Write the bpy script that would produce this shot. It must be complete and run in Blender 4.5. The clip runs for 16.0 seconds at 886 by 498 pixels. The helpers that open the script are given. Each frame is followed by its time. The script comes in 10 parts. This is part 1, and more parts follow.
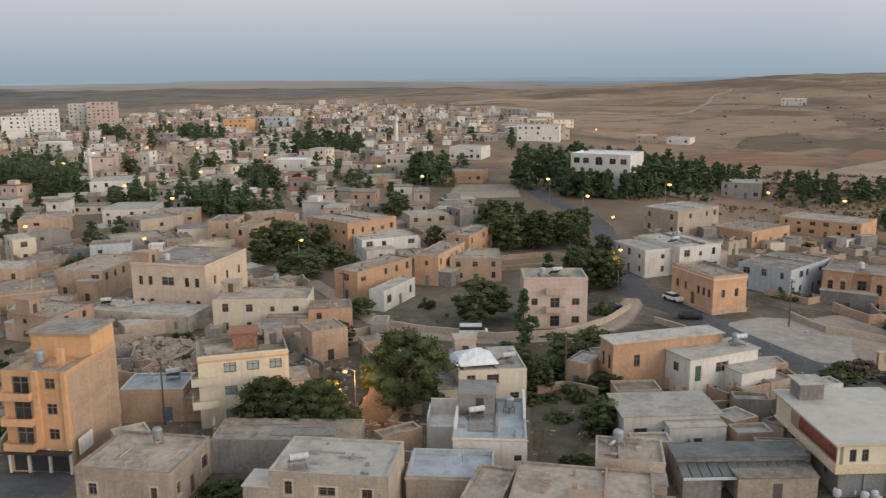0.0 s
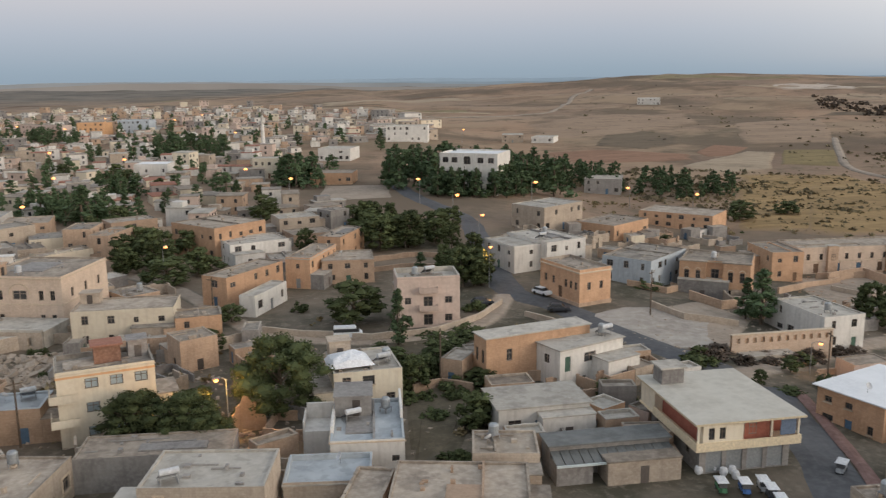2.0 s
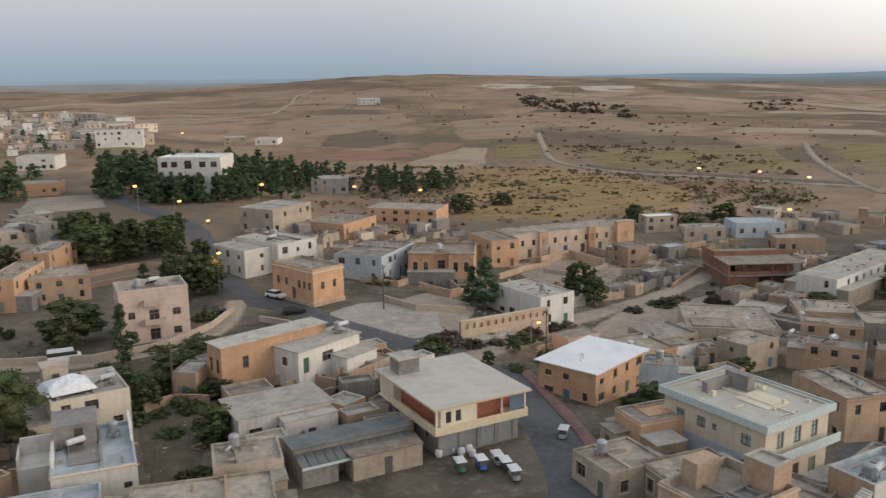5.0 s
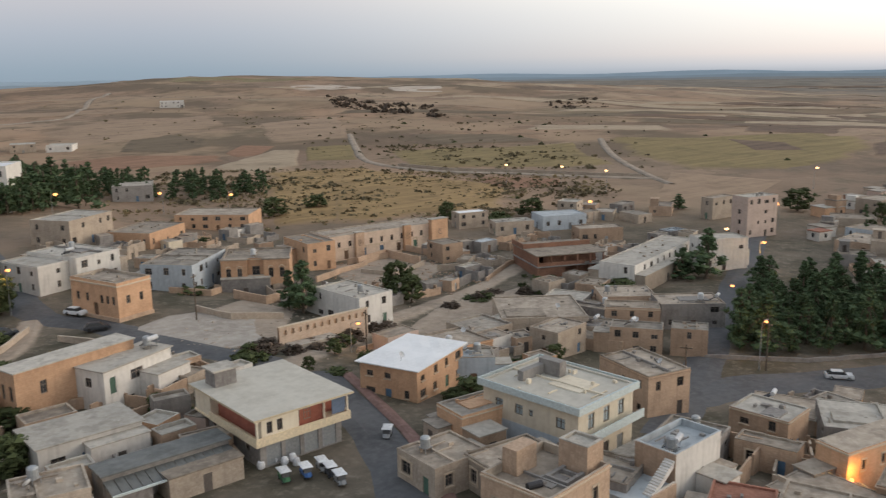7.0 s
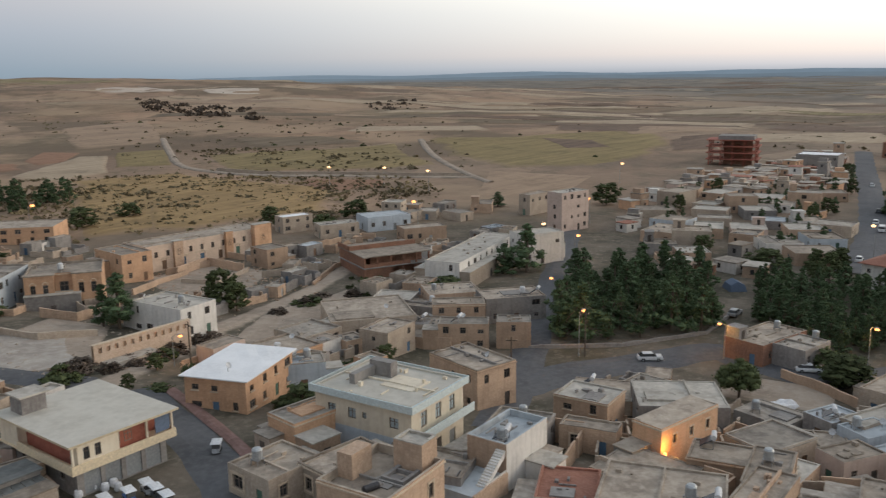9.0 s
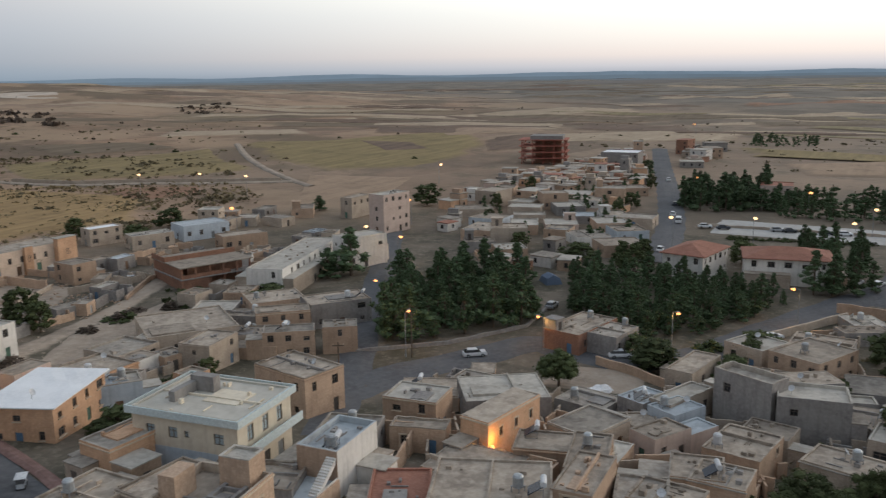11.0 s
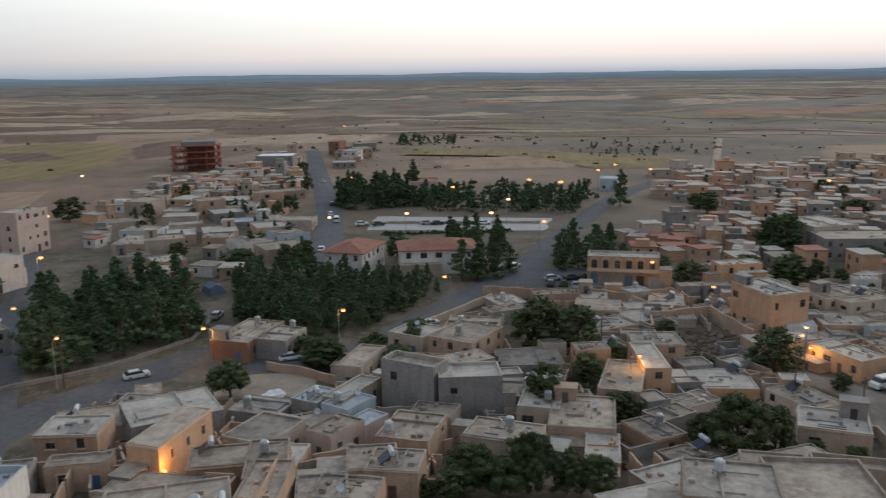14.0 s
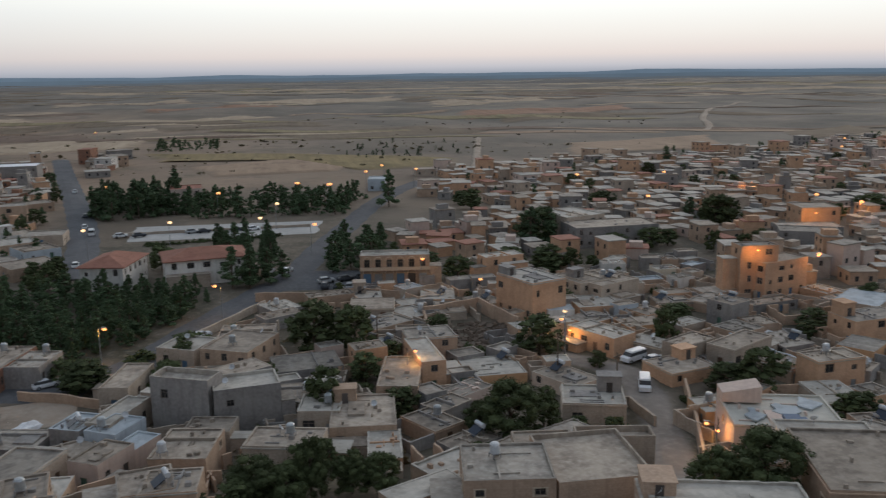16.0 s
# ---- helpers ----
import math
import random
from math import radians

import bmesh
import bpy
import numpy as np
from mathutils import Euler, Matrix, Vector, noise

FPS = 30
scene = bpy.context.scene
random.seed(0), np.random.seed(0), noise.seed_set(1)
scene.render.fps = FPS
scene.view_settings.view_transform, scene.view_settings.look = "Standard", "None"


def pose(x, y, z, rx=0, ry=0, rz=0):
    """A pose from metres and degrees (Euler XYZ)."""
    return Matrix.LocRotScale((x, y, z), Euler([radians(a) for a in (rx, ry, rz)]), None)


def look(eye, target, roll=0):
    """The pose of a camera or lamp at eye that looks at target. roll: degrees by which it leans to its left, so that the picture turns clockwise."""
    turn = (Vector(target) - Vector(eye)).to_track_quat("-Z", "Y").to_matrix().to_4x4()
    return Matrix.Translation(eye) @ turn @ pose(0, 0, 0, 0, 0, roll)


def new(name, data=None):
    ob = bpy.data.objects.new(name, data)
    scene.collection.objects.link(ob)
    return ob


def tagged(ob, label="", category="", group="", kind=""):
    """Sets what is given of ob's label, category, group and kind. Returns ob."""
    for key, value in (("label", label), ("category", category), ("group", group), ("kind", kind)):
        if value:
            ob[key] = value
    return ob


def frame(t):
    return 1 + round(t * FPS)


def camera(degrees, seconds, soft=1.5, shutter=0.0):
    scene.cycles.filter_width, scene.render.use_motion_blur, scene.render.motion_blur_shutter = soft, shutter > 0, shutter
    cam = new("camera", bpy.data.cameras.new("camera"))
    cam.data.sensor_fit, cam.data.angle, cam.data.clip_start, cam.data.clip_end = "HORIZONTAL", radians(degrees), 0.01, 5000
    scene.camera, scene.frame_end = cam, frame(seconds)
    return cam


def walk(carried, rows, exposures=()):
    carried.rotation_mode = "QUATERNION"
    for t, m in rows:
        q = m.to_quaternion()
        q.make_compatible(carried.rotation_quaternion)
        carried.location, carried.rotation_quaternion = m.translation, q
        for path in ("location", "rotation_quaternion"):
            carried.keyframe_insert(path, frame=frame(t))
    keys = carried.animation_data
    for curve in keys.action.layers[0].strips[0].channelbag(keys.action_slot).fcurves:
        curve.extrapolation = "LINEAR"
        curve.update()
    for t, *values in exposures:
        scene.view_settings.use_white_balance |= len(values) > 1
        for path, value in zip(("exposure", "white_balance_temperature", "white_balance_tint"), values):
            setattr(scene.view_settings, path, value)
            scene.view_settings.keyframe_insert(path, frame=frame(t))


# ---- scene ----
cam = camera(54.53, 16.0, soft=1.25, shutter=0.45)
# seconds, eye x y z in metres, then degrees: heading (clockwise), pitch, lean to the right
PATH = [
    (0.0, 0.00, 0.00, 45.00, 0.00, -11.43, 0.47),
    (0.5, 0.03, 0.00, 44.99, 1.94, -11.45, 0.49),
    (1.0, 0.04, 0.01, 44.96, 4.00, -11.45, 0.50),
    (1.5, 0.08, 0.07, 44.92, 6.23, -11.44, 0.52),
    (2.0, 0.14, 0.17, 44.86, 8.64, -11.44, 0.57),
    (2.5, 0.19, 0.25, 44.81, 11.23, -11.44, 0.61),
    (3.0, 0.23, 0.33, 44.77, 14.13, -11.45, 0.64),
    (3.5, 0.27, 0.41, 44.73, 17.31, -11.49, 0.69),
    (4.0, 0.31, 0.48, 44.66, 20.60, -11.50, 0.70),
    (6.5, 0.72, 1.01, 44.42, 35.81, -11.62, 0.77),
    (7.0, 0.95, 1.10, 44.41, 39.11, -11.64, 0.86),
    (7.5, 1.08, 1.17, 44.43, 42.43, -11.69, 0.90),
    (8.0, 1.10, 1.21, 44.47, 45.37, -11.72, 0.92),
    (8.5, 1.10, 1.30, 44.46, 48.06, -11.72, 0.90),
    (9.0, 1.14, 1.35, 44.40, 50.91, -11.70, 0.84),
    (11.5, 1.79, 1.47, 44.43, 66.13, -11.72, 0.82),
    (12.0, 1.85, 1.48, 44.45, 69.61, -11.75, 0.81),
    (12.5, 1.89, 1.51, 44.48, 73.22, -11.76, 0.79),
    (13.0, 1.95, 1.54, 44.49, 77.29, -11.79, 0.75),
    (13.5, 2.03, 1.48, 44.44, 81.44, -11.78, 0.77),
    (14.0, 2.06, 1.41, 44.38, 85.50, -11.76, 0.77),
    (14.5, 2.03, 1.37, 44.32, 89.46, -11.76, 0.81),
    (15.0, 2.05, 1.33, 44.28, 93.36, -11.76, 0.79),
    (15.5, 2.15, 1.29, 44.25, 97.16, -11.77, 0.82),
    (16.0, 2.29, 1.27, 44.22, 100.89, -11.79, 0.78),
]
walk(cam, [(t, pose(x, y, z, 0, 0, -yaw) @ pose(0, 0, 0, 90 + pitch) @ pose(0, 0, 0, 0, 0, -lean))
           for t, x, y, z, yaw, pitch, lean in PATH],
     exposures=[(0.0, -0.04, 6430, 7), (6.5, -0.04, 6500, 7), (9.0, -0.15, 6380, 6), (12.0, -0.31, 6120, 6), (14.5, -0.42, 6000, 6), (16.0, -0.60, 5960, 6)])

# ---- sky and sun: after sunset, the glow lies beyond the old town ----
GLOW = radians(125)  # heading of the sunset, clockwise from +y
world = bpy.data.worlds.new("dusk_sky")
scene.world = world
world.use_nodes = True
wt = world.node_tree
wt.nodes.clear()


def ramp_node(tree, stops, fac=None, mode="LINEAR"):
    n = tree.nodes.new("ShaderNodeValToRGB")
    n.color_ramp.interpolation = mode
    el = n.color_ramp.elements
    while len(el) > 1:
        el.remove(el[-1])
    el[0].position, el[0].color = stops[0][0], (*stops[0][1], 1)
    for p, c in stops[1:]:
        e = el.new(p)
        e.color = (*c, 1)
    if fac is not None:
        tree.links.new(fac, n.inputs[0])
    return n


coord = wt.nodes.new("ShaderNodeTexCoord")
sep = wt.nodes.new("ShaderNodeSeparateXYZ")
wt.links.new(coord.outputs["Generated"], sep.inputs[0])
height = wt.nodes.new("ShaderNodeMapRange")
wt.links.new(sep.outputs[2], height.inputs[0])
height.inputs[1].default_value, height.inputs[2].default_value = -0.02, 0.98
away = ramp_node(wt, [(0.0, (0.28, 0.35, 0.43)), (0.026, (0.33, 0.405, 0.49)), (0.065, (0.465, 0.505, 0.585)), (0.112, (0.64, 0.615, 0.655)),
                      (0.2, (0.52, 0.52, 0.56)), (0.45, (0.40, 0.43, 0.49)), (1.0, (0.68, 0.74, 0.85))], height.outputs[0])
glow = ramp_node(wt, [(0.0, (0.33, 0.40, 0.48)), (0.016, (0.58, 0.58, 0.63)), (0.022, (0.86, 0.80, 0.82)), (0.036, (1.30, 1.08, 0.96)), (0.056, (1.46, 1.29, 1.14)),
                      (0.0825, (1.60, 1.49, 1.34)), (0.12, (1.95, 1.84, 1.62)), (0.2, (1.9, 1.8, 1.68)), (0.45, (0.88, 0.88, 0.92)), (1.0, (0.70, 0.75, 0.85))], height.outputs[0])
dot = wt.nodes.new("ShaderNodeVectorMath")
dot.operation = "DOT_PRODUCT"
wt.links.new(coord.outputs["Generated"], dot.inputs[0])
dot.inputs[1].default_value = (math.sin(GLOW), math.cos(GLOW), 0)
turn = wt.nodes.new("ShaderNodeMapRange")
turn.interpolation_type = "SMOOTHSTEP"
wt.links.new(dot.outputs["Value"], turn.inputs[0])
turn.inputs[1].default_value, turn.inputs[2].default_value = -0.3, 1.0
skymix = wt.nodes.new("ShaderNodeMix")
skymix.data_type = "RGBA"
wt.links.new(turn.outputs[0], skymix.inputs[0])
wt.links.new(away.outputs[0], skymix.inputs[6])
wt.links.new(glow.outputs[0], skymix.inputs[7])
background = wt.nodes.new("ShaderNodeBackground")
wt.links.new(skymix.outputs[2], background.inputs[0])
background.inputs[1].default_value = 1.0
sky_out = wt.nodes.new("ShaderNodeOutputWorld")
wt.links.new(background.outputs[0], sky_out.inputs[0])

sun_data = bpy.data.lights.new("sun", "SUN")
sun_data.energy, sun_data.angle, sun_data.color = 1.6, radians(40), (1.0, 0.80, 0.64)
sun = new("sun", sun_data)
sun.matrix_world = look((0, 0, 300), (-300 * math.sin(GLOW), -300 * math.cos(GLOW), 300 - 300 * math.tan(radians(11))))

# ---- materials ----
def material(name, rough=0.85, metal=0.0):
    m = bpy.data.materials.new(name)
    m.use_nodes = True
    t = m.node_tree
    b = t.nodes["Principled BSDF"]
    b.inputs["Roughness"].default_value, b.inputs["Metallic"].default_value = rough, metal
    b.inputs["Specular IOR Level"].default_value = 0.25
    return m, t, b


def noise_fac(t, vec, scale, detail=4.0, rough=0.6):
    n = t.nodes.new("ShaderNodeTexNoise")
    n.inputs["Scale"].default_value, n.inputs["Detail"].default_value, n.inputs["Roughness"].default_value = scale, detail, rough
    t.links.new(vec, n.inputs["Vector"])
    return n.outputs["Fac"]


def blend(t, fac, a, b, mode="MIX"):
    n = t.nodes.new("ShaderNodeMix")
    n.data_type, n.blend_type = "RGBA", mode
    for value, slot in ((fac, 0), (a, 6), (b, 7)):
        if isinstance(value, (int, float)):
            n.inputs[slot].default_value = value
        elif isinstance(value, tuple):
            n.inputs[slot].default_value = (*value, 1)
        else:
            t.links.new(value, n.inputs[slot])
    return n.outputs[2]


def span(t, fac, lo, hi, a=0.0, b=1.0):
    n = t.nodes.new("ShaderNodeMapRange")
    t.links.new(fac, n.inputs[0])
    for i, v in enumerate((lo, hi, a, b)):
        n.inputs[i + 1].default_value = v
    return n.outputs[0]


def bump(t, b, fac, strength, distance):
    n = t.nodes.new("ShaderNodeBump")
    n.inputs["Strength"].default_value, n.inputs["Distance"].default_value = strength, distance
    t.links.new(fac, n.inputs["Height"])
    t.links.new(n.outputs[0], b.inputs["Normal"])


def shift(t, rnd, amount):
    """A value factor round 1 from the random number of the object."""
    return span(t, rnd, 0, 1, 1 - amount, 1 + amount)


def scaled(t, colour, value):
    n = t.nodes.new("ShaderNodeVectorMath")
    n.operation = "SCALE"
    t.links.new(colour, n.inputs[0])
    if isinstance(value, float):
        n.inputs["Scale"].default_value = value
    else:
        t.links.new(value, n.inputs["Scale"])
    return n.outputs[0]


def surface(name, base, dark, light, rough=0.9, grain=3.0, stain=0.35, courses=0.0, vary=0.12, streak=0.0, relief=0.03, blots=0.0):
    """Masonry, plaster or concrete: two scales of mottling, stains, and faint courses of blocks."""
    m, t, b = material(name, rough)
    c = t.nodes.new("ShaderNodeTexCoord").outputs["Object"]
    info = t.nodes.new("ShaderNodeObjectInfo")
    big = noise_fac(t, c, stain, 5)
    fine = noise_fac(t, c, grain, 6)
    col = blend(t, span(t, big, 0.38, 0.62), base, dark)
    col = blend(t, span(t, fine, 0.42, 0.72, 0.0, 0.7), col, light)
    height = fine
    if blots:
        # puddle marks, patched screed and cracks, different on every roof
        off = t.nodes.new("ShaderNodeVectorMath")
        off.operation = "MULTIPLY_ADD"
        t.links.new(info.outputs["Random"], off.inputs[0])
        off.inputs[1].default_value = (90, 70, 0)
        t.links.new(c, off.inputs[2])
        pool = noise_fac(t, off.outputs[0], 0.55, 5, 0.55)
        col = blend(t, span(t, pool, 0.52, 0.6, 0.0, blots), col, tuple(v * 0.6 for v in dark))
        col = blend(t, span(t, pool, 0.36, 0.30, 0.0, blots), col, tuple(min(0.8, v * 1.15) for v in light))
    if courses:
        s = t.nodes.new("ShaderNodeSeparateXYZ")
        t.links.new(c, s.inputs[0])
        add = t.nodes.new("ShaderNodeMath")
        t.links.new(s.outputs[0], add.inputs[0])
        t.links.new(s.outputs[1], add.inputs[1])
        v = t.nodes.new("ShaderNodeCombineXYZ")
        t.links.new(add.outputs[0], v.inputs[0])
        t.links.new(s.outputs[2], v.inputs[1])
        br = t.nodes.new("ShaderNodeTexBrick")
        t.links.new(v.outputs[0], br.inputs["Vector"])
        br.inputs["Scale"].default_value = 1.0
        br.inputs["Brick Width"].default_value, br.inputs["Row Height"].default_value = courses * 1.9, courses
        br.inputs["Mortar Size"].default_value = 0.02
        br.inputs["Color1"].default_value, br.inputs["Color2"].default_value, br.inputs["Mortar"].default_value = (1, 1, 1, 1), (0.74, 0.72, 0.70, 1), (0.62, 0.6, 0.58, 1)
        col = blend(t, 0.32, col, br.outputs["Color"], "MULTIPLY")
        height = br.outputs["Fac"]
    if streak:
        mp = t.nodes.new("ShaderNodeMapping")
        mp.inputs["Scale"].default_value = (1.6, 1.6, 0.18)
        t.links.new(c, mp.inputs[0])
        col = blend(t, span(t, noise_fac(t, mp.outputs[0], 1.0, 4), 0.5, 0.78, 0.0, streak), col, tuple(v * 0.55 for v in dark))
    col = scaled(t, col, shift(t, info.outputs["Random"], vary))
    t.links.new(col, b.inputs["Base Color"])
    bump(t, b, height, 0.5, relief)
    return m


WALLS = {
    "stone": surface("honey_limestone", (0.525, 0.375, 0.268), (0.40, 0.287, 0.206), (0.60, 0.452, 0.335), courses=0.28, streak=0.35, vary=0.16),
    "rose": surface("rosy_limestone", (0.66, 0.525, 0.415), (0.55, 0.43, 0.335), (0.73, 0.60, 0.49), courses=0.28, streak=0.25),
    "ochre": surface("ochre_limestone", (0.63, 0.395, 0.248), (0.495, 0.307, 0.19), (0.69, 0.466, 0.315), courses=0.28, streak=0.25),
    "pale": surface("pale_limestone", (0.496, 0.413, 0.331), (0.374, 0.309, 0.248), (0.574, 0.492, 0.400), courses=0.28, streak=0.35, vary=0.15),
    "cream": surface("cream_paint", (0.688, 0.614, 0.484), (0.605, 0.525, 0.409), (0.725, 0.660, 0.539), streak=0.3, grain=1.5),
    "white": surface("white_limewash", (0.688, 0.660, 0.614), (0.577, 0.553, 0.512), (0.744, 0.716, 0.679), streak=0.45, grain=1.5),
    "blue": surface("pale_blue_limewash", (0.484, 0.539, 0.586), (0.391, 0.437, 0.484), (0.558, 0.605, 0.642), streak=0.4, grain=1.5),
    "pink": surface("pink_plaster", (0.595, 0.470, 0.400), (0.502, 0.391, 0.330), (0.651, 0.530, 0.456), streak=0.3, grain=1.5),
    "orange": surface("orange_plaster", (0.62, 0.37, 0.20), (0.54, 0.315, 0.17), (0.67, 0.42, 0.24), streak=0.25, grain=1.5),
    "red": surface("brick_red_paint", (0.38, 0.14, 0.10), (0.30, 0.11, 0.08), (0.44, 0.18, 0.13), streak=0.3),
    "brick": surface("bare_brick", (0.33, 0.17, 0.11), (0.24, 0.13, 0.09), (0.42, 0.25, 0.18), courses=0.2, streak=0.3),
    "grey": surface("bare_concrete", (0.287, 0.270, 0.252), (0.209, 0.191, 0.183), (0.365, 0.348, 0.322), streak=0.4, grain=2.0),
}
ROOFS = {
    "earth": surface("weathered_roof_screed", (0.36, 0.305, 0.245), (0.235, 0.195, 0.157), (0.47, 0.405, 0.335), stain=0.25, grain=1.2, vary=0.24, blots=0.35),
    "grey": surface("grey_roof_screed", (0.355, 0.315, 0.265), (0.235, 0.205, 0.175), (0.46, 0.42, 0.365), stain=0.25, grain=1.2, vary=0.24, blots=0.35),
    "pale": surface("pale_roof_screed", (0.47, 0.435, 0.38), (0.36, 0.33, 0.285), (0.56, 0.52, 0.46), stain=0.25, grain=1.2, vary=0.12, blots=0.35),
    "blue": surface("bluish_roof_coating", (0.44, 0.475, 0.495), (0.345, 0.37, 0.39), (0.51, 0.545, 0.565), stain=0.3, grain=1.2, blots=0.35),
    "white": surface("white_sheet_roofing", (0.80, 0.81, 0.82), (0.70, 0.71, 0.72), (0.84, 0.85, 0.86), rough=0.5, stain=0.2, vary=0.03),
    "clean": surface("pale_clean_slab", (0.53, 0.50, 0.435), (0.46, 0.43, 0.37), (0.58, 0.55, 0.485), stain=0.2, grain=1.0, vary=0.03, blots=0.14),
    "dark": surface("dark_ribbed_sheet", (0.15, 0.155, 0.15), (0.10, 0.105, 0.10), (0.21, 0.215, 0.21), rough=0.6, stain=0.3, grain=1.0),
    "tile": surface("red_roof_tiles", (0.36, 0.17, 0.12), (0.28, 0.13, 0.09), (0.43, 0.23, 0.17), courses=0.35),
}


def plain(name, colour, rough=0.6, metal=0.0, vary=0.15, grain=4.0):
    m, t, b = material(name, rough, metal)
    c = t.nodes.new("ShaderNodeTexCoord").outputs["Object"]
    info = t.nodes.new("ShaderNodeObjectInfo")
    col = blend(t, span(t, noise_fac(t, c, grain, 3), 0.3, 0.7), tuple(v * 0.82 for v in colour), tuple(min(1, v * 1.12) for v in colour))
    t.links.new(scaled(t, col, shift(t, info.outputs["Random"], vary)), b.inputs["Base Color"])
    return m


def lit(name, colour, strength):
    m, t, b = material(name)
    b.inputs["Base Color"].default_value = (*colour, 1)
    b.inputs["Emission Color"].default_value, b.inputs["Emission Strength"].default_value = (*colour, 1), strength
    return m


M_GLASS = plain("dark_window_glass", (0.055, 0.056, 0.058), 0.12, vary=0.4)
M_FRAME = plain("brown_window_frame", (0.20, 0.165, 0.135), 0.6, vary=0.5)
M_DOOR = plain("dark_steel_door", (0.10, 0.085, 0.075), 0.5, vary=0.5)
M_TRIM = plain("dressed_stone_trim", (0.55, 0.45, 0.34), 0.85)
M_TANK = plain("galvanised_steel", (0.38, 0.40, 0.41), 0.45, 0.5)
M_WHITE = plain("white_plastic", (0.55, 0.56, 0.57), 0.5)
M_PANEL = plain("solar_collector_glass", (0.03, 0.04, 0.06), 0.15)
M_BARK = plain("bark", (0.13, 0.10, 0.075), 0.95)
M_STEEL = plain("painted_lamp_steel", (0.30, 0.30, 0.30), 0.5, 0.3)
M_TARP = plain("white_tarpaulin", (0.74, 0.75, 0.77), 0.6)
M_BLUETARP = plain("pale_blue_tarpaulin", (0.50, 0.57, 0.68), 0.6)
M_LAMP = lit("warm_lamp", (1.0, 0.40, 0.13), 2.7)
M_LAMPW = lit("white_lamp", (1.0, 0.60, 0.30), 2.6)
M_TYRE = plain("tyre_rubber", (0.02, 0.02, 0.02), 0.8)
M_DARKMETAL = plain("dark_metal", (0.06, 0.06, 0.065), 0.5, 0.4)


def leaf_material(name, lo, hi):
    m, t, b = material(name, 0.7)
    geo = t.nodes.new("ShaderNodeNewGeometry")
    info = t.nodes.new("ShaderNodeObjectInfo")
    col = blend(t, geo.outputs["Random Per Island"], lo, hi)
    t.links.new(scaled(t, col, shift(t, info.outputs["Random"], 0.25)), b.inputs["Base Color"])
    b.inputs["Specular IOR Level"].default_value = 0.08
    return m


M_PINE = leaf_material("pine_needles", (0.066, 0.098, 0.050), (0.100, 0.140, 0.072))
M_LEAF = leaf_material("broad_leaves", (0.052, 0.065, 0.029), (0.087, 0.104, 0.046))
M_DRYGREEN = leaf_material("dusty_scrub", (0.14, 0.12, 0.075), (0.21, 0.175, 0.11))
M_BRUSH = leaf_material("dead_brush", (0.06, 0.048, 0.038), (0.13, 0.10, 0.078))
M_RUBBLE = plain("dark_burnt_rubble", (0.17, 0.13, 0.10), 0.95, vary=0.2)
M_DRY = leaf_material("dry_scrub", (0.16, 0.13, 0.075), (0.30, 0.24, 0.14))


def town_colour(t, c):
    """Trodden earth, weeds and rubbish between the houses."""
    col = blend(t, span(t, noise_fac(t, c, 0.09, 6, 0.7), 0.38, 0.62), (0.17, 0.14, 0.108), (0.075, 0.069, 0.048))
    return blend(t, span(t, noise_fac(t, c, 0.6, 6, 0.7), 0.52, 0.76, 0.0, 0.65), col, (0.33, 0.28, 0.225))


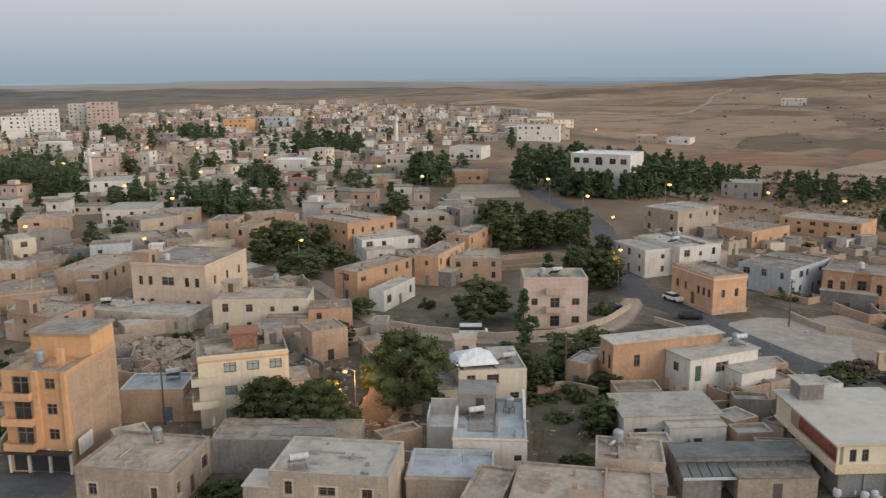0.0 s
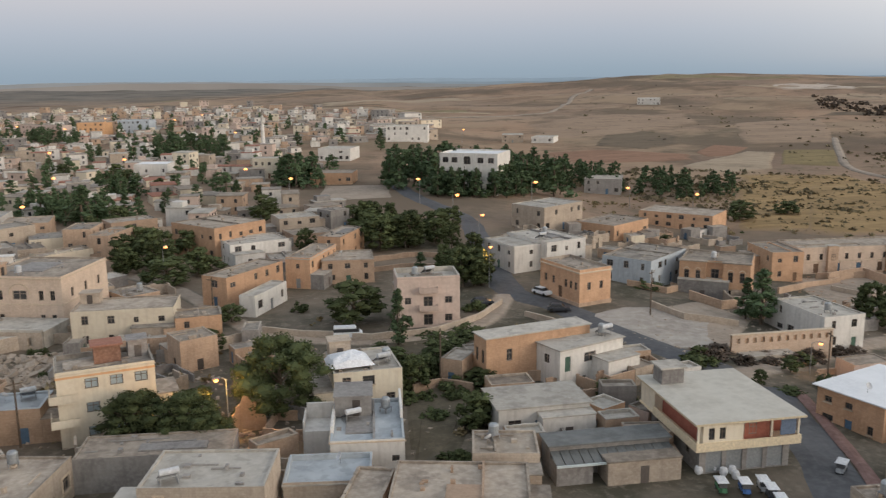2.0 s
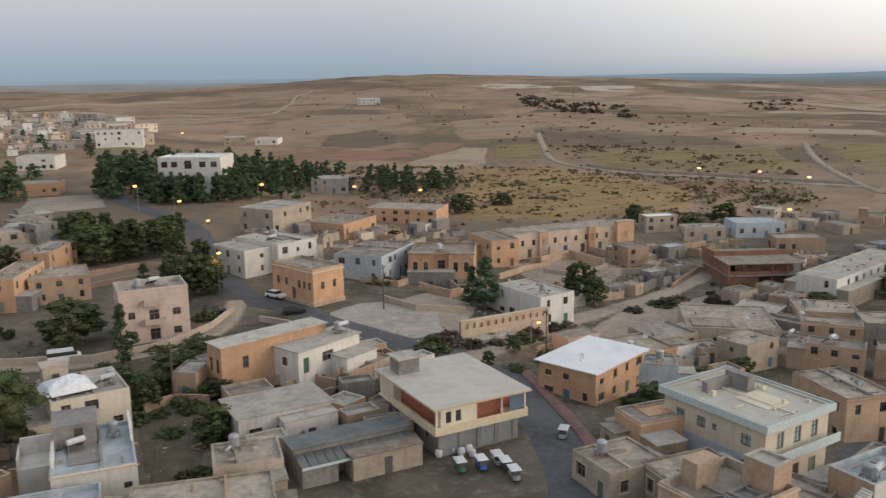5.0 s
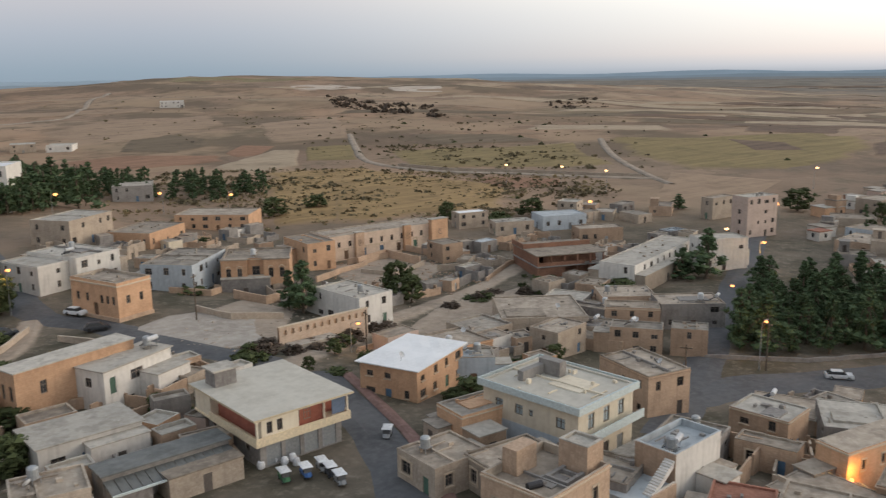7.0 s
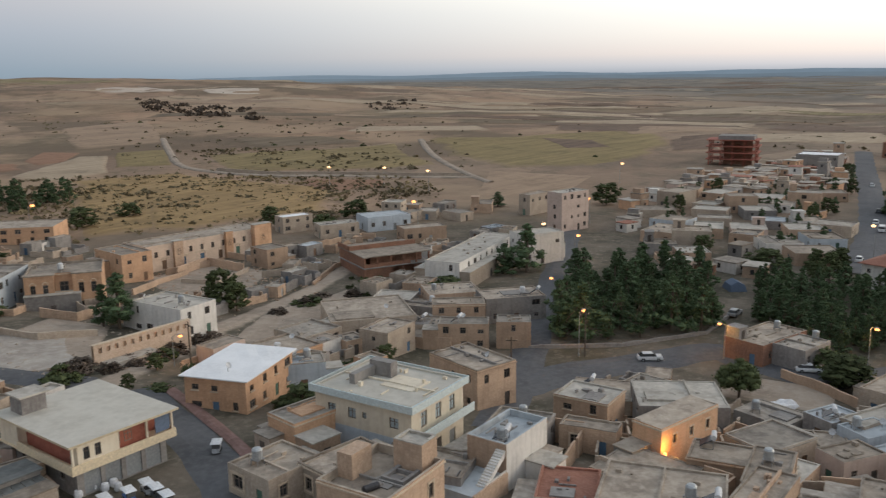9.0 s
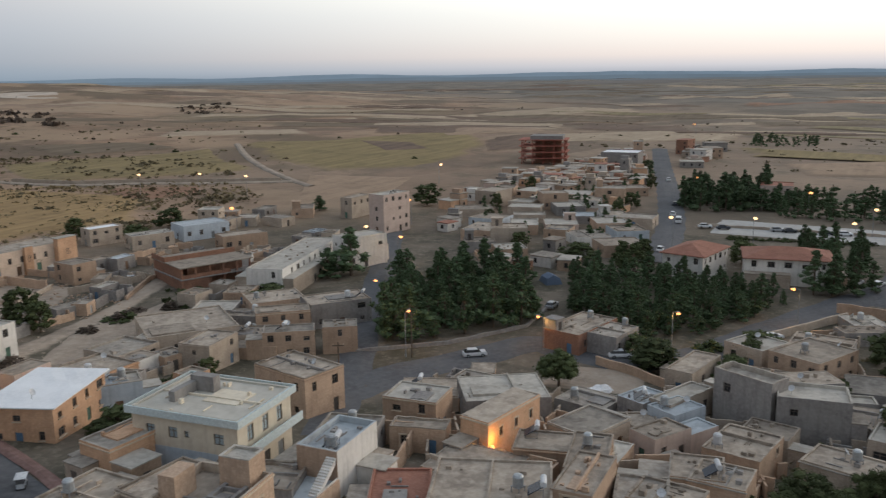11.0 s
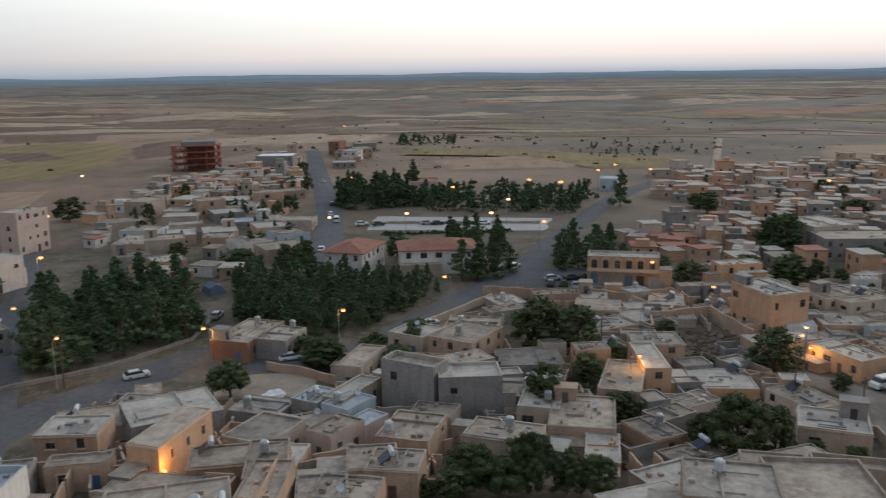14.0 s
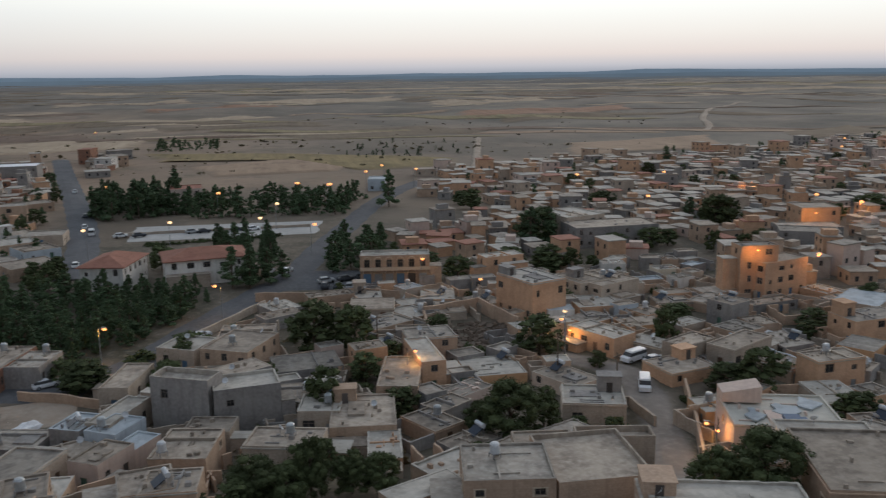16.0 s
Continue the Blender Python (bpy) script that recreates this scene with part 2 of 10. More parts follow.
def land_colour(t, c):
    """Dry farmland: reddish soil, stubble, plough and pasture in strips, thin scrub, greyed far out in place of haze.
    """
    parcels = []
    for angle, sx, sy, stops in ((0.45, 0.0035, 0.012, ((0.0, (0.31, 0.225, 0.155)), (0.35, (0.24, 0.168, 0.12)), (0.6, (0.125, 0.09, 0.068)), (0.78, (0.38, 0.29, 0.20)), (1.0, (0.19, 0.165, 0.09)))),
                                 (-0.9, 0.0022, 0.006, ((0.0, (0.265, 0.19, 0.135)), (0.4, (0.19, 0.152, 0.095)), (0.6, (0.30, 0.215, 0.15)), (0.85, (0.13, 0.094, 0.07)), (1.0, (0.28, 0.215, 0.14))))):
        mp = t.nodes.new("ShaderNodeMapping")
        mp.inputs["Rotation"].default_value = (0, 0, angle)
        mp.inputs["Scale"].default_value = (sx, sy, 0.0)
        t.links.new(c, mp.inputs[0])
        # wavering parcel edges
        wav = t.nodes.new("ShaderNodeTexNoise")
        wav.inputs["Scale"].default_value, wav.inputs["Detail"].default_value = 2.2, 4.0
        t.links.new(mp.outputs[0], wav.inputs["Vector"])
        add = t.nodes.new("ShaderNodeVectorMath")
        add.operation = "MULTIPLY_ADD"
        t.links.new(wav.outputs["Color"], add.inputs[0])
        add.inputs[1].default_value = (0.5, 0.5, 0.0)
        t.links.new(mp.outputs[0], add.inputs[2])
        vor = t.nodes.new("ShaderNodeTexVoronoi")
        vor.inputs["Scale"].default_value, vor.inputs["Randomness"].default_value = 1.0, 0.85
        t.links.new(add.outputs[0], vor.inputs["Vector"])
        sc = t.nodes.new("ShaderNodeSeparateColor")
        t.links.new(vor.outputs["Color"], sc.inputs[0])
        parcels.append(ramp_node(t, stops, sc.outputs[0], "CONSTANT").outputs[0])
    land = blend(t, span(t, noise_fac(t, c, 0.0016, 3), 0.42, 0.58), parcels[0], parcels[1])
    soil = blend(t, span(t, noise_fac(t, c, 0.011, 8, 0.7), 0.40, 0.60), (0.388, 0.25, 0.158), (0.206, 0.132, 0.084))
    land = blend(t, span(t, noise_fac(t, c, 0.006, 5), 0.40, 0.62, 0.1, 0.9), soil, land)
    land = blend(t, span(t, noise_fac(t, c, 0.045, 6, 0.72), 0.52, 0.66, 0.0, 0.85), land, (0.11, 0.088, 0.054))
    land = blend(t, span(t, noise_fac(t, c, 0.25, 5, 0.7), 0.5, 0.75, 0.0, 0.45), land, (0.34, 0.25, 0.17))
    land = blend(t, span(t, noise_fac(t, c, 0.005, 7, 0.62), 0.50, 0.57, 0.0, 0.8), land, (0.135, 0.10, 0.066))
    land = blend(t, span(t, noise_fac(t, c, 0.0085, 6, 0.6), 0.53, 0.60, 0.0, 0.7), land, (0.36, 0.255, 0.165))
    # distance haze put into the land colour: greyer with distance from the hill
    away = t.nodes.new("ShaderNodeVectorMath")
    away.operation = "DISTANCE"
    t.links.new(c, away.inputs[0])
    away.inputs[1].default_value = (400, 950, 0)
    haze_grey = blend(t, span(t, noise_fac(t, c, 0.008, 6, 0.7), 0.4, 0.62), (0.200, 0.178, 0.148), (0.094, 0.095, 0.086))
    return blend(t, span(t, away.outputs["Value"], 640, 1250, 0.0, 0.85), land, haze_grey)


def ground_material():
    m, t, b = material("dry_ground", 0.95)
    c = t.nodes.new("ShaderNodeTexCoord").outputs["Object"]
    ln = t.nodes.new("ShaderNodeVectorMath")
    ln.operation = "DISTANCE"
    t.links.new(c, ln.inputs[0])
    ln.inputs[1].default_value = (90, 20, 0)
    wob = t.nodes.new("ShaderNodeMath")
    wob.operation = "MULTIPLY_ADD"
    t.links.new(noise_fac(t, c, 0.03, 6, 0.65), wob.inputs[0])
    wob.inputs[1].default_value = 120.0
    t.links.new(ln.outputs["Value"], wob.inputs[2])
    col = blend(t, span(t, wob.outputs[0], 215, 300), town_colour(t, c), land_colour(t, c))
    t.links.new(col, b.inputs["Base Color"])
    bump(t, b, noise_fac(t, c, 0.6, 6, 0.7), 0.6, 0.15)
    return m


def worn_edge(t, c, around, col, scale, lo=0.15, hi=0.6):
    """Lets a laid surface run out raggedly into the soil around it."""
    at = t.nodes.new("ShaderNodeAttribute")
    at.attribute_name = "inner"
    mix = t.nodes.new("ShaderNodeMath")
    mix.operation = "MULTIPLY_ADD"
    t.links.new(noise_fac(t, c, scale, 6, 0.65), mix.inputs[0])
    mix.inputs[1].default_value = 1.1
    sub = t.nodes.new("ShaderNodeMath")
    sub.operation = "SUBTRACT"
    t.links.new(at.outputs["Fac"], sub.inputs[0])
    sub.inputs[1].default_value = 0.55
    t.links.new(sub.outputs[0], mix.inputs[2])
    return blend(t, span(t, mix.outputs[0], lo, hi), around, col)


def laid_earth(name, base, dark, light):
    """Beaten earth or garden soil inside the town with a ragged margin."""
    m, t, b = material(name, 0.95)
    c = t.nodes.new("ShaderNodeTexCoord").outputs["Object"]
    fine = noise_fac(t, c, 0.7, 6, 0.7)
    col = blend(t, span(t, noise_fac(t, c, 0.12, 5), 0.38, 0.62), base, dark)
    col = blend(t, span(t, fine, 0.45, 0.72, 0.0, 0.75), col, light)
    t.links.new(worn_edge(t, c, town_colour(t, c), col, 0.25), b.inputs["Base Color"])
    bump(t, b, fine, 0.5, 0.1)
    return m


M_GROUND = ground_material()
M_ASPHALT = surface("dusty_asphalt", (0.112, 0.114, 0.121), (0.084, 0.085, 0.090), (0.150, 0.150, 0.154), stain=0.12, grain=1.0, vary=0.05)
M_DIRT = laid_earth("beaten_pale_earth", (0.37, 0.30, 0.235), (0.26, 0.21, 0.165), (0.44, 0.375, 0.305))


def farmland(name, a, bcol, across=0.25):
    """Ploughed or grazed land: furrows and patches."""
    m, t, b = material(name, 0.95)
    c = t.nodes.new("ShaderNodeTexCoord").outputs["Object"]
    mp = t.nodes.new("ShaderNodeMapping")
    mp.inputs["Rotation"].default_value = (0, 0, 0.6)
    mp.inputs["Scale"].default_value = (0.02, across, 0.0)
    t.links.new(c, mp.inputs[0])
    col = blend(t, span(t, noise_fac(t, mp.outputs[0], 1.0, 3), 0.35, 0.65), a, bcol)
    col = blend(t, span(t, noise_fac(t, c, 0.02, 5), 0.45, 0.7, 0.0, 0.6), col, tuple(0.5 * (p + q) * 0.8 for p, q in zip(a, bcol)))
    col = blend(t, span(t, noise_fac(t, c, 0.3, 4), 0.5, 0.75, 0.0, 0.4), col, tuple(1.3 * q for q in bcol))
    # thin scrub and trodden lines over the whole parcel
    col = blend(t, span(t, noise_fac(t, c, 0.05, 6, 0.75), 0.50, 0.66, 0.0, 0.6), col, tuple(0.55 * q for q in a))
    mp2 = t.nodes.new("ShaderNodeMapping")
    mp2.inputs["Rotation"].default_value = (0, 0, -0.5)
    mp2.inputs["Scale"].default_value = (0.012, 0.11, 0.0)
    t.links.new(c, mp2.inputs[0])
    col = blend(t, span(t, noise_fac(t, mp2.outputs[0], 1.0, 4, 0.7), 0.5, 0.68, 0.0, 0.5), col, tuple(min(0.6, 1.25 * q) for q in bcol))
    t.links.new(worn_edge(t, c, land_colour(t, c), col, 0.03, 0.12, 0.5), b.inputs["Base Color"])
    return m


FIELDS = {"plough": farmland("ploughed_earth", (0.13, 0.088, 0.064), (0.175, 0.12, 0.086)), "stubble": farmland("pale_stubble", (0.342, 0.262, 0.180), (0.402, 0.318, 0.224)),
          "pasture": farmland("dry_pasture", (0.20, 0.165, 0.088), (0.265, 0.215, 0.12)), "fallow": farmland("brown_fallow", (0.285, 0.20, 0.136), (0.335, 0.240, 0.163)),
          "redsoil": farmland("red_earth", (0.24, 0.135, 0.085), (0.29, 0.17, 0.11)), "dark": farmland("dark_scrubland", (0.136, 0.102, 0.068), (0.182, 0.138, 0.092)),
          "straw": farmland("dry_straw_slope", (0.265, 0.176, 0.082), (0.335, 0.228, 0.108)), "olive": farmland("olive_pasture", (0.192, 0.148, 0.068), (0.262, 0.198, 0.094)),
          "chalk": farmland("chalky_cutting", (0.45, 0.37, 0.30), (0.55, 0.46, 0.38))}
M_LOT = laid_earth("pale_dusty_concrete", (0.40, 0.36, 0.315), (0.29, 0.255, 0.22), (0.50, 0.455, 0.40))
M_LANE = laid_earth("worn_grey_lane", (0.235, 0.205, 0.178), (0.18, 0.155, 0.135), (0.30, 0.265, 0.235))
# dark garden soil; under trees the same dark colour stands for their shade
M_GARDENSHADE = laid_earth("dark_garden_shade_earth", (0.12, 0.10, 0.07), (0.08, 0.07, 0.048), (0.18, 0.15, 0.105))
M_REDPAVE = surface("red_concrete_pavers", (0.24, 0.145, 0.125), (0.18, 0.11, 0.095), (0.30, 0.20, 0.175), stain=0.2, grain=1.2, courses=0.2)
M_PAVING = surface("grey_paving", (0.43, 0.42, 0.395), (0.36, 0.35, 0.33), (0.50, 0.485, 0.46), stain=0.12, grain=0.8, vary=0.05)


# ---- helpers for building ----
rng = random.Random(7)


def mesh_of(name, verts, faces, mat, slots=None):
    me = bpy.data.meshes.new(name)
    me.from_pydata(verts, [], faces)
    for m in (mat if isinstance(mat, (list, tuple)) else [mat]):
        me.materials.append(m)
    if slots is not None:
        me.polygons.foreach_set("material_index", slots)
    me.update()
    return me


def child(name, data, parent, m=None, label=""):
    ob = new(name, data)
    ob.parent = parent
    if m is not None:
        ob.matrix_basis = m
    return tagged(ob, label) if label else ob


def root(name, m, label, category, group="", kind=""):
    ob = new(name)
    ob.empty_display_size = 0.5
    ob.matrix_basis = m
    return tagged(ob, label, category, group, kind)


class Shape:
    """Collects boxes, prisms and tubes into one mesh."""

    def __init__(self):
        self.v, self.f = [], []

    def box(self, x0, y0, z0, x1, y1, z1, bevel=0.0):
        n = len(self.v)
        self.v += [(x, y, z) for z in (z0, z1) for x, y in ((x0, y0), (x1, y0), (x1, y1), (x0, y1))]
        self.f += [tuple(n + i for i in q) for q in ((3, 2, 1, 0), (4, 5, 6, 7), (0, 1, 5, 4), (1, 2, 6, 5), (2, 3, 7, 6), (3, 0, 4, 7))]
        return self

    def tube(self, a, b, ra, rb=None, sides=8, caps=True):
        a, b = Vector(a), Vector(b)
        rb = ra if rb is None else rb
        q = (b - a).to_track_quat("Z", "Y").to_matrix()
        n = len(self.v)
        for p, r in ((a, ra), (b, rb)):
            for i in range(sides):
                t = 2 * math.pi * i / sides
                self.v.append(tuple(p + q @ Vector((r * math.cos(t), r * math.sin(t), 0))))
        for i in range(sides):
            j = (i + 1) % sides
            self.f.append((n + i, n + j, n + sides + j, n + sides + i))
        if caps:
            self.f.append(tuple(n + i for i in reversed(range(sides))))
            self.f.append(tuple(n + sides + i for i in range(sides)))
        return self

    def lathe(self, rings, sides=12):
        n = len(self.v)
        for r, z in rings:
            for i in range(sides):
                t = 2 * math.pi * i / sides
                self.v.append((r * math.cos(t), r * math.sin(t), z))
        for k in range(len(rings) - 1):
            for i in range(sides):
                j = (i + 1) % sides
                self.f.append((n + k * sides + i, n + k * sides + j, n + (k + 1) * sides + j, n + (k + 1) * sides + i))
        self.f.append(tuple(n + i for i in reversed(range(sides))))
        self.f.append(tuple(n + (len(rings) - 1) * sides + i for i in range(sides)))
        return self

    def mesh(self, name, mat):
        return mesh_of(name, self.v, self.f, mat)


def smooth(v):
    v = min(1.0, max(0.0, v))
    return v * v * (3 - 2 * v)


def terrain(x, y):
    """Height of the ground: level under the town, lower to the east, a bare hill to the north-east, rising far off."""
    r = math.hypot(x, y)
    z = -7.0 * smooth((x - 50) / 70)
    z += 47 * math.exp(-0.5 * (((x - 690) * 0.89 - (y - 1350) * 0.45) / 480) ** 2 - 0.5 * (((x - 690) * 0.45 + (y - 1350) * 0.89) / 560) ** 2)
    z += 6 * smooth((r - 1300) / 1500) * (1 + 0.5 * math.sin(x / 610 + 1) * math.cos(y / 730))
    z += 2.2 * smooth((r - 420) / 900) * (math.sin(x / 93 + 0.6) * math.cos(y / 121) + math.sin((x + y) / 57) * 0.4)
    z += 2.6 * smooth((r - 520) / 500) * math.sin(x / 47 + 1.9 * math.sin(y / 71)) * math.sin(y / 58 + 1.6 * math.sin(x / 89 + 2))
    z += 1.1 * smooth((r - 520) / 500) * math.sin(x / 21 + 2.3 * math.sin(y / 33 + 1)) * math.sin(y / 25 + 1.9 * math.sin(x / 37))
    return z


# ---- ground ----
def build_ground():
    rings, radius = [0.0], 8.0
    while radius < 4650:
        rings.append(radius)
        radius += max(3.6, radius * 0.03)
    seg = 280
    verts, faces = [], []
    for r in rings:
        for i in range(seg):
            a = 2 * math.pi * i / seg
            x, y = r * math.sin(a), r * math.cos(a)
            verts.append((x, y, terrain(x, y)))
    for k in range(len(rings) - 1):
        for i in range(seg):
            j = (i + 1) % seg
            faces.append((k * seg + i, k * seg + j, (k + 1) * seg + j, (k + 1) * seg + i)[::-1])
    me = mesh_of("ground", verts, faces, M_GROUND)
    me.polygons.foreach_set("use_smooth", [True] * len(me.polygons))
    tagged(new("ground", me), "dry tan earth and stubble fields rising to a bare hill", "ground", kind="structure")


build_ground()


def inner(me, values):
    """Marks how far inside its margin each point of a laid surface is."""
    at = me.attributes.new("inner", "FLOAT", "POINT")
    at.data.foreach_set("value", values)


def ribbon(name, points, width, mat, label, category, lift=0.06):
    """A road or path laid over the ground along a smooth line."""
    pts = [Vector((x, y, 0)) for x, y in points]
    line = []
    for i in range(len(pts) - 1):
        p0, p1, p2, p3 = pts[max(i - 1, 0)], pts[i], pts[i + 1], pts[min(i + 2, len(pts) - 1)]
        steps = max(4, int((p2 - p1).length / 4))
        for s in range(steps):
            u = s / steps
            line.append(0.5 * (2 * p1 + (p2 - p0) * u + (2 * p0 - 5 * p1 + 4 * p2 - p3) * u * u + (3 * p1 - p0 - 3 * p2 + p3) * u ** 3))
    line.append(pts[-1])
    verts, faces = [], []
    for i, p in enumerate(line):
        d = (line[min(i + 1, len(line) - 1)] - line[max(i - 1, 0)]).normalized()
        n = Vector((-d.y, d.x, 0))
        w = width / 2 * (1 + 0.06 * math.sin(i * 1.7))
        for s in (-1, -0.34, 0.34, 1):
            q = p + n * (s * w)
            verts.append((q.x, q.y, terrain(q.x, q.y) + lift + (0.03 if abs(s) < 1 else -0.25 if lift < 0.5 else -lift - 0.1)))
        if i:
            for k in range(3):
                a = 4 * (i - 1) + k
                faces.append((a, a + 1, a + 5, a + 4)[::-1])
    me = mesh_of(name, verts, faces, mat)
    inner(me, [0.0, 1.0, 1.0, 0.0] * len(line))
    me.validate()
    return tagged(new(name, me), label, category, kind="structure")


def patch(name, points, mat, label, category, lift=0.05):
    """A level area with a wavering edge laid over the ground."""
    cx, cy = sum(p[0] for p in points) / len(points), sum(p[1] for p in points) / len(points)
    rim = []
    for i, p in enumerate(points):
        q = points[(i + 1) % len(points)]
        for s in range(8):
            u = s / 8
            x, y = p[0] + (q[0] - p[0]) * u, p[1] + (q[1] - p[1]) * u
            k = 1 + 0.05 * (noise.noise((x * 0.13, y * 0.13, 3.0)))
            rim.append((cx + (x - cx) * k, cy + (y - cy) * k))
    verts = [(cx, cy, terrain(cx, cy) + lift)]
    faces = []
    n = len(rim)
    for s in (0.33, 0.75, 1.0):
        for x, y in rim:
            px, py = cx + (x - cx) * s, cy + (y - cy) * s
            verts.append((px, py, terrain(px, py) + (lift if s < 1 else -0.15)))
    for i in range(n):
        j = (i + 1) % n
        faces.append((0, 1 + i, 1 + j))
        for k in range(2):
            faces.append((1 + k * n + i, 1 + (k + 1) * n + i, 1 + (k + 1) * n + j, 1 + k * n + j))
    area = sum(rim[i][0] * rim[(i + 1) % n][1] - rim[(i + 1) % n][0] * rim[i][1] for i in range(n))
    if area < 0:
        faces = [f[::-1] for f in faces]
    me = mesh_of(name, verts, faces, mat)
    inner(me, [1.0] * (1 + 2 * n) + [0.0] * n)
    return tagged(new(name, me), label, category, kind="structure")


def field(name, points, mat, label, lift=0.6):
    """A parcel of farmland laid over the rolling ground."""
    cx, cy = sum(p[0] for p in points) / len(points), sum(p[1] for p in points) / len(points)
    rim = []
    for i, p in enumerate(points):
        q = points[(i + 1) % len(points)]
        for s in range(14):
            u = s / 14
            x, y = p[0] + (q[0] - p[0]) * u, p[1] + (q[1] - p[1]) * u
            k = 1.08 + 0.14 * noise.noise((x * 0.02, y * 0.02, 3.0)) + 0.06 * noise.noise((x * 0.1, y * 0.1, 7.0))
            rim.append((cx + (x - cx) * k, cy + (y - cy) * k))
    verts, faces, n, R = [], [], len(rim), 8
    for s in range(R + 1):
        for x, y in rim:
            px, py = cx + (x - cx) * s / R, cy + (y - cy) * s / R
            verts.append((px, py, terrain(px, py) + (lift if s < R else -0.4)))
    area = sum(rim[i][0] * rim[(i + 1) % n][1] - rim[(i + 1) % n][0] * rim[i][1] for i in range(n))
    for k in range(R):
        for i in range(n):
            j = (i + 1) % n
            q = (k * n + i, (k + 1) * n + i, (k + 1) * n + j, k * n + j)
            faces.append(q if area > 0 else q[::-1])
    me = mesh_of(name, verts, faces, mat)
    inner(me, [min(1.0, (R - s) / (0.3 * R)) for s in range(R + 1) for _ in range(n)])
    me.polygons.foreach_set("use_smooth", [True] * len(faces))
    return tagged(new(name, me), label, "field", kind="structure")


# ---- houses ----
def unit_window():
    s = Shape()
    t = 0.07
    s.box(-0.5, 0, 0, -0.5 + t, 0.07, 1).box(0.5 - t, 0, 0, 0.5, 0.07, 1).box(-0.5 + t, 0, 0, 0.5 - t, 0.07, t).box(-0.5 + t, 0, 1 - t, 0.5 - t, 0.07, 1)
    s.box(-0.03, 0.005, t, 0.03, 0.065, 1 - t).box(-0.5 + t, 0.01, 0.62, -0.03, 0.06, 0.67).box(0.03, 0.01, 0.62, 0.5 - t, 0.06, 0.67)
    return s.mesh("window_frame", M_FRAME)


def unit_door():
    s = Shape()
    s.box(-0.5, 0, 0, 0.5, 0.06, 1).box(-0.4, -0.02, 0.1, -0.05, 0, 0.45).box(0.05, -0.02, 0.1, 0.4, 0, 0.45)
    s.box(-0.4, -0.02, 0.52, -0.05, 0, 0.92).box(0.05, -0.02, 0.52, 0.4, 0, 0.92)
    return s.mesh("door", M_DOOR)


MESH_WINDOW, MESH_DOOR = unit_window(), unit_door()
MESH_PANE = Shape().box(-0.45, 0.075, 0.04, 0.45, 0.095, 0.96).mesh("pane", M_GLASS)
MESH_FARWINDOW = unit_window()
MESH_FARWINDOW.materials.append(M_GLASS)


def glaze(me):
    """Adds the pane to a window mesh that is only seen from afar."""
    bm = bmesh.new()
    bm.from_mesh(me)
    q = [bm.verts.new(p) for p in ((-0.45, 0.08, 0.04), (0.45, 0.08, 0.04), (0.45, 0.08, 0.96), (-0.45, 0.08, 0.96))]
    bm.faces.new(q).material_index = 1
    bm.to_mesh(me)
    bm.free()


glaze(MESH_FARWINDOW)
MESH_SURROUND = Shape().box(-0.68, -0.05, -0.1, -0.5, -0.004, 1.0).box(0.5, -0.05, -0.1, 0.68, -0.004, 1.0).box(-0.72, -0.07, 1.0, 0.72, -0.004, 1.16).box(-0.72, -0.07, -0.2, 0.72, -0.004, -0.1).mesh("surround", M_TRIM)
DOORS = []
for tint, paint in (("blue", (0.10, 0.17, 0.26)), ("green", (0.09, 0.16, 0.12)), ("brown", (0.16, 0.10, 0.065)), ("grey", (0.27, 0.28, 0.28))):
    DOORS.append(MESH_DOOR.copy())
    DOORS[-1].materials[0] = plain(tint + "_painted_door", paint, 0.55, vary=0.3)
DOORS.append(MESH_DOOR)
MESH_SILL = Shape().box(-0.6, -0.2, -0.12, 0.6, 0.04, 0.0).mesh("sill", M_TRIM)


def holed_wall(v, f, origin, along, inward, length, z0, z1, holes, deep):
    """One wall face with real openings: faces between them and reveals going inwards."""
    us = sorted({0.0, length, *(h[0] for h in holes), *(h[1] for h in holes)})
    zs = sorted({z0, z1, *(h[2] for h in holes), *(h[3] for h in holes)})

    def at(u, z, d=0.0):
        p = origin + along * u + inward * d
        v.append((p.x, p.y, z))
        return len(v) - 1

    for i in range(len(us) - 1):
        for k in range(len(zs) - 1):
            um, zm = (us[i] + us[i + 1]) / 2, (zs[k] + zs[k + 1]) / 2
            if any(h[0] < um < h[1] and h[2] < zm < h[3] for h in holes):
                continue
            f.append((at(us[i], zs[k]), at(us[i + 1], zs[k]), at(us[i + 1], zs[k + 1]), at(us[i], zs[k + 1])))
    for a, b, c, d in holes:
        ring = ((a, c), (b, c), (b, d), (a, d))
        for n in range(4):
            p, q = ring[n], ring[(n + 1) % 4]
            f.append((at(*p), at(*p, deep), at(*q, deep), at(*q)))


TINTS = {"stone": "honey limestone", "ochre": "ochre limestone", "pale": "pale limestone", "rose": "rosy limestone", "cream": "cream-painted", "white": "whitewashed", "blue": "pale blue limewashed",
         "pink": "pink plastered", "orange": "orange plastered", "red": "red-painted", "brick": "bare brick", "grey": "bare concrete"}
ROOFTINTS = {"dark": "dark ribbed sheet", "earth": "weathered earth-grey", "grey": "grey screed", "pale": "pale screed", "clean": "clean pale", "blue": "bluish coated", "white": "white sheet", "tile": "red tiled"}
TAKEN = []  # footprints: x, y, radius
ROOFTOPS = []  # house, width, depth, height of the roof, distance from the middle


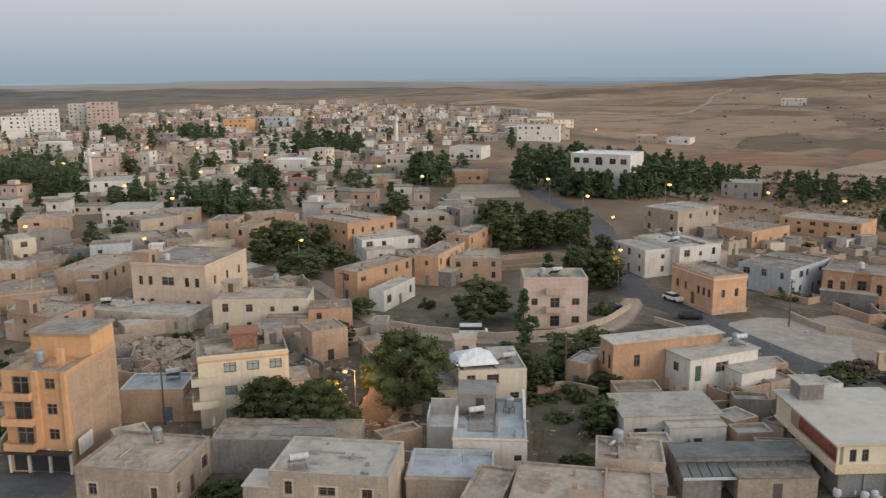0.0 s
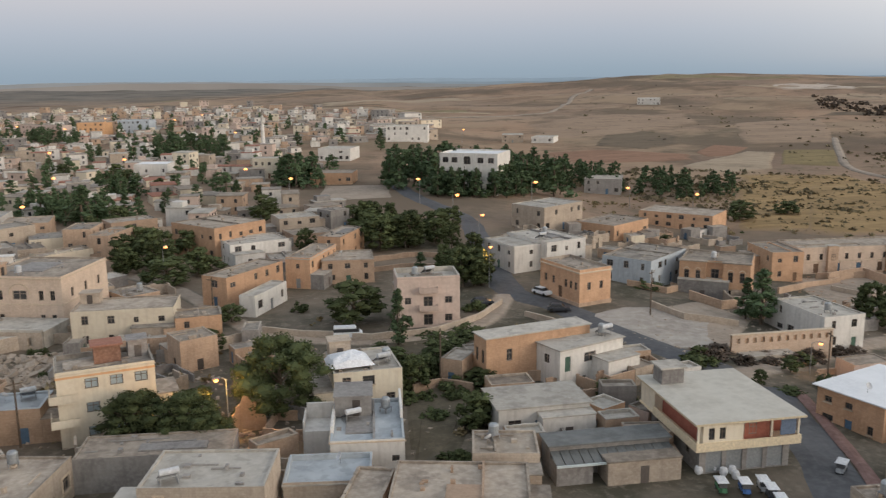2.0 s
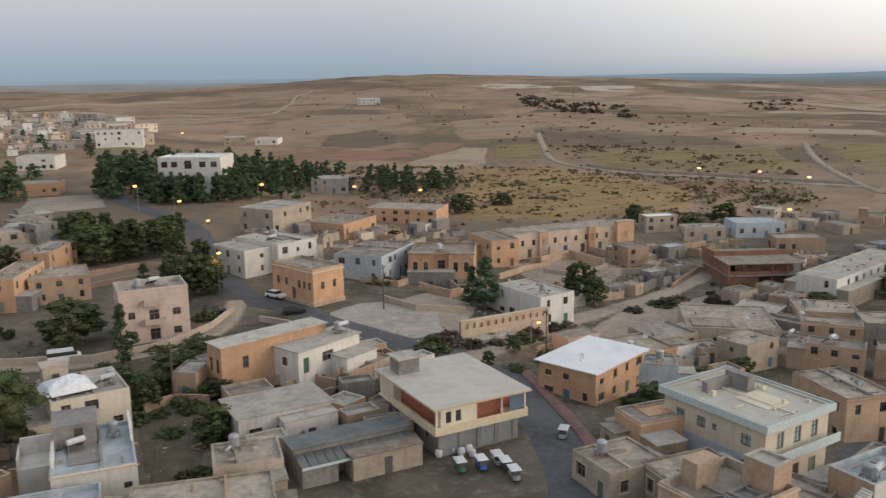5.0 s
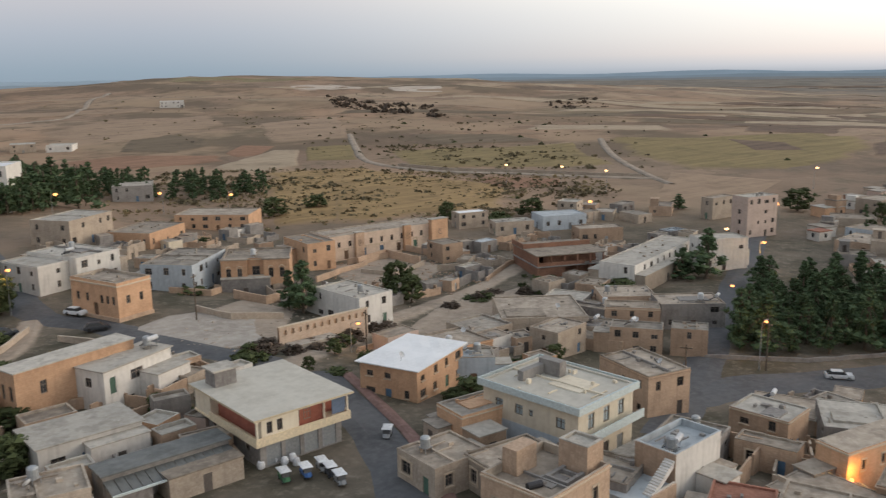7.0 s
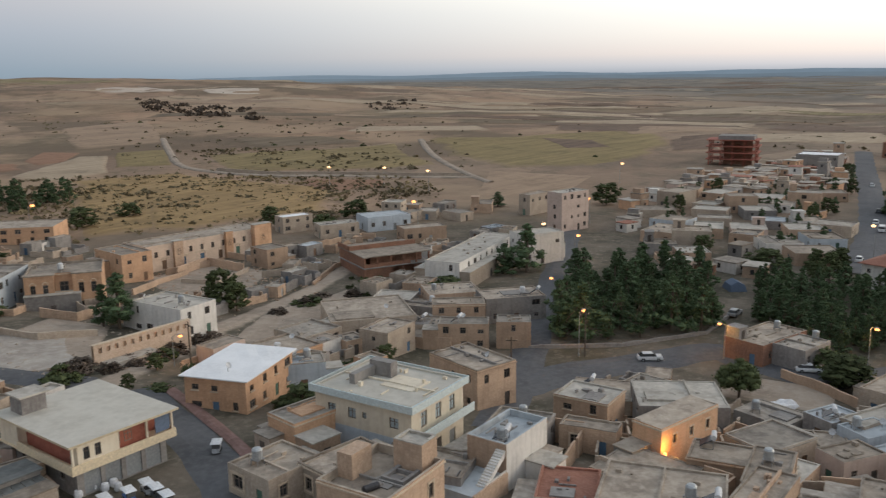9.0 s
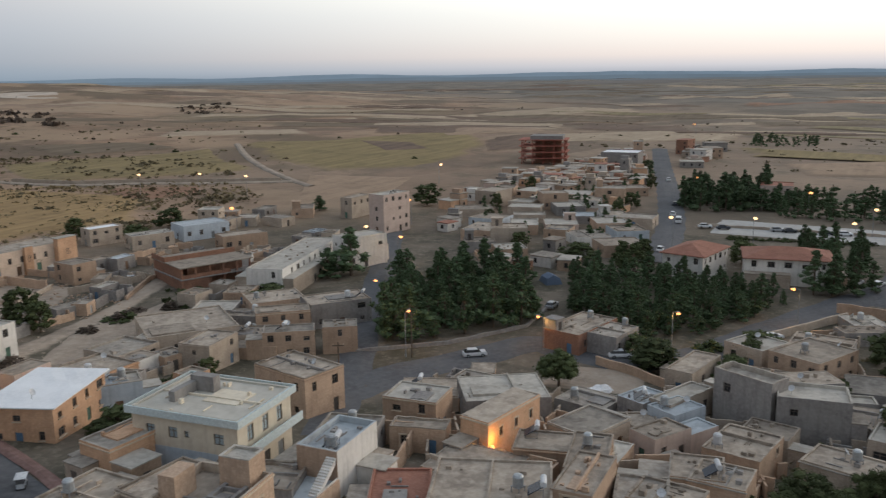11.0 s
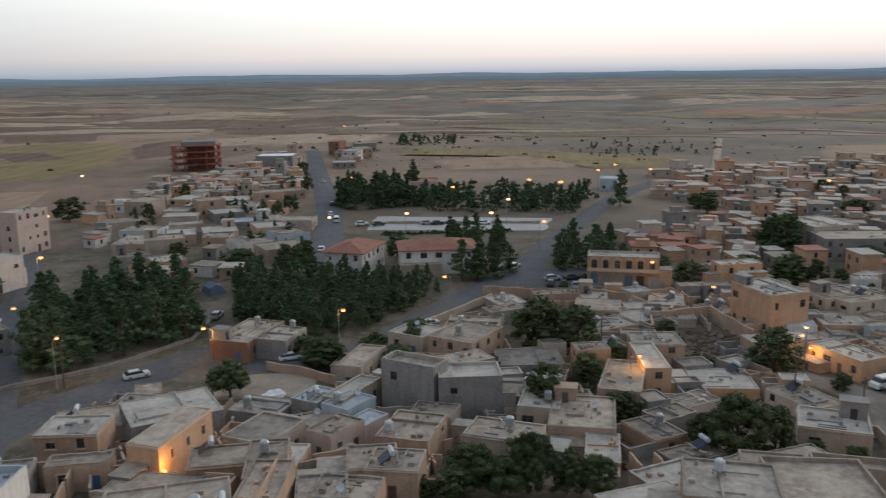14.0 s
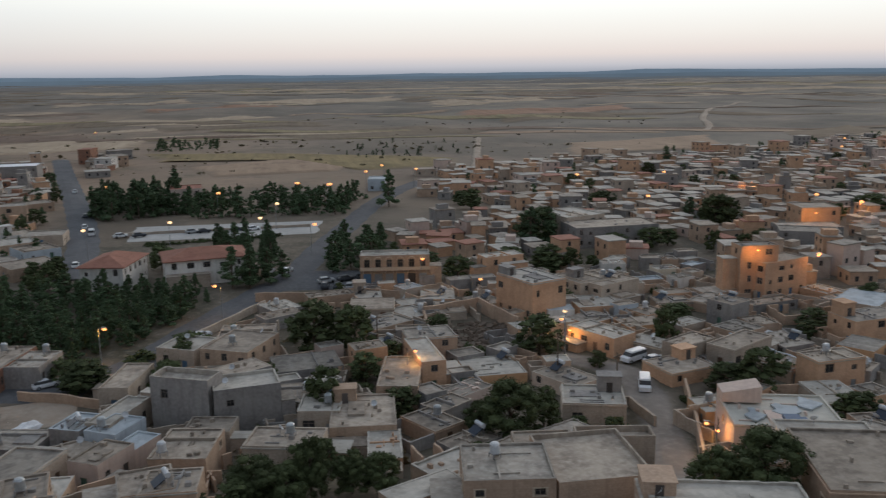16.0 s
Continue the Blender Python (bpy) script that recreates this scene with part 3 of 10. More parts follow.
def openings(length, h, storeys, r, sparse=0.0, door=True, tall=1.35):
    """Windows and a door for one face: (kind, u0, u1, z0, z1)."""
    out = []
    per = h / storeys
    n = max(0, int(length / r.uniform(2.6, 3.6)))
    for s in range(storeys):
        for i in range(n):
            if r.random() < sparse:
                continue
            u = (i + 0.5) * length / n + r.uniform(-0.15, 0.15)
            w, t = r.choice((0.8, 0.95, 1.1, 1.1, 1.6)) * r.uniform(0.92, 1.08), min(tall, per * 0.48) * r.choice((0.7, 1.0, 1.0, 1.12))
            z = s * per + per * 0.34
            if s == 0 and door and i == n // 2:
                out.append(("door", u - 0.5, u + 0.5, 0.05, min(2.1, per * 0.75)))
            elif u - w / 2 > 0.3 and u + w / 2 < length - 0.3:
                out.append(("window", u - w / 2, u + w / 2, z, z + t))
    return out


def roof_clutter(ob, w, d, top, roof, wall, r):
    """Low dividing walls, a raised patch of screed, blocks, planks and stones left on a roof."""
    s = Shape()
    if r.random() < 0.45:
        u, z = w * r.uniform(0.3, 0.7), r.uniform(0.15, 0.5)
        s.box(u, 0.25, top - 0.05, u + 0.22, d - 0.25, top + z)
    if r.random() < 0.4:
        u0, v0 = r.uniform(0.4, w * 0.4), r.uniform(0.4, d * 0.4)
        s.box(u0, v0, top - 0.05, u0 + w * r.uniform(0.25, 0.5), v0 + d * r.uniform(0.25, 0.5), top + r.uniform(0.1, 0.35))
    for _ in range(r.randrange(3, 9)):
        u, v, a = r.uniform(0.5, w - 1.2), r.uniform(0.5, d - 1.2), r.uniform(0.2, 0.7)
        s.box(u, v, top - 0.05, u + a, v + r.uniform(0.2, 0.7), top + r.uniform(0.12, 0.6))
    for _ in range(r.randrange(0, 4)):
        u, v = r.uniform(0.4, w * 0.5), r.uniform(0.4, d - 0.8)
        s.box(u, v, top + 0.02, u + r.uniform(1.2, w * 0.4), v + 0.12, top + 0.16)
    tagged(child("roof_clutter", s.mesh("roof_clutter", r.choice((ROOFS[roof], ROOFS["earth"], WALLS[wall], WALLS["grey"]))), ob), kind="stuff")


def house(x, y, rot, w, d, h, wall="stone", roof="earth", storeys=0, seed=0, faces=None, parapet=0.24, eave=0.0, sparse=0.25, sills=False,
          label="", name="house", group="", lean=0.0, base=None, simple=False):
    """A flat-roofed house; (x, y) is one corner, w runs along the heading rot, d to its left. Returns its root."""
    r = random.Random(seed * 31 + int(x * 7) + int(y * 13))
    storeys = storeys or max(1, round(h / 3.3))
    a = radians(rot)
    mx, my = x + math.cos(a) * w / 2 - math.sin(a) * d / 2, y + math.sin(a) * w / 2 + math.cos(a) * d / 2
    g = min(terrain(mx, my), terrain(x, y)) if base is None else base
    TAKEN.append((mx, my, math.hypot(w, d) / 2))
    text = label or f"{'low' if storeys == 1 else 'two-storey' if storeys == 2 else 'tall'} {TINTS[wall]} house with a flat {ROOFTINTS[roof]} roof"
    ob = root(name, pose(x, y, g, 0, 0, rot), text, "house", group)
    verts, fs = [], []
    X, Y = Vector((1, 0, 0)), Vector((0, 1, 0))
    O = Vector((0, 0, 0))
    sides = {"f": (O, X, Y, w, 0), "r": (O + X * w, Y, -X, d, 90), "b": (O + X * w + Y * d, -X, -Y, w, 180), "l": (O + Y * d, -Y, X, d, 270)}
    deep, dist_ = 0.22, math.hypot(x, y)
    simple = simple or dist_ > 140
    holes = {}
    for key, (o, along, inward, length, turn_) in sides.items():
        if faces is not None and key in faces:
            items = faces[key]
        else:
            items = openings(length, h - parapet, storeys, r, (1.0 if simple else sparse + 0.35) if key in "br" else sparse, door=key in "fl")
        holes[key] = items
        holed_wall(verts, fs, o, along, inward, length, -2.0, h, [i[1:5] for i in items], deep)
    # top of the wall and its inner face down to the roof
    th, n = 0.25, len(verts)
    for zz, inset in ((h, 0.0), (h, th), (h - parapet - 0.1, th)):
        verts += [(inset, inset, zz), (w - inset, inset, zz), (w - inset, d - inset, zz), (inset, d - inset, zz)]
    for k in range(2):
        for i in range(4):
            j = (i + 1) % 4
            fs.append((n + 4 * k + i, n + 4 * k + j, n + 4 * k + 4 + j, n + 4 * k + 4 + i))
    child("wall", mesh_of("wall", verts, fs, [WALLS[wall], ROOFS[roof] if roof != "white" else WALLS[wall]], [0] * (len(fs) - 8) + [1] * 8), ob)
    # roof: a slightly sagging slab, inside the rim or overhanging it
    rv, rf, N = [], [], 6
    e = eave if eave else -th + 0.02
    top = h + 0.16 if eave else h - parapet
    for i in range(N + 1):
        for k in range(N + 1):
            edge = i in (0, N) or k in (0, N)
            rv.append((-e + (w + 2 * e) * i / N, -e + (d + 2 * e) * k / N, top + lean * (k / N) + (0 if edge else r.uniform(-0.05, 0.07))))
    for i in range(N):
        for k in range(N):
            q = i * (N + 1) + k
            rf.append((q, q + N + 1, q + N + 2, q + 1))
    n = len(rv)
    low = top - (0.16 if eave else 0.12)
    rv += [(-e, -e, low), (w + e, -e, low), (w + e, d + e, low + lean), (-e, d + e, low + lean)]
    rf += [(n, n + 3, n + 2, n + 1)]
    c0, c1, c2, c3 = 0, N * (N + 1), (N + 1) ** 2 - 1, N
    rf += [(n, n + 1, *[i * (N + 1) for i in range(N, -1, -1)]), (n + 1, n + 2, *[N * (N + 1) + k for k in range(N, -1, -1)]),
           (n + 2, n + 3, *[i * (N + 1) + N for i in range(0, N + 1)]), (n + 3, n, *[k for k in range(0, N + 1)])]
    child("roof", mesh_of("roof", rv, rf, ROOFS[roof]), ob)
    ROOFTOPS.append((ob, w, d, top, math.hypot(x, y)))
    if not eave and wall in ("stone", "ochre", "pale", "cream", "white", "pink") and dist_ < 190 and min(w, d) > 5 and r.random() < 0.55:
        z, o2 = h - r.uniform(0.28, 0.45), r.uniform(0.08, 0.16)
        child("drip_course", Shape().box(-o2, -o2, z, w + o2, -0.004, z + 0.14).box(-o2, -0.004, z, -0.004, d, z + 0.14).mesh("drip_course", r.choice((M_TRIM, ROOFS["pale"], WALLS[wall]))), ob)
    if dist_ < 260 and not eave and min(w, d) > 4.2 and r.random() < 0.8:
        roof_clutter(ob, w, d, top, roof, wall, r)
    if not eave and not simple and r.random() < 0.35:
        s = Shape()
        for k in range(4):
            length, n = (w, int(w / 0.9)) if k % 2 == 0 else (d, int(d / 0.9))
            for i in range(n):
                u0, u1, zz = length * i / n + 0.01, length * (i + 1) / n - 0.01, h + r.uniform(0.02, 0.1)
                if r.random() < 0.06:
                    continue
                o2, t2 = -r.uniform(0.0, 0.06), th + r.uniform(-0.04, 0.05)
                if k == 0:
                    s.box(u0, o2, h - 0.03, u1, t2, zz)
                elif k == 2:
                    s.box(u0, d - t2, h - 0.03, u1, d - o2, zz)
                elif k == 1:
                    s.box(w - t2, max(u0, 0.3), h - 0.03, w - o2, min(u1, d - 0.3), zz)
                else:
                    s.box(o2, max(u0, 0.3), h - 0.03, t2, min(u1, d - 0.3), zz)
        tagged(child("coping", s.mesh("coping", ROOFS[roof] if roof != "white" else WALLS[wall]), ob), kind="stuff")
    for key, (o, along, inward, length, turn_) in sides.items():
        for kind, u0, u1, z0, z1 in holes[key]:
            if simple and key in "br":
                continue
            p = o + along * ((u0 + u1) / 2) + inward * 0.12
            m = pose(p.x, p.y, z0, 0, 0, turn_) @ Matrix.Diagonal((u1 - u0, 1, z1 - z0, 1))
            if kind == "door":
                child("door", r.choice(DOORS), ob, m)
            elif kind == "window" and dist_ > 112:
                child("window", MESH_FARWINDOW, ob, m)
            elif kind == "window":
                win = child("window", MESH_WINDOW, ob, m)
                child("pane", MESH_PANE, win)
                if wall in ("stone", "ochre", "rose", "pale") and key in "fl" and dist_ < 104:
                    q = o + along * ((u0 + u1) / 2)
                    child("surround", MESH_SURROUND, ob, pose(q.x, q.y, z0, 0, 0, turn_) @ Matrix.Diagonal((u1 - u0, 1, z1 - z0, 1)), "dressed stone window surround")
                if sills and dist_ < 115:
                    q = o + along * ((u0 + u1) / 2)
                    child("sill", MESH_SILL, ob, pose(q.x, q.y, z0, 0, 0, turn_) @ Matrix.Diagonal((u1 - u0, 1, 1, 1)))
    return ob


# ---- trees ----
def ball():
    bm = bmesh.new()
    bmesh.ops.create_icosphere(bm, subdivisions=1, radius=1.0)
    v, f = [tuple(p.co) for p in bm.verts], [[p.index for p in q.verts] for q in bm.faces]
    bm.free()
    return v, f


BALL_V, BALL_F = ball()
LUMP_V, LUMP_F = [(1, 0, 0), (0, 1, 0), (-1, 0, 0), (0, -1, 0), (0, 0, 1), (0, 0, -1)], [(0, 1, 4), (1, 2, 4), (2, 3, 4), (3, 0, 4), (1, 0, 5), (2, 1, 5), (3, 2, 5), (0, 3, 5)]


def crown_mesh(name, mat, seed, clumps, leaves, size, shape):
    """Leaf sprays gathered in clumps; shape(u) gives the place of a clump and its radius."""
    r = np.random.RandomState(seed)
    rr = random.Random(seed)
    pts, cores = [], []
    per = leaves // clumps
    for _ in range(clumps):
        c, rad = shape(rr)
        cores.append((c, rad))
        p = r.normal(size=(per, 3))
        p /= np.linalg.norm(p, axis=1)[:, None]
        pts.append(np.array(c) + p * rad * (0.55 + 0.5 * r.rand(per, 1)) * np.array([1, 1, 0.8]))
    pts = np.concatenate(pts)
    n = len(pts)
    a = r.normal(size=(n, 3))
    a /= np.linalg.norm(a, axis=1)[:, None]
    b = np.cross(a, r.normal(size=(n, 3)))
    b /= np.linalg.norm(b, axis=1)[:, None]
    s = size * (0.6 + 0.8 * r.rand(n, 1))
    spray = np.stack([pts - a * s, pts + b * s * 0.9, pts + a * s - b * s * 0.5], 1).reshape(-1, 3)
    verts, faces = spray.tolist(), np.arange(3 * n).reshape(-1, 3).tolist()
    # the close inner foliage of each clump: a small lumpy mass behind the outer sprays
    core_v, core_f, full = (BALL_V, BALL_F, 0.74) if leaves > 4000 else (LUMP_V, LUMP_F, 0.86)
    for c, rad in cores:
        k = len(verts)
        for x, y, z in core_v:
            u = rad * full * rr.uniform(0.72, 1.1)
            verts.append((c[0] + x * u, c[1] + y * u, c[2] + z * u * 0.8))
        faces += [[k + i for i in q] for q in core_f]
    return mesh_of(name, verts, faces, mat)


def limbs(trunk_h, r0, tips, lean=0.0):
    s = Shape()
    s.tube((0, 0, -0.5), (lean * 0.5, 0, trunk_h * 0.5), r0, r0 * 0.8)
    s.tube((lean * 0.5, 0, trunk_h * 0.5), (lean, 0, trunk_h), r0 * 0.8, r0 * 0.55)
    for x, y, z in tips:
        k = 0.55 + 0.4 * rng.random()
        s.tube((lean * k, 0, trunk_h * k), (x, y, z), r0 * 0.4, r0 * 0.1, 5)
    return s.mesh("trunk", M_BARK)


def broad_tree(seed, leaves, leaf):
    """A broadleaf of unit height 10: domed, uneven crown."""
    def shape(r):
        t, u = r.uniform(0, 2 * math.pi), r.random()
        k = r.uniform(0.45, 1.0)
        z = 1.5 + 7.4 * u
        wide = 3.6 * math.sqrt(max(0.06, 1 - ((u - 0.40) / 0.66) ** 2)) * (1 + 0.22 * math.sin(3 * t + seed))
        return (wide * k * math.cos(t), wide * k * math.sin(t), z), r.uniform(0.7, 1.35)
    r = random.Random(seed)
    tips = [(2.2 * math.cos(i * 1.3 + seed), 2.2 * math.sin(i * 1.3 + seed), 5 + 3 * r.random()) for i in range(7)]
    return limbs(6.0, 0.26, tips), crown_mesh("crown", M_LEAF, seed, 75, leaves, leaf, shape)


def pine_tree(seed, leaves, leaf=0.27, branches=9, clumps=64):
    """A conifer of unit height 10: ragged tiers thinning to the tip."""
    def shape(r):
        t, u = r.uniform(0, 2 * math.pi), r.random() ** 1.1
        z = 1.0 + 8.3 * u
        wide = (2.75 * (1 - u) ** 0.62 * (0.72 + 0.28 * math.sin(9 * u + seed)) + 0.18) * (1 + 0.2 * math.sin(2 * t + seed + 5 * u))
        k = r.uniform(0.35, 1.0)
        return (wide * k * math.cos(t), wide * k * math.sin(t), z), r.uniform(0.5, 0.92) * (1.12 - 0.62 * u) * (1.45 if clumps < 40 else 1.0)
    r = random.Random(seed)
    tips = [((2.0 - 0.2 * i) * math.cos(i * 2.4), (2.0 - 0.2 * i) * math.sin(i * 2.4), 1.8 + 0.8 * i) for i in range(branches)]
    return limbs(9.2, 0.2, tips), crown_mesh("crown", M_PINE, seed, clumps, leaves, leaf, shape)


def cypress_tree(seed, leaves):
    def shape(r):
        t, u = r.uniform(0, 2 * math.pi), r.random()
        wide = 1.15 * math.sin(math.pi * min(1, 0.12 + 0.88 * u) ** 0.8) + 0.1
        return (wide * 0.7 * math.cos(t), wide * 0.7 * math.sin(t), 0.8 + 8.8 * u), r.uniform(0.35, 0.6)
    return limbs(9.0, 0.15, []), crown_mesh("crown", M_PINE, seed, 60, leaves, 0.22, shape)


def bush_mesh(seed, leaves, mat):
    def shape(r):
        t, k = r.uniform(0, 2 * math.pi), r.random() ** 0.5
        return (4.6 * k * math.cos(t), 4.6 * k * math.sin(t), 1.2 + 5.5 * (1 - k * k) * r.random()), r.uniform(1.0, 1.9)
    return crown_mesh("bush", mat, seed, 30, leaves, 0.5, shape)


def round_tree(seed, leaves, leaf):
    """A clipped tree of unit height 10: a close, flattish dome on a short trunk."""
    def shape(r):
        t, u = r.uniform(0, 2 * math.pi), r.random()
        wide = 4.6 * math.sqrt(max(0.05, 1 - (2 * u - 0.9) ** 2 / 1.25))
        k = r.random() ** 0.5 * 0.86
        return (wide * k * math.cos(t), wide * k * math.sin(t), 3.0 + 5.8 * u * (1 - 0.35 * k)), r.uniform(0.9, 1.3)
    return limbs(4.0, 0.3, [(2, 1, 5), (-2, 1, 5.5), (0.5, -2, 5)]), crown_mesh("crown", M_LEAF, seed, 90, leaves, leaf, shape)


KINDS = {
    "round": [round_tree(15, 6000, 0.15)],
    "broad": [broad_tree(s, 1550, 0.27) for s in (1, 2, 3)], "broad_near": [broad_tree(s, 10000, 0.145) for s in (11, 12, 13)],
    "pine": [pine_tree(s, 1700, 0.20) for s in (21, 22, 23, 24)], "pine_far": [pine_tree(s, 320, 0.46, 0, 16) for s in (26, 27, 28)],
    "cypress": [cypress_tree(s, 1200) for s in (31, 32)],
    "bush": [bush_mesh(s, 560, M_LEAF) for s in (41, 42)], "scrub": [bush_mesh(s, 420, M_DRY) for s in (51, 52)], "brush": [bush_mesh(s, 520, M_BRUSH) for s in (61, 62)],
}
TREE_TEXT = {"broad": ("tree", "leafy dark green broadleaf tree with a rounded crown"), "broad_near": ("tree", "large dense dark green broadleaf tree among houses"),
             "round": ("tree", "clipped dark green tree with a close rounded crown"), "pine": ("pine_tree", "dark green pine with a ragged tapering crown"), "cypress": ("cypress_tree", "narrow dark green cypress between houses"),
             "bush": ("bush", "low dark green bush growing beside a wall"), "brush": ("dead_bush", "dark dead brushwood heap on bare earth"), "scrub": ("scrub_bush", "dry brownish scrub bush on bare ground")}


def tree(kind, x, y, height_, wide=1.0, group=""):
    i = rng.randrange(len(KINDS[kind]))
    name, text = TREE_TEXT[kind]
    if kind in ("bush", "scrub", "brush"):
        ob = new(name, KINDS[kind][i])
        ob.matrix_basis = pose(x, y, terrain(x, y) - 0.05 * height_, 0, 0, rng.uniform(0, 360)) @ Matrix.Diagonal((height_ / 10 * wide, height_ / 10 * wide, height_ / 10, 1))
        TAKEN.append((x, y, height_ * wide * 0.25))
        return tagged(ob, text, "bush", group)
    trunk, crown = KINDS[kind][i]
    ob = root(name, pose(x, y, terrain(x, y), 0, 0, rng.uniform(0, 360)) @ Matrix.Diagonal((height_ / 10 * wide, height_ / 10 * wide, height_ / 10, 1)), text, "tree", group)
    child("trunk", trunk, ob)
    child("crown", crown, ob)
    TAKEN.append((x, y, height_ * wide * {"broad": 0.3, "broad_near": 0.33, "round": 0.33, "bush": 0.3, "scrub": 0.2}.get(kind, 0.14)))
    return ob


# ---- roads and open ground ----
ribbon("road", [(30.9, 329.7), (34.6, 292.0), (43.6, 247.4), (42.0, 213.3), (39.7, 185.6), (38.4, 161.8), (44.1, 150.5), (49.8, 133.2), (55.1, 120.1), (59.5, 110.5)], 7, M_ASPHALT, "grey asphalt street curving through the town", "road", lift=0.200)
ribbon("road", [(36.4, 159.8), (32.4, 148.5), (26.4, 140.3), (16.2, 135.5), (7.0, 135.9), (-6.3, 140.1), (-13.9, 150.7), (-26.4, 174.2), (-40.9, 193.3)], 5, M_DIRT, "narrow pale lane with worn surface", "road", lift=0.210)
ribbon("road", [(61.7, 105.6), (58.1, 91.1), (54.3, 78.1), (49.0, 66.7), (43.1, 55.6)], 6.5, M_ASPHALT, "grey asphalt street beside the balcony building", "road", lift=0.220)
ribbon("road", [(245.4, 145.2), (209.5, 125.2), (178.9, 109.8), (143.8, 92.2), (119.5, 79.5), (105.5, 72.9), (87.9, 63.1)], 7, M_ASPHALT, "grey asphalt street along the park", "road", lift=0.230)
ribbon("road", [(105.2, 73.2), (118.3, 71.0), (132.4, 62.6), (143.9, 56.2), (142.8, 48.9), (138.9, 32.5)], 9, M_ASPHALT, "wide grey asphalt street below the park", "road", lift=0.240)
ribbon("road", [(144.9, 31.0), (156.9, 24.3), (170.6, 18.6), (196.7, 6.5), (215.6, -2.5), (240.0, -8.5), (270.4, -17.9), (319.7, -33.0), (360.6, -49.2), (391.9, -66.4)], 8, M_ASPHALT, "long straight grey asphalt avenue", "road", lift=0.250)
ribbon("road", [(218.8, 51.1), (245.2, 54.7), (288.4, 62.7), (356.4, 79.3), (438.4, 100.4), (523.2, 121.6)], 9, M_ASPHALT, "grey main street leading out of town", "road", lift=0.260)
ribbon("road", [(54.9, 107.8), (75.9, 119.3), (103.2, 136.2), (134.0, 146.1), (151.2, 154.4)], 6, M_DIRT, "broad pale dirt track", "road", lift=0.270)
ribbon("path", [(296.0, 214.0), (309.7, 235.2), (341.4, 277.0), (375.9, 315.3), (420.5, 358.7)], 5, M_DIRT, "pale winding dirt track across the fields", "track", lift=0.550)
ribbon("path", [(315.5, 484.5), (278.1, 420.9), (249.8, 370.1), (244.6, 336.9), (252.0, 306.2), (270.2, 282.3), (285.0, 256.2), (306.0, 228.0)], 5, M_DIRT, "pale dirt road along the foot of the hill", "track", lift=0.550)
ribbon("path", [(60.0, 742.0), (119.4, 739.1), (184.2, 744.4), (225.3, 779.8), (285.1, 918.1), (342.9, 1032.7)], 7, M_DIRT, "far pale road climbing the hill", "track", lift=0.550)
ribbon("path", [(430.8, -98.9), (518.8, -120.2), (617.5, -144.2)], 6, M_DIRT, "straight pale track out of town", "track", lift=0.550)
ribbon("path", [(640.0, -330.0), (691.0, -366.2), (818.3, -427.2), (1012.0, -547.6), (1148.7, -674.5)], 9, M_DIRT, "far pale track winding over the plain", "track", lift=0.550)
ribbon("road", [(140.5, -45.5), (135.5, -50.4), (129.8, -54.2), (119.0, -53.1), (105.2, -48.9), (91.1, -44.1), (79.1, -39.3)], 7.5, M_LANE, "dusty lane between old houses", "road", lift=0.320)
ribbon("pavement", [(65.5, 104.0), (61.9, 90.2), (58.1, 77.0), (52.8, 65.4), (47.5, 55.0)], 1.8, M_REDPAVE, "reddish paved footway along the street", "pavement", lift=0.36)
patch("garden", [(9.4, 90.9), (15.3, 88.2), (21.2, 103.7), (21.9, 119.0), (17.2, 126.0), (11.7, 130.7), (11.0, 109.3)], M_GARDENSHADE, "dark overgrown garden earth", "garden", lift=0.130)
# shade below the broadleaf clump, put into the ground colour
patch("garden", [(9.0, 204.2), (34.8, 202.4), (39.5, 235.2), (14.0, 242.6)], M_GARDENSHADE, "ground under trees, coloured dark for their shade", "garden", lift=0.134)
patch("road", [(-50.6, 80.7), (-56.0, 90.3), (-47.4, 89.6), (-42.7, 92.8), (-39.7, 87.8), (-40.7, 80.5)], M_ASPHALT, "dark asphalt street corner below the apartment house", "road", lift=0.138)
# next two: garden earth with the shade of big trees in its colour
patch("garden", [(-14.8, 108.1), (-7.1, 105.9), (1.1, 111.6), (-0.5, 125.6), (-12.6, 126.0)], M_GARDENSHADE, "garden earth, coloured dark for tree shade", "garden", lift=0.142)
patch("garden", [(-25.5, 99.4), (-9.4, 98.1), (-11.0, 107.9), (-27.1, 109.5)], M_GARDENSHADE, "garden earth, coloured dark for tree shade", "garden", lift=0.146)
patch("garden", [(7.3, 125.3), (19.3, 124.8), (24.6, 135.8), (8.8, 136.4)], M_GARDENSHADE, "dark garden strip below the lane", "garden", lift=0.150)
# next two: shade of the park pines painted as dark ground
patch("garden", [(128.4, 80.8), (152.7, 59.6), (187.7, 75.2), (181.8, 105.9)], M_GARDENSHADE, "ground under the park trees, coloured dark for their shade", "park ground", lift=0.154)
patch("garden", [(167.7, 56.8), (150.8, 39.6), (164.1, 26.6), (193.8, 15.3), (214.0, 25.7), (196.0, 66.2)], M_GARDENSHADE, "ground under the park trees, coloured dark for their shade", "park ground", lift=0.158)
# tree shade in the garden, again as dark earth colour
patch("garden", [(93.4, 8.1), (93.2, -8.8), (111.4, -9.2), (111.6, 7.7)], M_GARDENSHADE, "garden earth, coloured dark for tree shade", "garden", lift=0.162)
patch("pavement", [(264.1, 50.1), (266.6, -13.2), (292.6, -17.5), (292.9, 51.3)], M_PAVING, "grey paved open square beside the avenue", "square", lift=0.166)
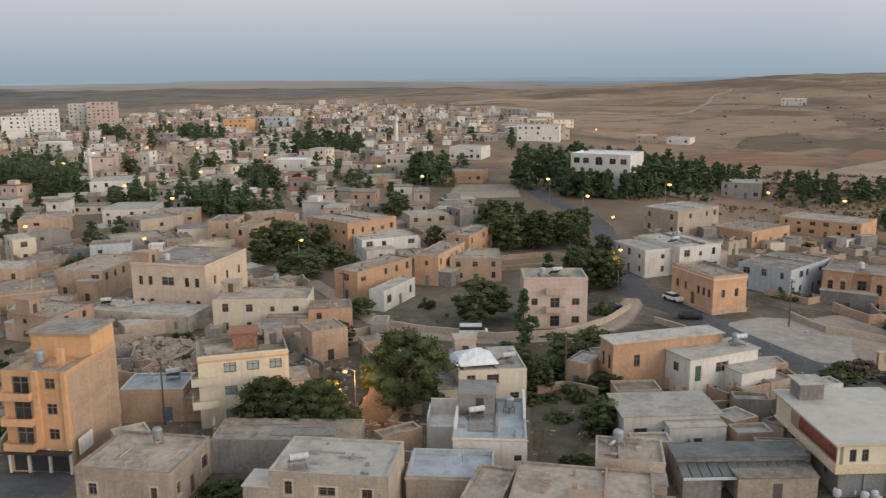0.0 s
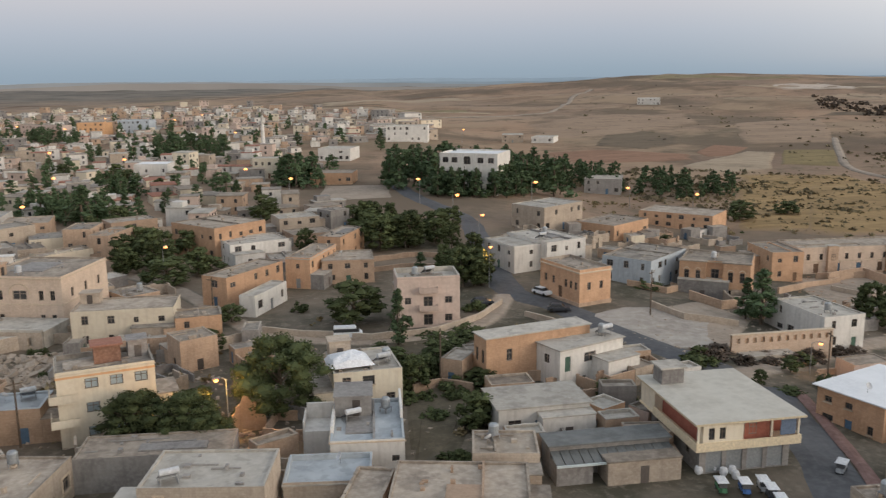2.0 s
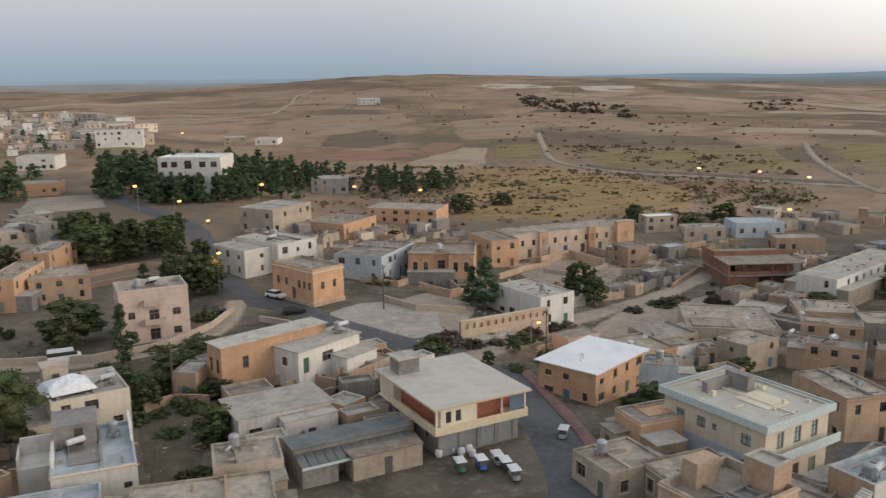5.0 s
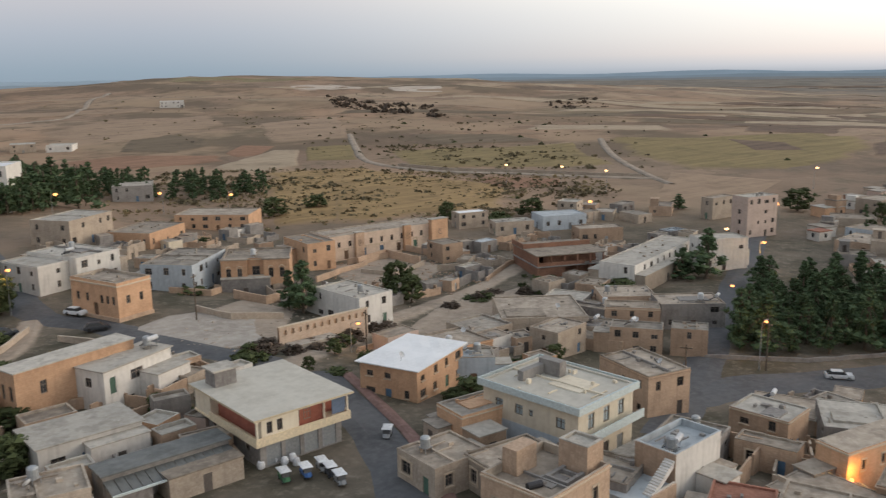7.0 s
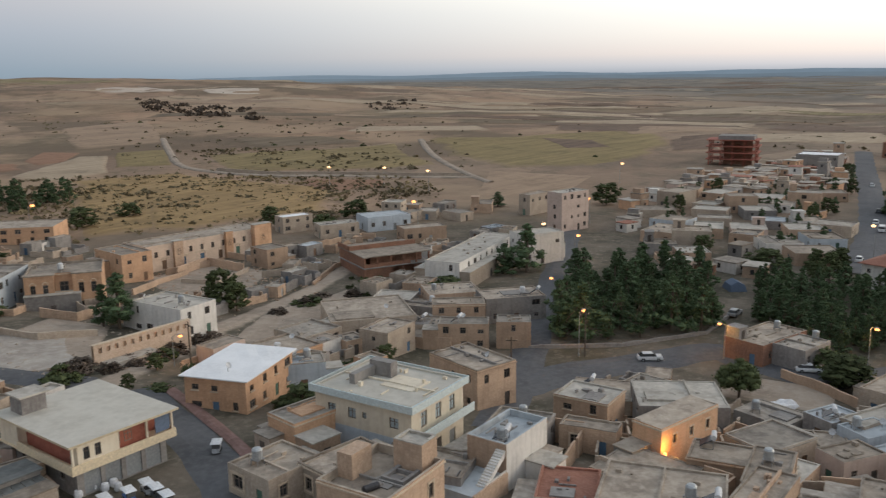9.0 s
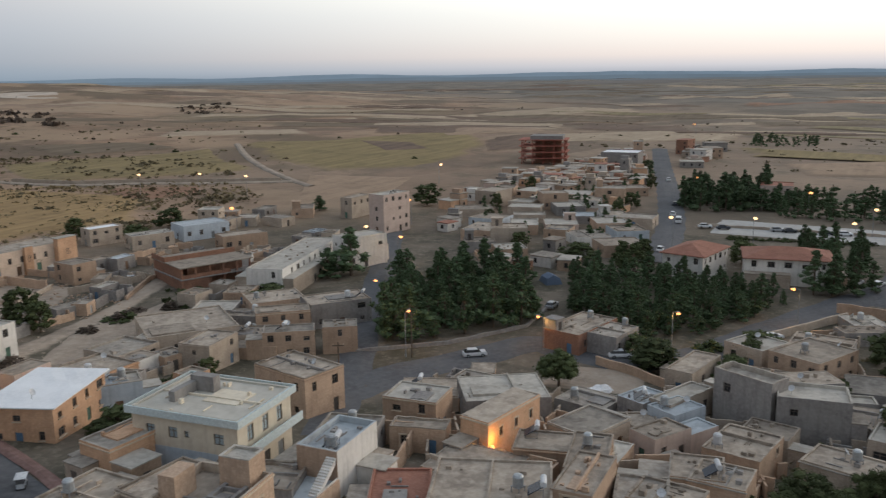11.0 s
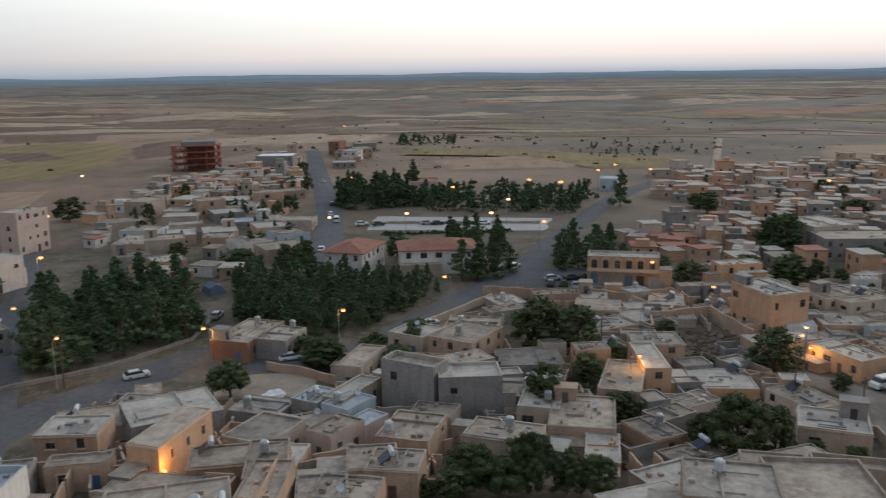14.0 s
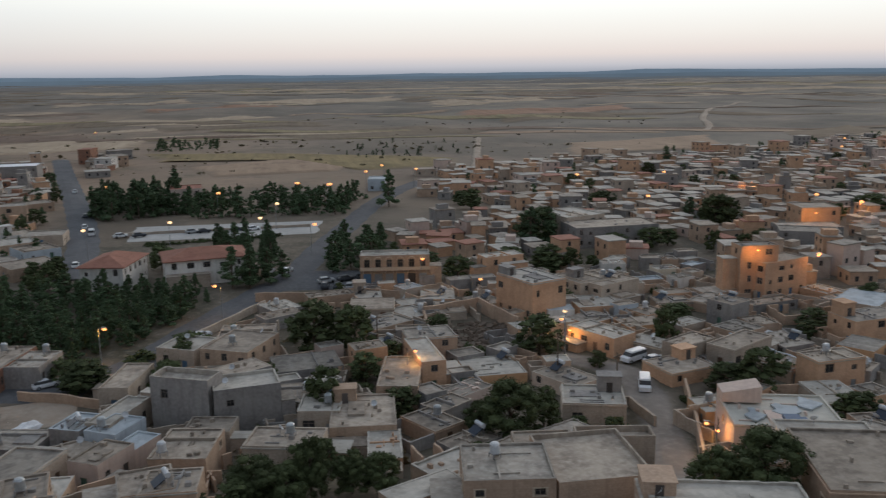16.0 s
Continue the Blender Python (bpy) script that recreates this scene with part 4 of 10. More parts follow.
patch("pavement", [(196.7, 5.2), (194.1, -24.8), (205.9, -31.9), (216.0, -17.6), (218.9, -1.8)], M_ASPHALT, "asphalt parking area beside arcaded building", "parking area", lift=0.170)
patch("yard", [(58.0, 129.7), (65.7, 122.4), (80.6, 142.8), (75.4, 156.7), (59.9, 145.9)], M_DIRT, "bare pale earth yard", "yard", lift=0.174)
patch("yard", [(-0.6, 287.1), (28.2, 290.2), (29.4, 325.2), (3.7, 328.5)], M_DIRT, "bare pale open lot", "lot", lift=0.178)
patch("yard", [(94.2, 122.4), (113.3, 118.9), (134.5, 133.4), (113.7, 141.3)], M_DIRT, "bare pale slope between houses", "lot", lift=0.182)
patch("yard", [(123.4, 48.9), (126.4, 30.8), (138.9, 32.5), (135.2, 49.8)], M_DIRT, "open dusty lot below the road", "lot", lift=0.186)
patch("yard", [(258.4, 197.3), (280.2, 168.3), (345.2, 189.7), (330.4, 241.9)], FIELDS["fallow"], "wide bare pale lot at the edge of town", "lot", lift=0.190)
patch("yard", [(9.5, 87.9), (15.3, 93.4), (19.7, 107.0), (13.0, 107.2)], M_GARDENSHADE, "overgrown dark earth garden", "garden", lift=0.194)
patch("yard", [(44.9, 142.6), (56.2, 149.1), (67.9, 148.6), (72.1, 139.8), (63.0, 121.4), (55.1, 121.5), (50.5, 132.5)], M_LOT, "pale trampled open lot beside the street", "lot", lift=0.198)
patch("yard", [(87.2, 121.1), (107.9, 137.5), (123.1, 138.5), (140.2, 139.9), (130.5, 131.9), (113.5, 126.1), (90.8, 115.8)], M_DIRT, "pale bare slope beside the track", "lot", lift=0.202)
patch("yard", [(110.8, 187.5), (134.4, 185.7), (137.4, 165.4), (122.4, 155.8), (103.6, 160.8)], M_DIRT, "bare earth between ruined walls", "lot", lift=0.206)
OPEN = [
    [(60.5, 47.5), (70.0, 49.0), (70.0, 56.0), (61.0, 57.0)],
    [(31.0, 58.0), (52.0, 50.0), (56.0, 80.0), (39.0, 80.5), (32.0, 79.5)],
    [(166.0, -26.1), (171.7, -38.6), (154.9, -43.2), (142.6, -38.8), (141.4, -23.6)],
    [(143.9, -46.5), (149.9, -53.4), (135.3, -63.0), (115.0, -59.2), (94.6, -48.9), (100.5, -47.2), (128.1, -51.0)],
    [(139.3, 39.5), (131.5, 30.3), (124.6, 39.2), (131.6, 46.6)],
    [(123.4, 48.9), (126.4, 30.8), (138.9, 32.5), (135.2, 49.8)],
    [(56.6, 126.7), (64.9, 119.0), (82.9, 142.4), (76.7, 159.3), (59.0, 146.3)],
    [(94.2, 122.4), (113.3, 118.9), (139.7, 134.8), (113.7, 141.3)],
    [(93.4, 8.1), (93.2, -8.8), (109.3, -9.0), (109.5, 7.6)],
    [(258.4, 197.3), (280.2, 168.3), (345.2, 189.7), (330.4, 241.9)],
    [(-0.6, 287.1), (28.2, 290.2), (29.4, 325.2), (3.7, 328.5)],
    [(9.5, 87.9), (15.3, 93.4), (19.7, 107.0), (13.0, 107.2)],
    [(-24.8, 99.3), (-6.7, 98.8), (1.0, 107.6), (0.4, 128.2), (-12.6, 126.0), (-27.8, 112.5)],
    [(12.4, 174.4), (31.1, 173.4), (35.0, 203.7), (14.4, 201.9)],
    [(-49.5, 122.4), (-35.3, 123.1), (-39.4, 138.4), (-55.7, 139.1)],
    [(265.0, 50.3), (267.5, -15.0), (292.6, -18.5), (291.8, 51.1)],
    [(131.6, 99.4), (146.9, 100.7), (181.3, 121.8), (168.4, 124.3)],
    [(119.7, -67.0), (118.4, -73.0), (135.1, -87.7), (137.3, -77.8)],
    [(107.0, -22.1), (107.9, -35.0), (130.6, -42.2), (128.4, -27.5)],
    [(150.7, 2.4), (150.5, -14.9), (180.7, -17.0), (185.6, 1.3)],
    [(143.8, -48.2), (138.0, -59.8), (109.6, -56.0), (81.4, -43.4), (82.7, -38.8), (111.6, -48.2), (126.0, -49.7), (132.5, -44.3)],
    [(-12.0, 95.5), (-4.5, 95.5), (-4.0, 106.0), (-12.0, 106.0)],
]
field("field", [(170.0, 497.7), (195.4, 559.7), (224.7, 576.1), (232.6, 524.5), (219.0, 487.0), (189.9, 469.0)], FIELDS["dark"], "dark scrubby ground", lift=0.25)
field("field", [(208.2, 445.8), (234.7, 478.1), (245.5, 458.1), (220.1, 427.0), (205.7, 425.8)], FIELDS["redsoil"], "strip of bare reddish soil", lift=0.26)
field("field", [(129.0, 471.5), (164.6, 476.8), (202.0, 439.9), (193.9, 415.0), (133.0, 420.9)], FIELDS["redsoil"], "strip of bare reddish soil", lift=0.27)
field("field", [(258.6, 444.2), (283.1, 434.4), (247.3, 373.9), (223.6, 386.0)], FIELDS["olive"], "dry olive-yellow pasture", lift=0.29)
field("field", [(283.7, 393.8), (323.0, 379.9), (310.4, 340.1), (275.5, 304.9), (249.1, 326.0)], FIELDS["olive"], "dry olive-yellow pasture", lift=0.30)
field("field", [(336.7, 367.3), (394.5, 356.9), (350.3, 309.0), (309.3, 280.9), (297.7, 322.4)], FIELDS["olive"], "dry olive-yellow pasture", lift=0.31)
field("field", [(253.3, 283.2), (274.1, 256.4), (263.8, 242.6), (241.3, 248.7), (239.6, 264.5)], FIELDS["redsoil"], "strip of bare reddish soil", lift=0.32)
field("field", [(554.1, 983.5), (633.9, 1018.2), (636.0, 941.9), (576.4, 853.4), (510.0, 891.8)], FIELDS["chalk"], "pale chalky cutting on the hill", lift=0.33)
field("field", [(624.3, 866.6), (691.9, 844.6), (643.4, 789.5), (610.2, 836.1)], FIELDS["chalk"], "pale chalky cutting on the hill", lift=0.35)
field("field", [(188.9, 360.4), (231.7, 350.1), (236.8, 287.5), (237.6, 250.4), (205.1, 220.5), (159.6, 233.6), (129.2, 242.3)], FIELDS["straw"], "slope of dry yellowish grass", lift=0.36)
field("field", [(307.0, 596.2), (388.2, 613.6), (303.1, 465.4), (252.6, 475.2)], FIELDS["fallow"], "brown fallow field", lift=0.37)
field("field", [(157.1, 636.1), (231.7, 699.1), (311.9, 691.2), (278.0, 595.3), (178.1, 538.3)], FIELDS["fallow"], "brown fallow field", lift=0.38)
field("field", [(178.0, 394.4), (237.3, 442.7), (250.0, 435.8), (211.9, 371.9), (181.2, 368.8)], FIELDS["stubble"], "pale stubble field strip", lift=0.39)
field("field", [(279.6, 384.3), (314.8, 383.3), (339.7, 362.6), (348.0, 301.4), (330.6, 271.8), (279.8, 298.8), (255.3, 332.7)], FIELDS["olive"], "dry olive-yellow pasture", lift=0.41)
field("field", [(437.3, 357.3), (476.3, 321.7), (606.9, 290.7), (492.5, 223.6), (443.0, 211.4), (376.8, 209.9), (346.7, 240.1), (358.5, 291.0)], FIELDS["olive"], "dry olive-yellow pasture", lift=0.42)
field("field", [(478.0, 306.0), (488.3, 272.8), (456.8, 241.1), (433.7, 259.3)], FIELDS["plough"], "dark ploughed brown field", lift=0.43)
field("field", [(574.6, 448.9), (675.5, 357.7), (628.7, 347.0), (542.3, 429.2)], FIELDS["dark"], "dark scrubby ground", lift=0.44)
field("field", [(636.2, 433.1), (803.0, 369.1), (772.2, 349.6), (614.8, 415.7)], FIELDS["stubble"], "pale stubble field strip", lift=0.45)
field("field", [(456.0, 449.9), (535.5, 396.9), (499.3, 365.2), (424.4, 429.8)], FIELDS["stubble"], "pale stubble field strip", lift=0.47)
field("field", [(509.6, 529.5), (603.0, 496.2), (752.8, 489.4), (670.5, 435.8), (523.8, 490.6)], FIELDS["dark"], "dark scrubby ground", lift=0.48)
field("field", [(519.3, 234.3), (600.8, 223.2), (490.0, 192.6), (459.3, 206.8)], FIELDS["plough"], "dark ploughed brown field", lift=0.49)
field("field", [(622.6, 329.5), (733.2, 276.5), (619.4, 230.2), (541.9, 274.6)], FIELDS["fallow"], "brown fallow field", lift=0.50)
field("field", [(202.4, 324.7), (235.3, 311.1), (237.4, 260.5), (191.5, 227.8), (155.5, 230.4), (146.2, 235.8)], FIELDS["straw"], "slope of dry yellowish grass", lift=0.51)
field("field", [(344.4, 453.8), (391.9, 418.1), (384.6, 369.8), (323.9, 394.4)], FIELDS["dark"], "dark scrubby ground", lift=0.53)
field("field", [(628.5, 431.9), (717.3, 394.8), (675.3, 371.7), (605.4, 418.9)], FIELDS["stubble"], "pale stubble field strip", lift=0.54)
field("field", [(661.5, 358.6), (742.5, 323.2), (663.7, 293.6), (613.7, 337.7)], FIELDS["plough"], "dark ploughed brown field", lift=0.55)
field("field", [(798.1, 373.8), (1028.1, 269.5), (909.4, 233.0), (767.8, 351.0)], FIELDS["stubble"], "pale stubble field strip", lift=0.56)
field("field", [(546.9, 239.7), (599.6, 223.3), (531.0, 204.7), (480.6, 212.2)], FIELDS["plough"], "dark ploughed brown field", lift=0.57)
field("field", [(789.8, 294.7), (887.0, 192.5), (829.2, 176.1), (708.5, 264.1)], FIELDS["dark"], "dark scrubby ground", lift=0.59)
field("field", [(600.9, 215.8), (665.0, 140.7), (603.1, 127.3), (535.0, 188.4)], FIELDS["stubble"], "pale stubble field strip", lift=0.60)
field("field", [(728.3, 233.8), (734.2, 146.9), (650.8, 134.8), (654.2, 219.3)], FIELDS["plough"], "dark ploughed brown field", lift=0.61)
field("field", [(621.8, 166.5), (665.2, 93.6), (598.9, 88.4), (562.4, 158.5)], FIELDS["stubble"], "pale stubble field strip", lift=0.62)
field("field", [(748.1, 404.8), (820.1, 262.8), (758.4, 248.5), (685.6, 381.1)], FIELDS["plough"], "dark ploughed brown field", lift=0.63)
field("field", [(653.4, 400.2), (726.9, 343.1), (710.0, 247.4), (639.1, 231.8), (619.6, 380.0)], FIELDS["stubble"], "pale stubble field strip", lift=0.65)
field("field", [(598.5, 367.2), (617.7, 300.8), (564.5, 279.2), (535.8, 329.3)], FIELDS["plough"], "dark ploughed brown field", lift=0.66)
field("field", [(466.1, 44.7), (502.7, -7.9), (473.0, -47.0), (437.3, -26.5), (424.9, 29.7)], FIELDS["fallow"], "brown fallow field", lift=0.67)
field("field", [(549.5, 77.7), (531.0, -18.7), (483.0, -103.2), (436.6, -90.6), (440.2, -38.0), (516.0, 2.0), (499.3, 60.9)], FIELDS["olive"], "dry olive-yellow pasture", lift=0.68)
field("field", [(888.7, 165.3), (1089.1, 30.8), (1006.0, 2.6), (854.0, 147.7)], FIELDS["stubble"], "pale stubble field strip", lift=0.69)
field("field", [(811.7, 108.3), (845.4, -41.1), (795.4, -48.8), (745.0, 89.8)], FIELDS["dark"], "dark scrubby ground", lift=0.71)
field("field", [(1286.9, 187.3), (1367.0, 3.1), (1212.5, -36.1), (1186.3, 157.3)], FIELDS["redsoil"], "strip of bare reddish soil", lift=0.72)
field("field", [(1483.4, 333.2), (1652.3, 153.2), (1575.2, 146.2), (1400.2, 333.5)], FIELDS["stubble"], "pale stubble field strip", lift=0.73)
field("field", [(733.7, 2.2), (774.5, -136.0), (679.8, -170.5), (635.5, -14.3)], FIELDS["dark"], "dark scrubby ground", lift=0.74)
field("field", [(1419.2, -249.1), (1479.8, -461.1), (1375.0, -445.6), (1239.4, -233.0)], FIELDS["stubble"], "pale stubble field strip", lift=0.75)
field("field", [(908.0, -227.4), (963.0, -359.5), (875.7, -363.4), (824.3, -216.9)], FIELDS["dark"], "dark scrubby ground", lift=0.77)
field("field", [(558.1, -190.5), (600.1, -315.7), (502.1, -275.7), (483.5, -171.8)], FIELDS["fallow"], "brown fallow field", lift=0.78)
field("field", [(608.6, -381.5), (671.9, -485.8), (594.6, -463.3), (529.7, -349.1)], FIELDS["dark"], "dark scrubby ground", lift=0.79)
field("field", [(1031.3, -210.1), (1141.1, -472.9), (966.0, -414.3), (890.0, -199.1)], FIELDS["redsoil"], "strip of bare reddish soil", lift=0.80)
field("field", [(1652.7, 66.2), (1655.6, -228.6), (1498.4, -226.3), (1305.8, 44.9)], FIELDS["stubble"], "pale stubble field strip", lift=0.81)
field("field", [(1636.6, -225.9), (1800.2, -617.2), (1653.4, -590.3), (1460.4, -220.5)], FIELDS["dark"], "dark scrubby ground", lift=0.83)


# ---- houses: corner x, y, heading, width, depth, height ----
house(-27.6, 80.0, 80, 9.3, 10.5, 4.5, "pale", "earth", seed=2, sills=True)
house(-26.0, 89.2, -2, 16.5, 6.0, 4.0, "grey", "earth", seed=3, sparse=0.6, parapet=0.15)
house(-16.9, 76.3, -8, 11.7, 8.2, 6.5, "pale", "pale", seed=4, sills=True)
house(-3.9, 80.0, -5, 8.7, 6.5, 4.0, "pale", "blue", seed=5, sparse=0.8, parapet=0.6)
house(5.8, 72.9, -12, 13.2, 8.4, 5.0, "stone", "earth", seed=6, sills=True)
house(1.3, 73.9, -17, 3.8, 7.9, 4.5, "stone", "earth", seed=7, sills=True)
house(1.9, 106.4, 6, 9.0, 9.5, 5.4, "cream", "pale", seed=9, sills=True)
house(23.0, 111.6, 16, 17.0, 3.8, 7.0, "ochre", "pale", seed=10, sills=True, eave=0.22, faces={"f": [("window", 3.2, 4.1, 3.4, 5.2), ("door", 9.4, 10.5, 2.2, 4.6), ("window", 13.5, 14.4, 3.4, 5.0)], "l": [("window", 0.5, 1.3, 3.2, 5.2), ("window", 2.3, 3.1, 3.2, 5.2)]})
house(32.8, 109.1, 24, 11.8, 5.1, 5.5, "white", "pale", seed=11, sills=True, eave=0.25, faces={"f": [("door", 0.9, 1.9, 2.3, 4.5), ("window", 4.4, 6.6, 3.1, 4.5), ("window", 3.9, 4.8, 0.5, 1.2), ("door", 7.2, 8.2, 0.05, 1.7)], "l": [("window", 1.6, 2.8, 3.1, 4.4)]})
house(19.7, 112.2, 58, 5.4, 3.3, 4.0, "stone", "grey", seed=12, sills=True)
house(15.5, 82.2, -10, 7.0, 6.0, 4.5, "pale", "earth", seed=14, sills=True)
house(-16.4, 160.1, 54, 16.9, 6.0, 6.0, "ochre", "earth", seed=18)
house(-10.9, 153.4, 64, 12.2, 3.2, 4.0, "white", "pale", seed=19)
house(-1.0, 172.0, 68, 15.3, 5.3, 6.5, "ochre", "earth", seed=20)
house(1.4, 175.4, -1, 10.8, 10.7, 5.0, "stone", "earth", seed=21)
house(6.0, 195.1, 66, 15.3, 5.7, 6.0, "ochre", "earth", seed=22)
house(-22.7, 201.7, 45, 15.6, 16.0, 8.0, "ochre", "earth", seed=23)
house(-54.3, 219.4, 86, 10.1, 6.8, 6.0, "stone", "earth", seed=24)
house(-48.0, 209.3, 74, 13.0, 5.1, 6.0, "stone", "earth", seed=25)
house(-66.7, 163.9, 81, 16.2, 9.9, 6.0, "stone", "earth", seed=27)
house(-38.8, 139.7, 1, 15.9, 8.5, 6.5, "cream", "earth", seed=28)
house(-22.5, 138.0, 9, 7.3, 5.7, 5.0, "ochre", "earth", seed=29, sills=True)
house(-20.0, 125.4, 28, 5.8, 5.6, 5.0, "stone", "earth", seed=30, sills=True)
house(-41.2, 103.5, 1, 8.0, 6.0, 4.5, "stone", "blue", seed=32, sills=True)
house(-63.4, 135.8, 71, 8.5, 9.0, 5.0, "stone", "earth", seed=34)
house(-83.0, 154.3, 25, 10.6, 12.3, 4.0, "stone", "earth", seed=35)
house(61.5, 222.0, 35, 16.8, 11.7, 7.0, "pale", "pale", seed=36)
house(106.0, 324.9, -23, 14.3, 16.0, 6.0, "grey", "grey", seed=37)
house(102.4, 257.7, -43, 23.4, 14.3, 5.0, "ochre", "earth", seed=38)
house(42.4, 176.3, 21, 11.8, 12.1, 6.0, "white", "pale", seed=39)
house(49.7, 176.7, 22, 10.7, 15.1, 6.5, "white", "pale", seed=40)
house(79.4, 216.9, 37, 17.2, 12.6, 4.5, "ochre", "earth", seed=41)
house(67.4, 162.1, 42, 16.8, 11.1, 6.0, "blue", "grey", seed=43)
house(105.3, 182.0, -3, 7.7, 13.0, 7.0, "ochre", "earth", seed=45)
house(136.8, 168.3, -5, 6.3, 7.3, 5.0, "stone", "earth", seed=47)
house(83.4, 126.6, 7, 8.1, 13.1, 6.0, "white", "pale", seed=48)
house(66.4, 87.5, 22, 13.2, 9.1, 5.0, "ochre", "white", seed=50, eave=.5, sills=True)
house(76.6, 92.5, -36, 6.3, 4.7, 4.5, "blue", "grey", seed=51, sills=True)
house(57.0, 49.6, 7, 2.6, 3.2, 9.2, "stone", "pale", seed=54, sills=True)
house(92.6, 69.8, -12, 7.5, 10.8, 6.5, "stone", "earth", seed=56, sills=True)
house(114.8, 95.1, -55, 9.0, 4.7, 5.0, "stone", "grey", seed=57)
house(122.0, 87.5, -56, 6.2, 4.8, 5.0, "stone", "grey", seed=58)
house(123.7, 103.7, -49, 10.2, 5.4, 5.0, "stone", "earth", seed=59)
house(133.0, 97.8, -39, 12.4, 8.3, 5.0, "grey", "earth", seed=60)
house(103.8, 97.1, 8, 8.5, 6.1, 5.0, "pale", "earth", seed=61)
house(105.9, 113.2, -36, 16.2, 16.0, 4.0, "pale", "earth", seed=62)
house(151.3, 118.6, 15, 38.0, 8.7, 6.0, "white", "pale", seed=64)
house(178.2, 119.5, -28, 12.1, 6.9, 8.0, "white", "pale", seed=65)
house(221.2, 134.0, -13, 11.6, 6.2, 12.0, "pink", "pale", seed=66)
house(239.8, 157.6, -4, 11.0, 4.7, 7.0, "pale", "earth", seed=67)
house(145.6, 191.8, 13, 13.3, 7.3, 4.0, "pale", "earth", seed=68)
house(169.5, 200.3, -15, 10.0, 5.6, 5.0, "pale", "white", seed=69)
house(171.1, 185.5, -25, 12.0, 6.4, 4.0, "pale", "pale", seed=70)
house(186.7, 181.3, -24, 14.3, 9.7, 4.5, "blue", "blue", seed=71)
house(180.0, 160.7, -29, 13.0, 6.6, 4.5, "stone", "earth", seed=72)
house(131.6, 111.1, -38, 11.2, 9.1, 4.0, "stone", "earth", seed=73)
house(96.8, 51.7, 6, 6.3, 7.8, 5.0, "stone", "pale", seed=75, sills=True)
house(88.2, 53.8, -76, 7.2, 3.2, 3.6, "stone", "earth", seed=76, sills=True)
house(67.4, 37.5, -70, 12.0, 10.4, 4.5, "pale", "earth", seed=77, sills=True)
house(88.9, 37.4, -76, 7.2, 5.6, 4.0, "stone", "earth", seed=78, sills=True)
house(70.3, 65.9, 7, 7.4, 5.5, 4.0, "stone", "earth", seed=79, sills=True)
house(61.2, 72.2, -5, 8.7, 5.2, 4.5, "ochre", "grey", seed=80, sills=True)
house(50.6, 64.0, -1, 7.2, 6.6, 3.6, "pale", "earth", seed=81, sills=True)
house(54.5, 58.1, -5, 8.5, 6.7, 4.0, "pale", "earth", seed=82, sills=True)
house(140.3, 46.2, -13, 13.6, 7.5, 4.0, "brick", "earth", seed=83)
house(141.8, 39.9, -12, 8.3, 6.5, 4.0, "grey", "grey", seed=84)
house(139.2, 7.5, -27, 11.3, 8.8, 5.0, "stone", "earth", seed=85, sills=True)
house(145.1, 16.5, -28, 7.6, 7.4, 4.0, "pale", "pale", seed=86)
house(129.4, 24.6, -12, 11.2, 4.5, 4.0, "pale", "earth", seed=87, sills=True)
house(115.5, 24.8, -23, 10.2, 3.7, 4.0, "pale", "pale", seed=88, sills=True)
house(118.8, 12.2, -25, 4.2, 9.0, 8.0, "grey", "grey", seed=89, sparse=0.9, parapet=0.7)
house(118.0, 11.4, -82, 9.2, 6.4, 6.8, "grey", "pale", seed=90, sparse=0.9, parapet=0.5)
house(112.4, 23.6, -30, 6.2, 5.0, 3.8, "blue", "blue", seed=91, sparse=0.7)
house(115.2, 28.6, -24, 6.0, 4.6, 3.6, "grey", "blue", seed=154, sparse=0.7)
house(107.8, 20.6, -30, 5.4, 3.6, 3.2, "pink", "blue", seed=155, sparse=0.7)
house(101.6, 23.7, -30, 6.6, 4.4, 4.0, "pink", "earth", seed=92, sills=True)
house(98.4, 31.2, -21, 8.7, 6.8, 4.0, "pale", "grey", seed=93, sills=True)
house(75.3, 27.9, -88, 4.3, 9.6, 5.5, "stone", "earth", seed=94, sills=True)
house(90.1, 19.4, -79, 5.9, 6.3, 4.0, "stone", "earth", seed=95, sills=True)
house(79.5, 22.7, -78, 5.4, 5.8, 4.0, "pale", "grey", seed=96, sills=True)
house(128.7, -19.4, -86, 4.0, 12.9, 5.0, "ochre", "pale", seed=97, sills=True)
house(122.5, -11.5, -103, 6.2, 13.6, 4.0, "stone", "earth", seed=98, sills=True)
house(159.5, -46.8, -68, 8.6, 12.0, 8.6, "ochre", "pale", seed=99, storeys=2)
house(147.0, -49.6, -152, 11.0, 6.0, 3.7, "ochre", "pale", seed=100, sills=True)
house(171.0, -60.9, -72, 10.1, 10.3, 5.0, "pale", "earth", seed=101)
house(168.1, -64.5, -66, 11.4, 11.6, 5.0, "pale", "earth", seed=102)
house(239.3, -81.5, -73, 13.8, 16.0, 7.0, "pale", "pale", seed=103)
house(227.8, -80.3, -88, 25.2, 12.4, 6.0, "grey", "earth", seed=104)
house(195.9, -46.4, -77, 10.1, 5.0, 6.0, "ochre", "pale", seed=106)
house(82.3, -16.0, -99, 9.6, 9.0, 5.0, "stone", "grey", seed=107, parapet=.3, sills=True)
house(80.9, -25.8, -92, 10.6, 12.2, 4.6, "stone", "earth", seed=108, parapet=.55, sills=True)
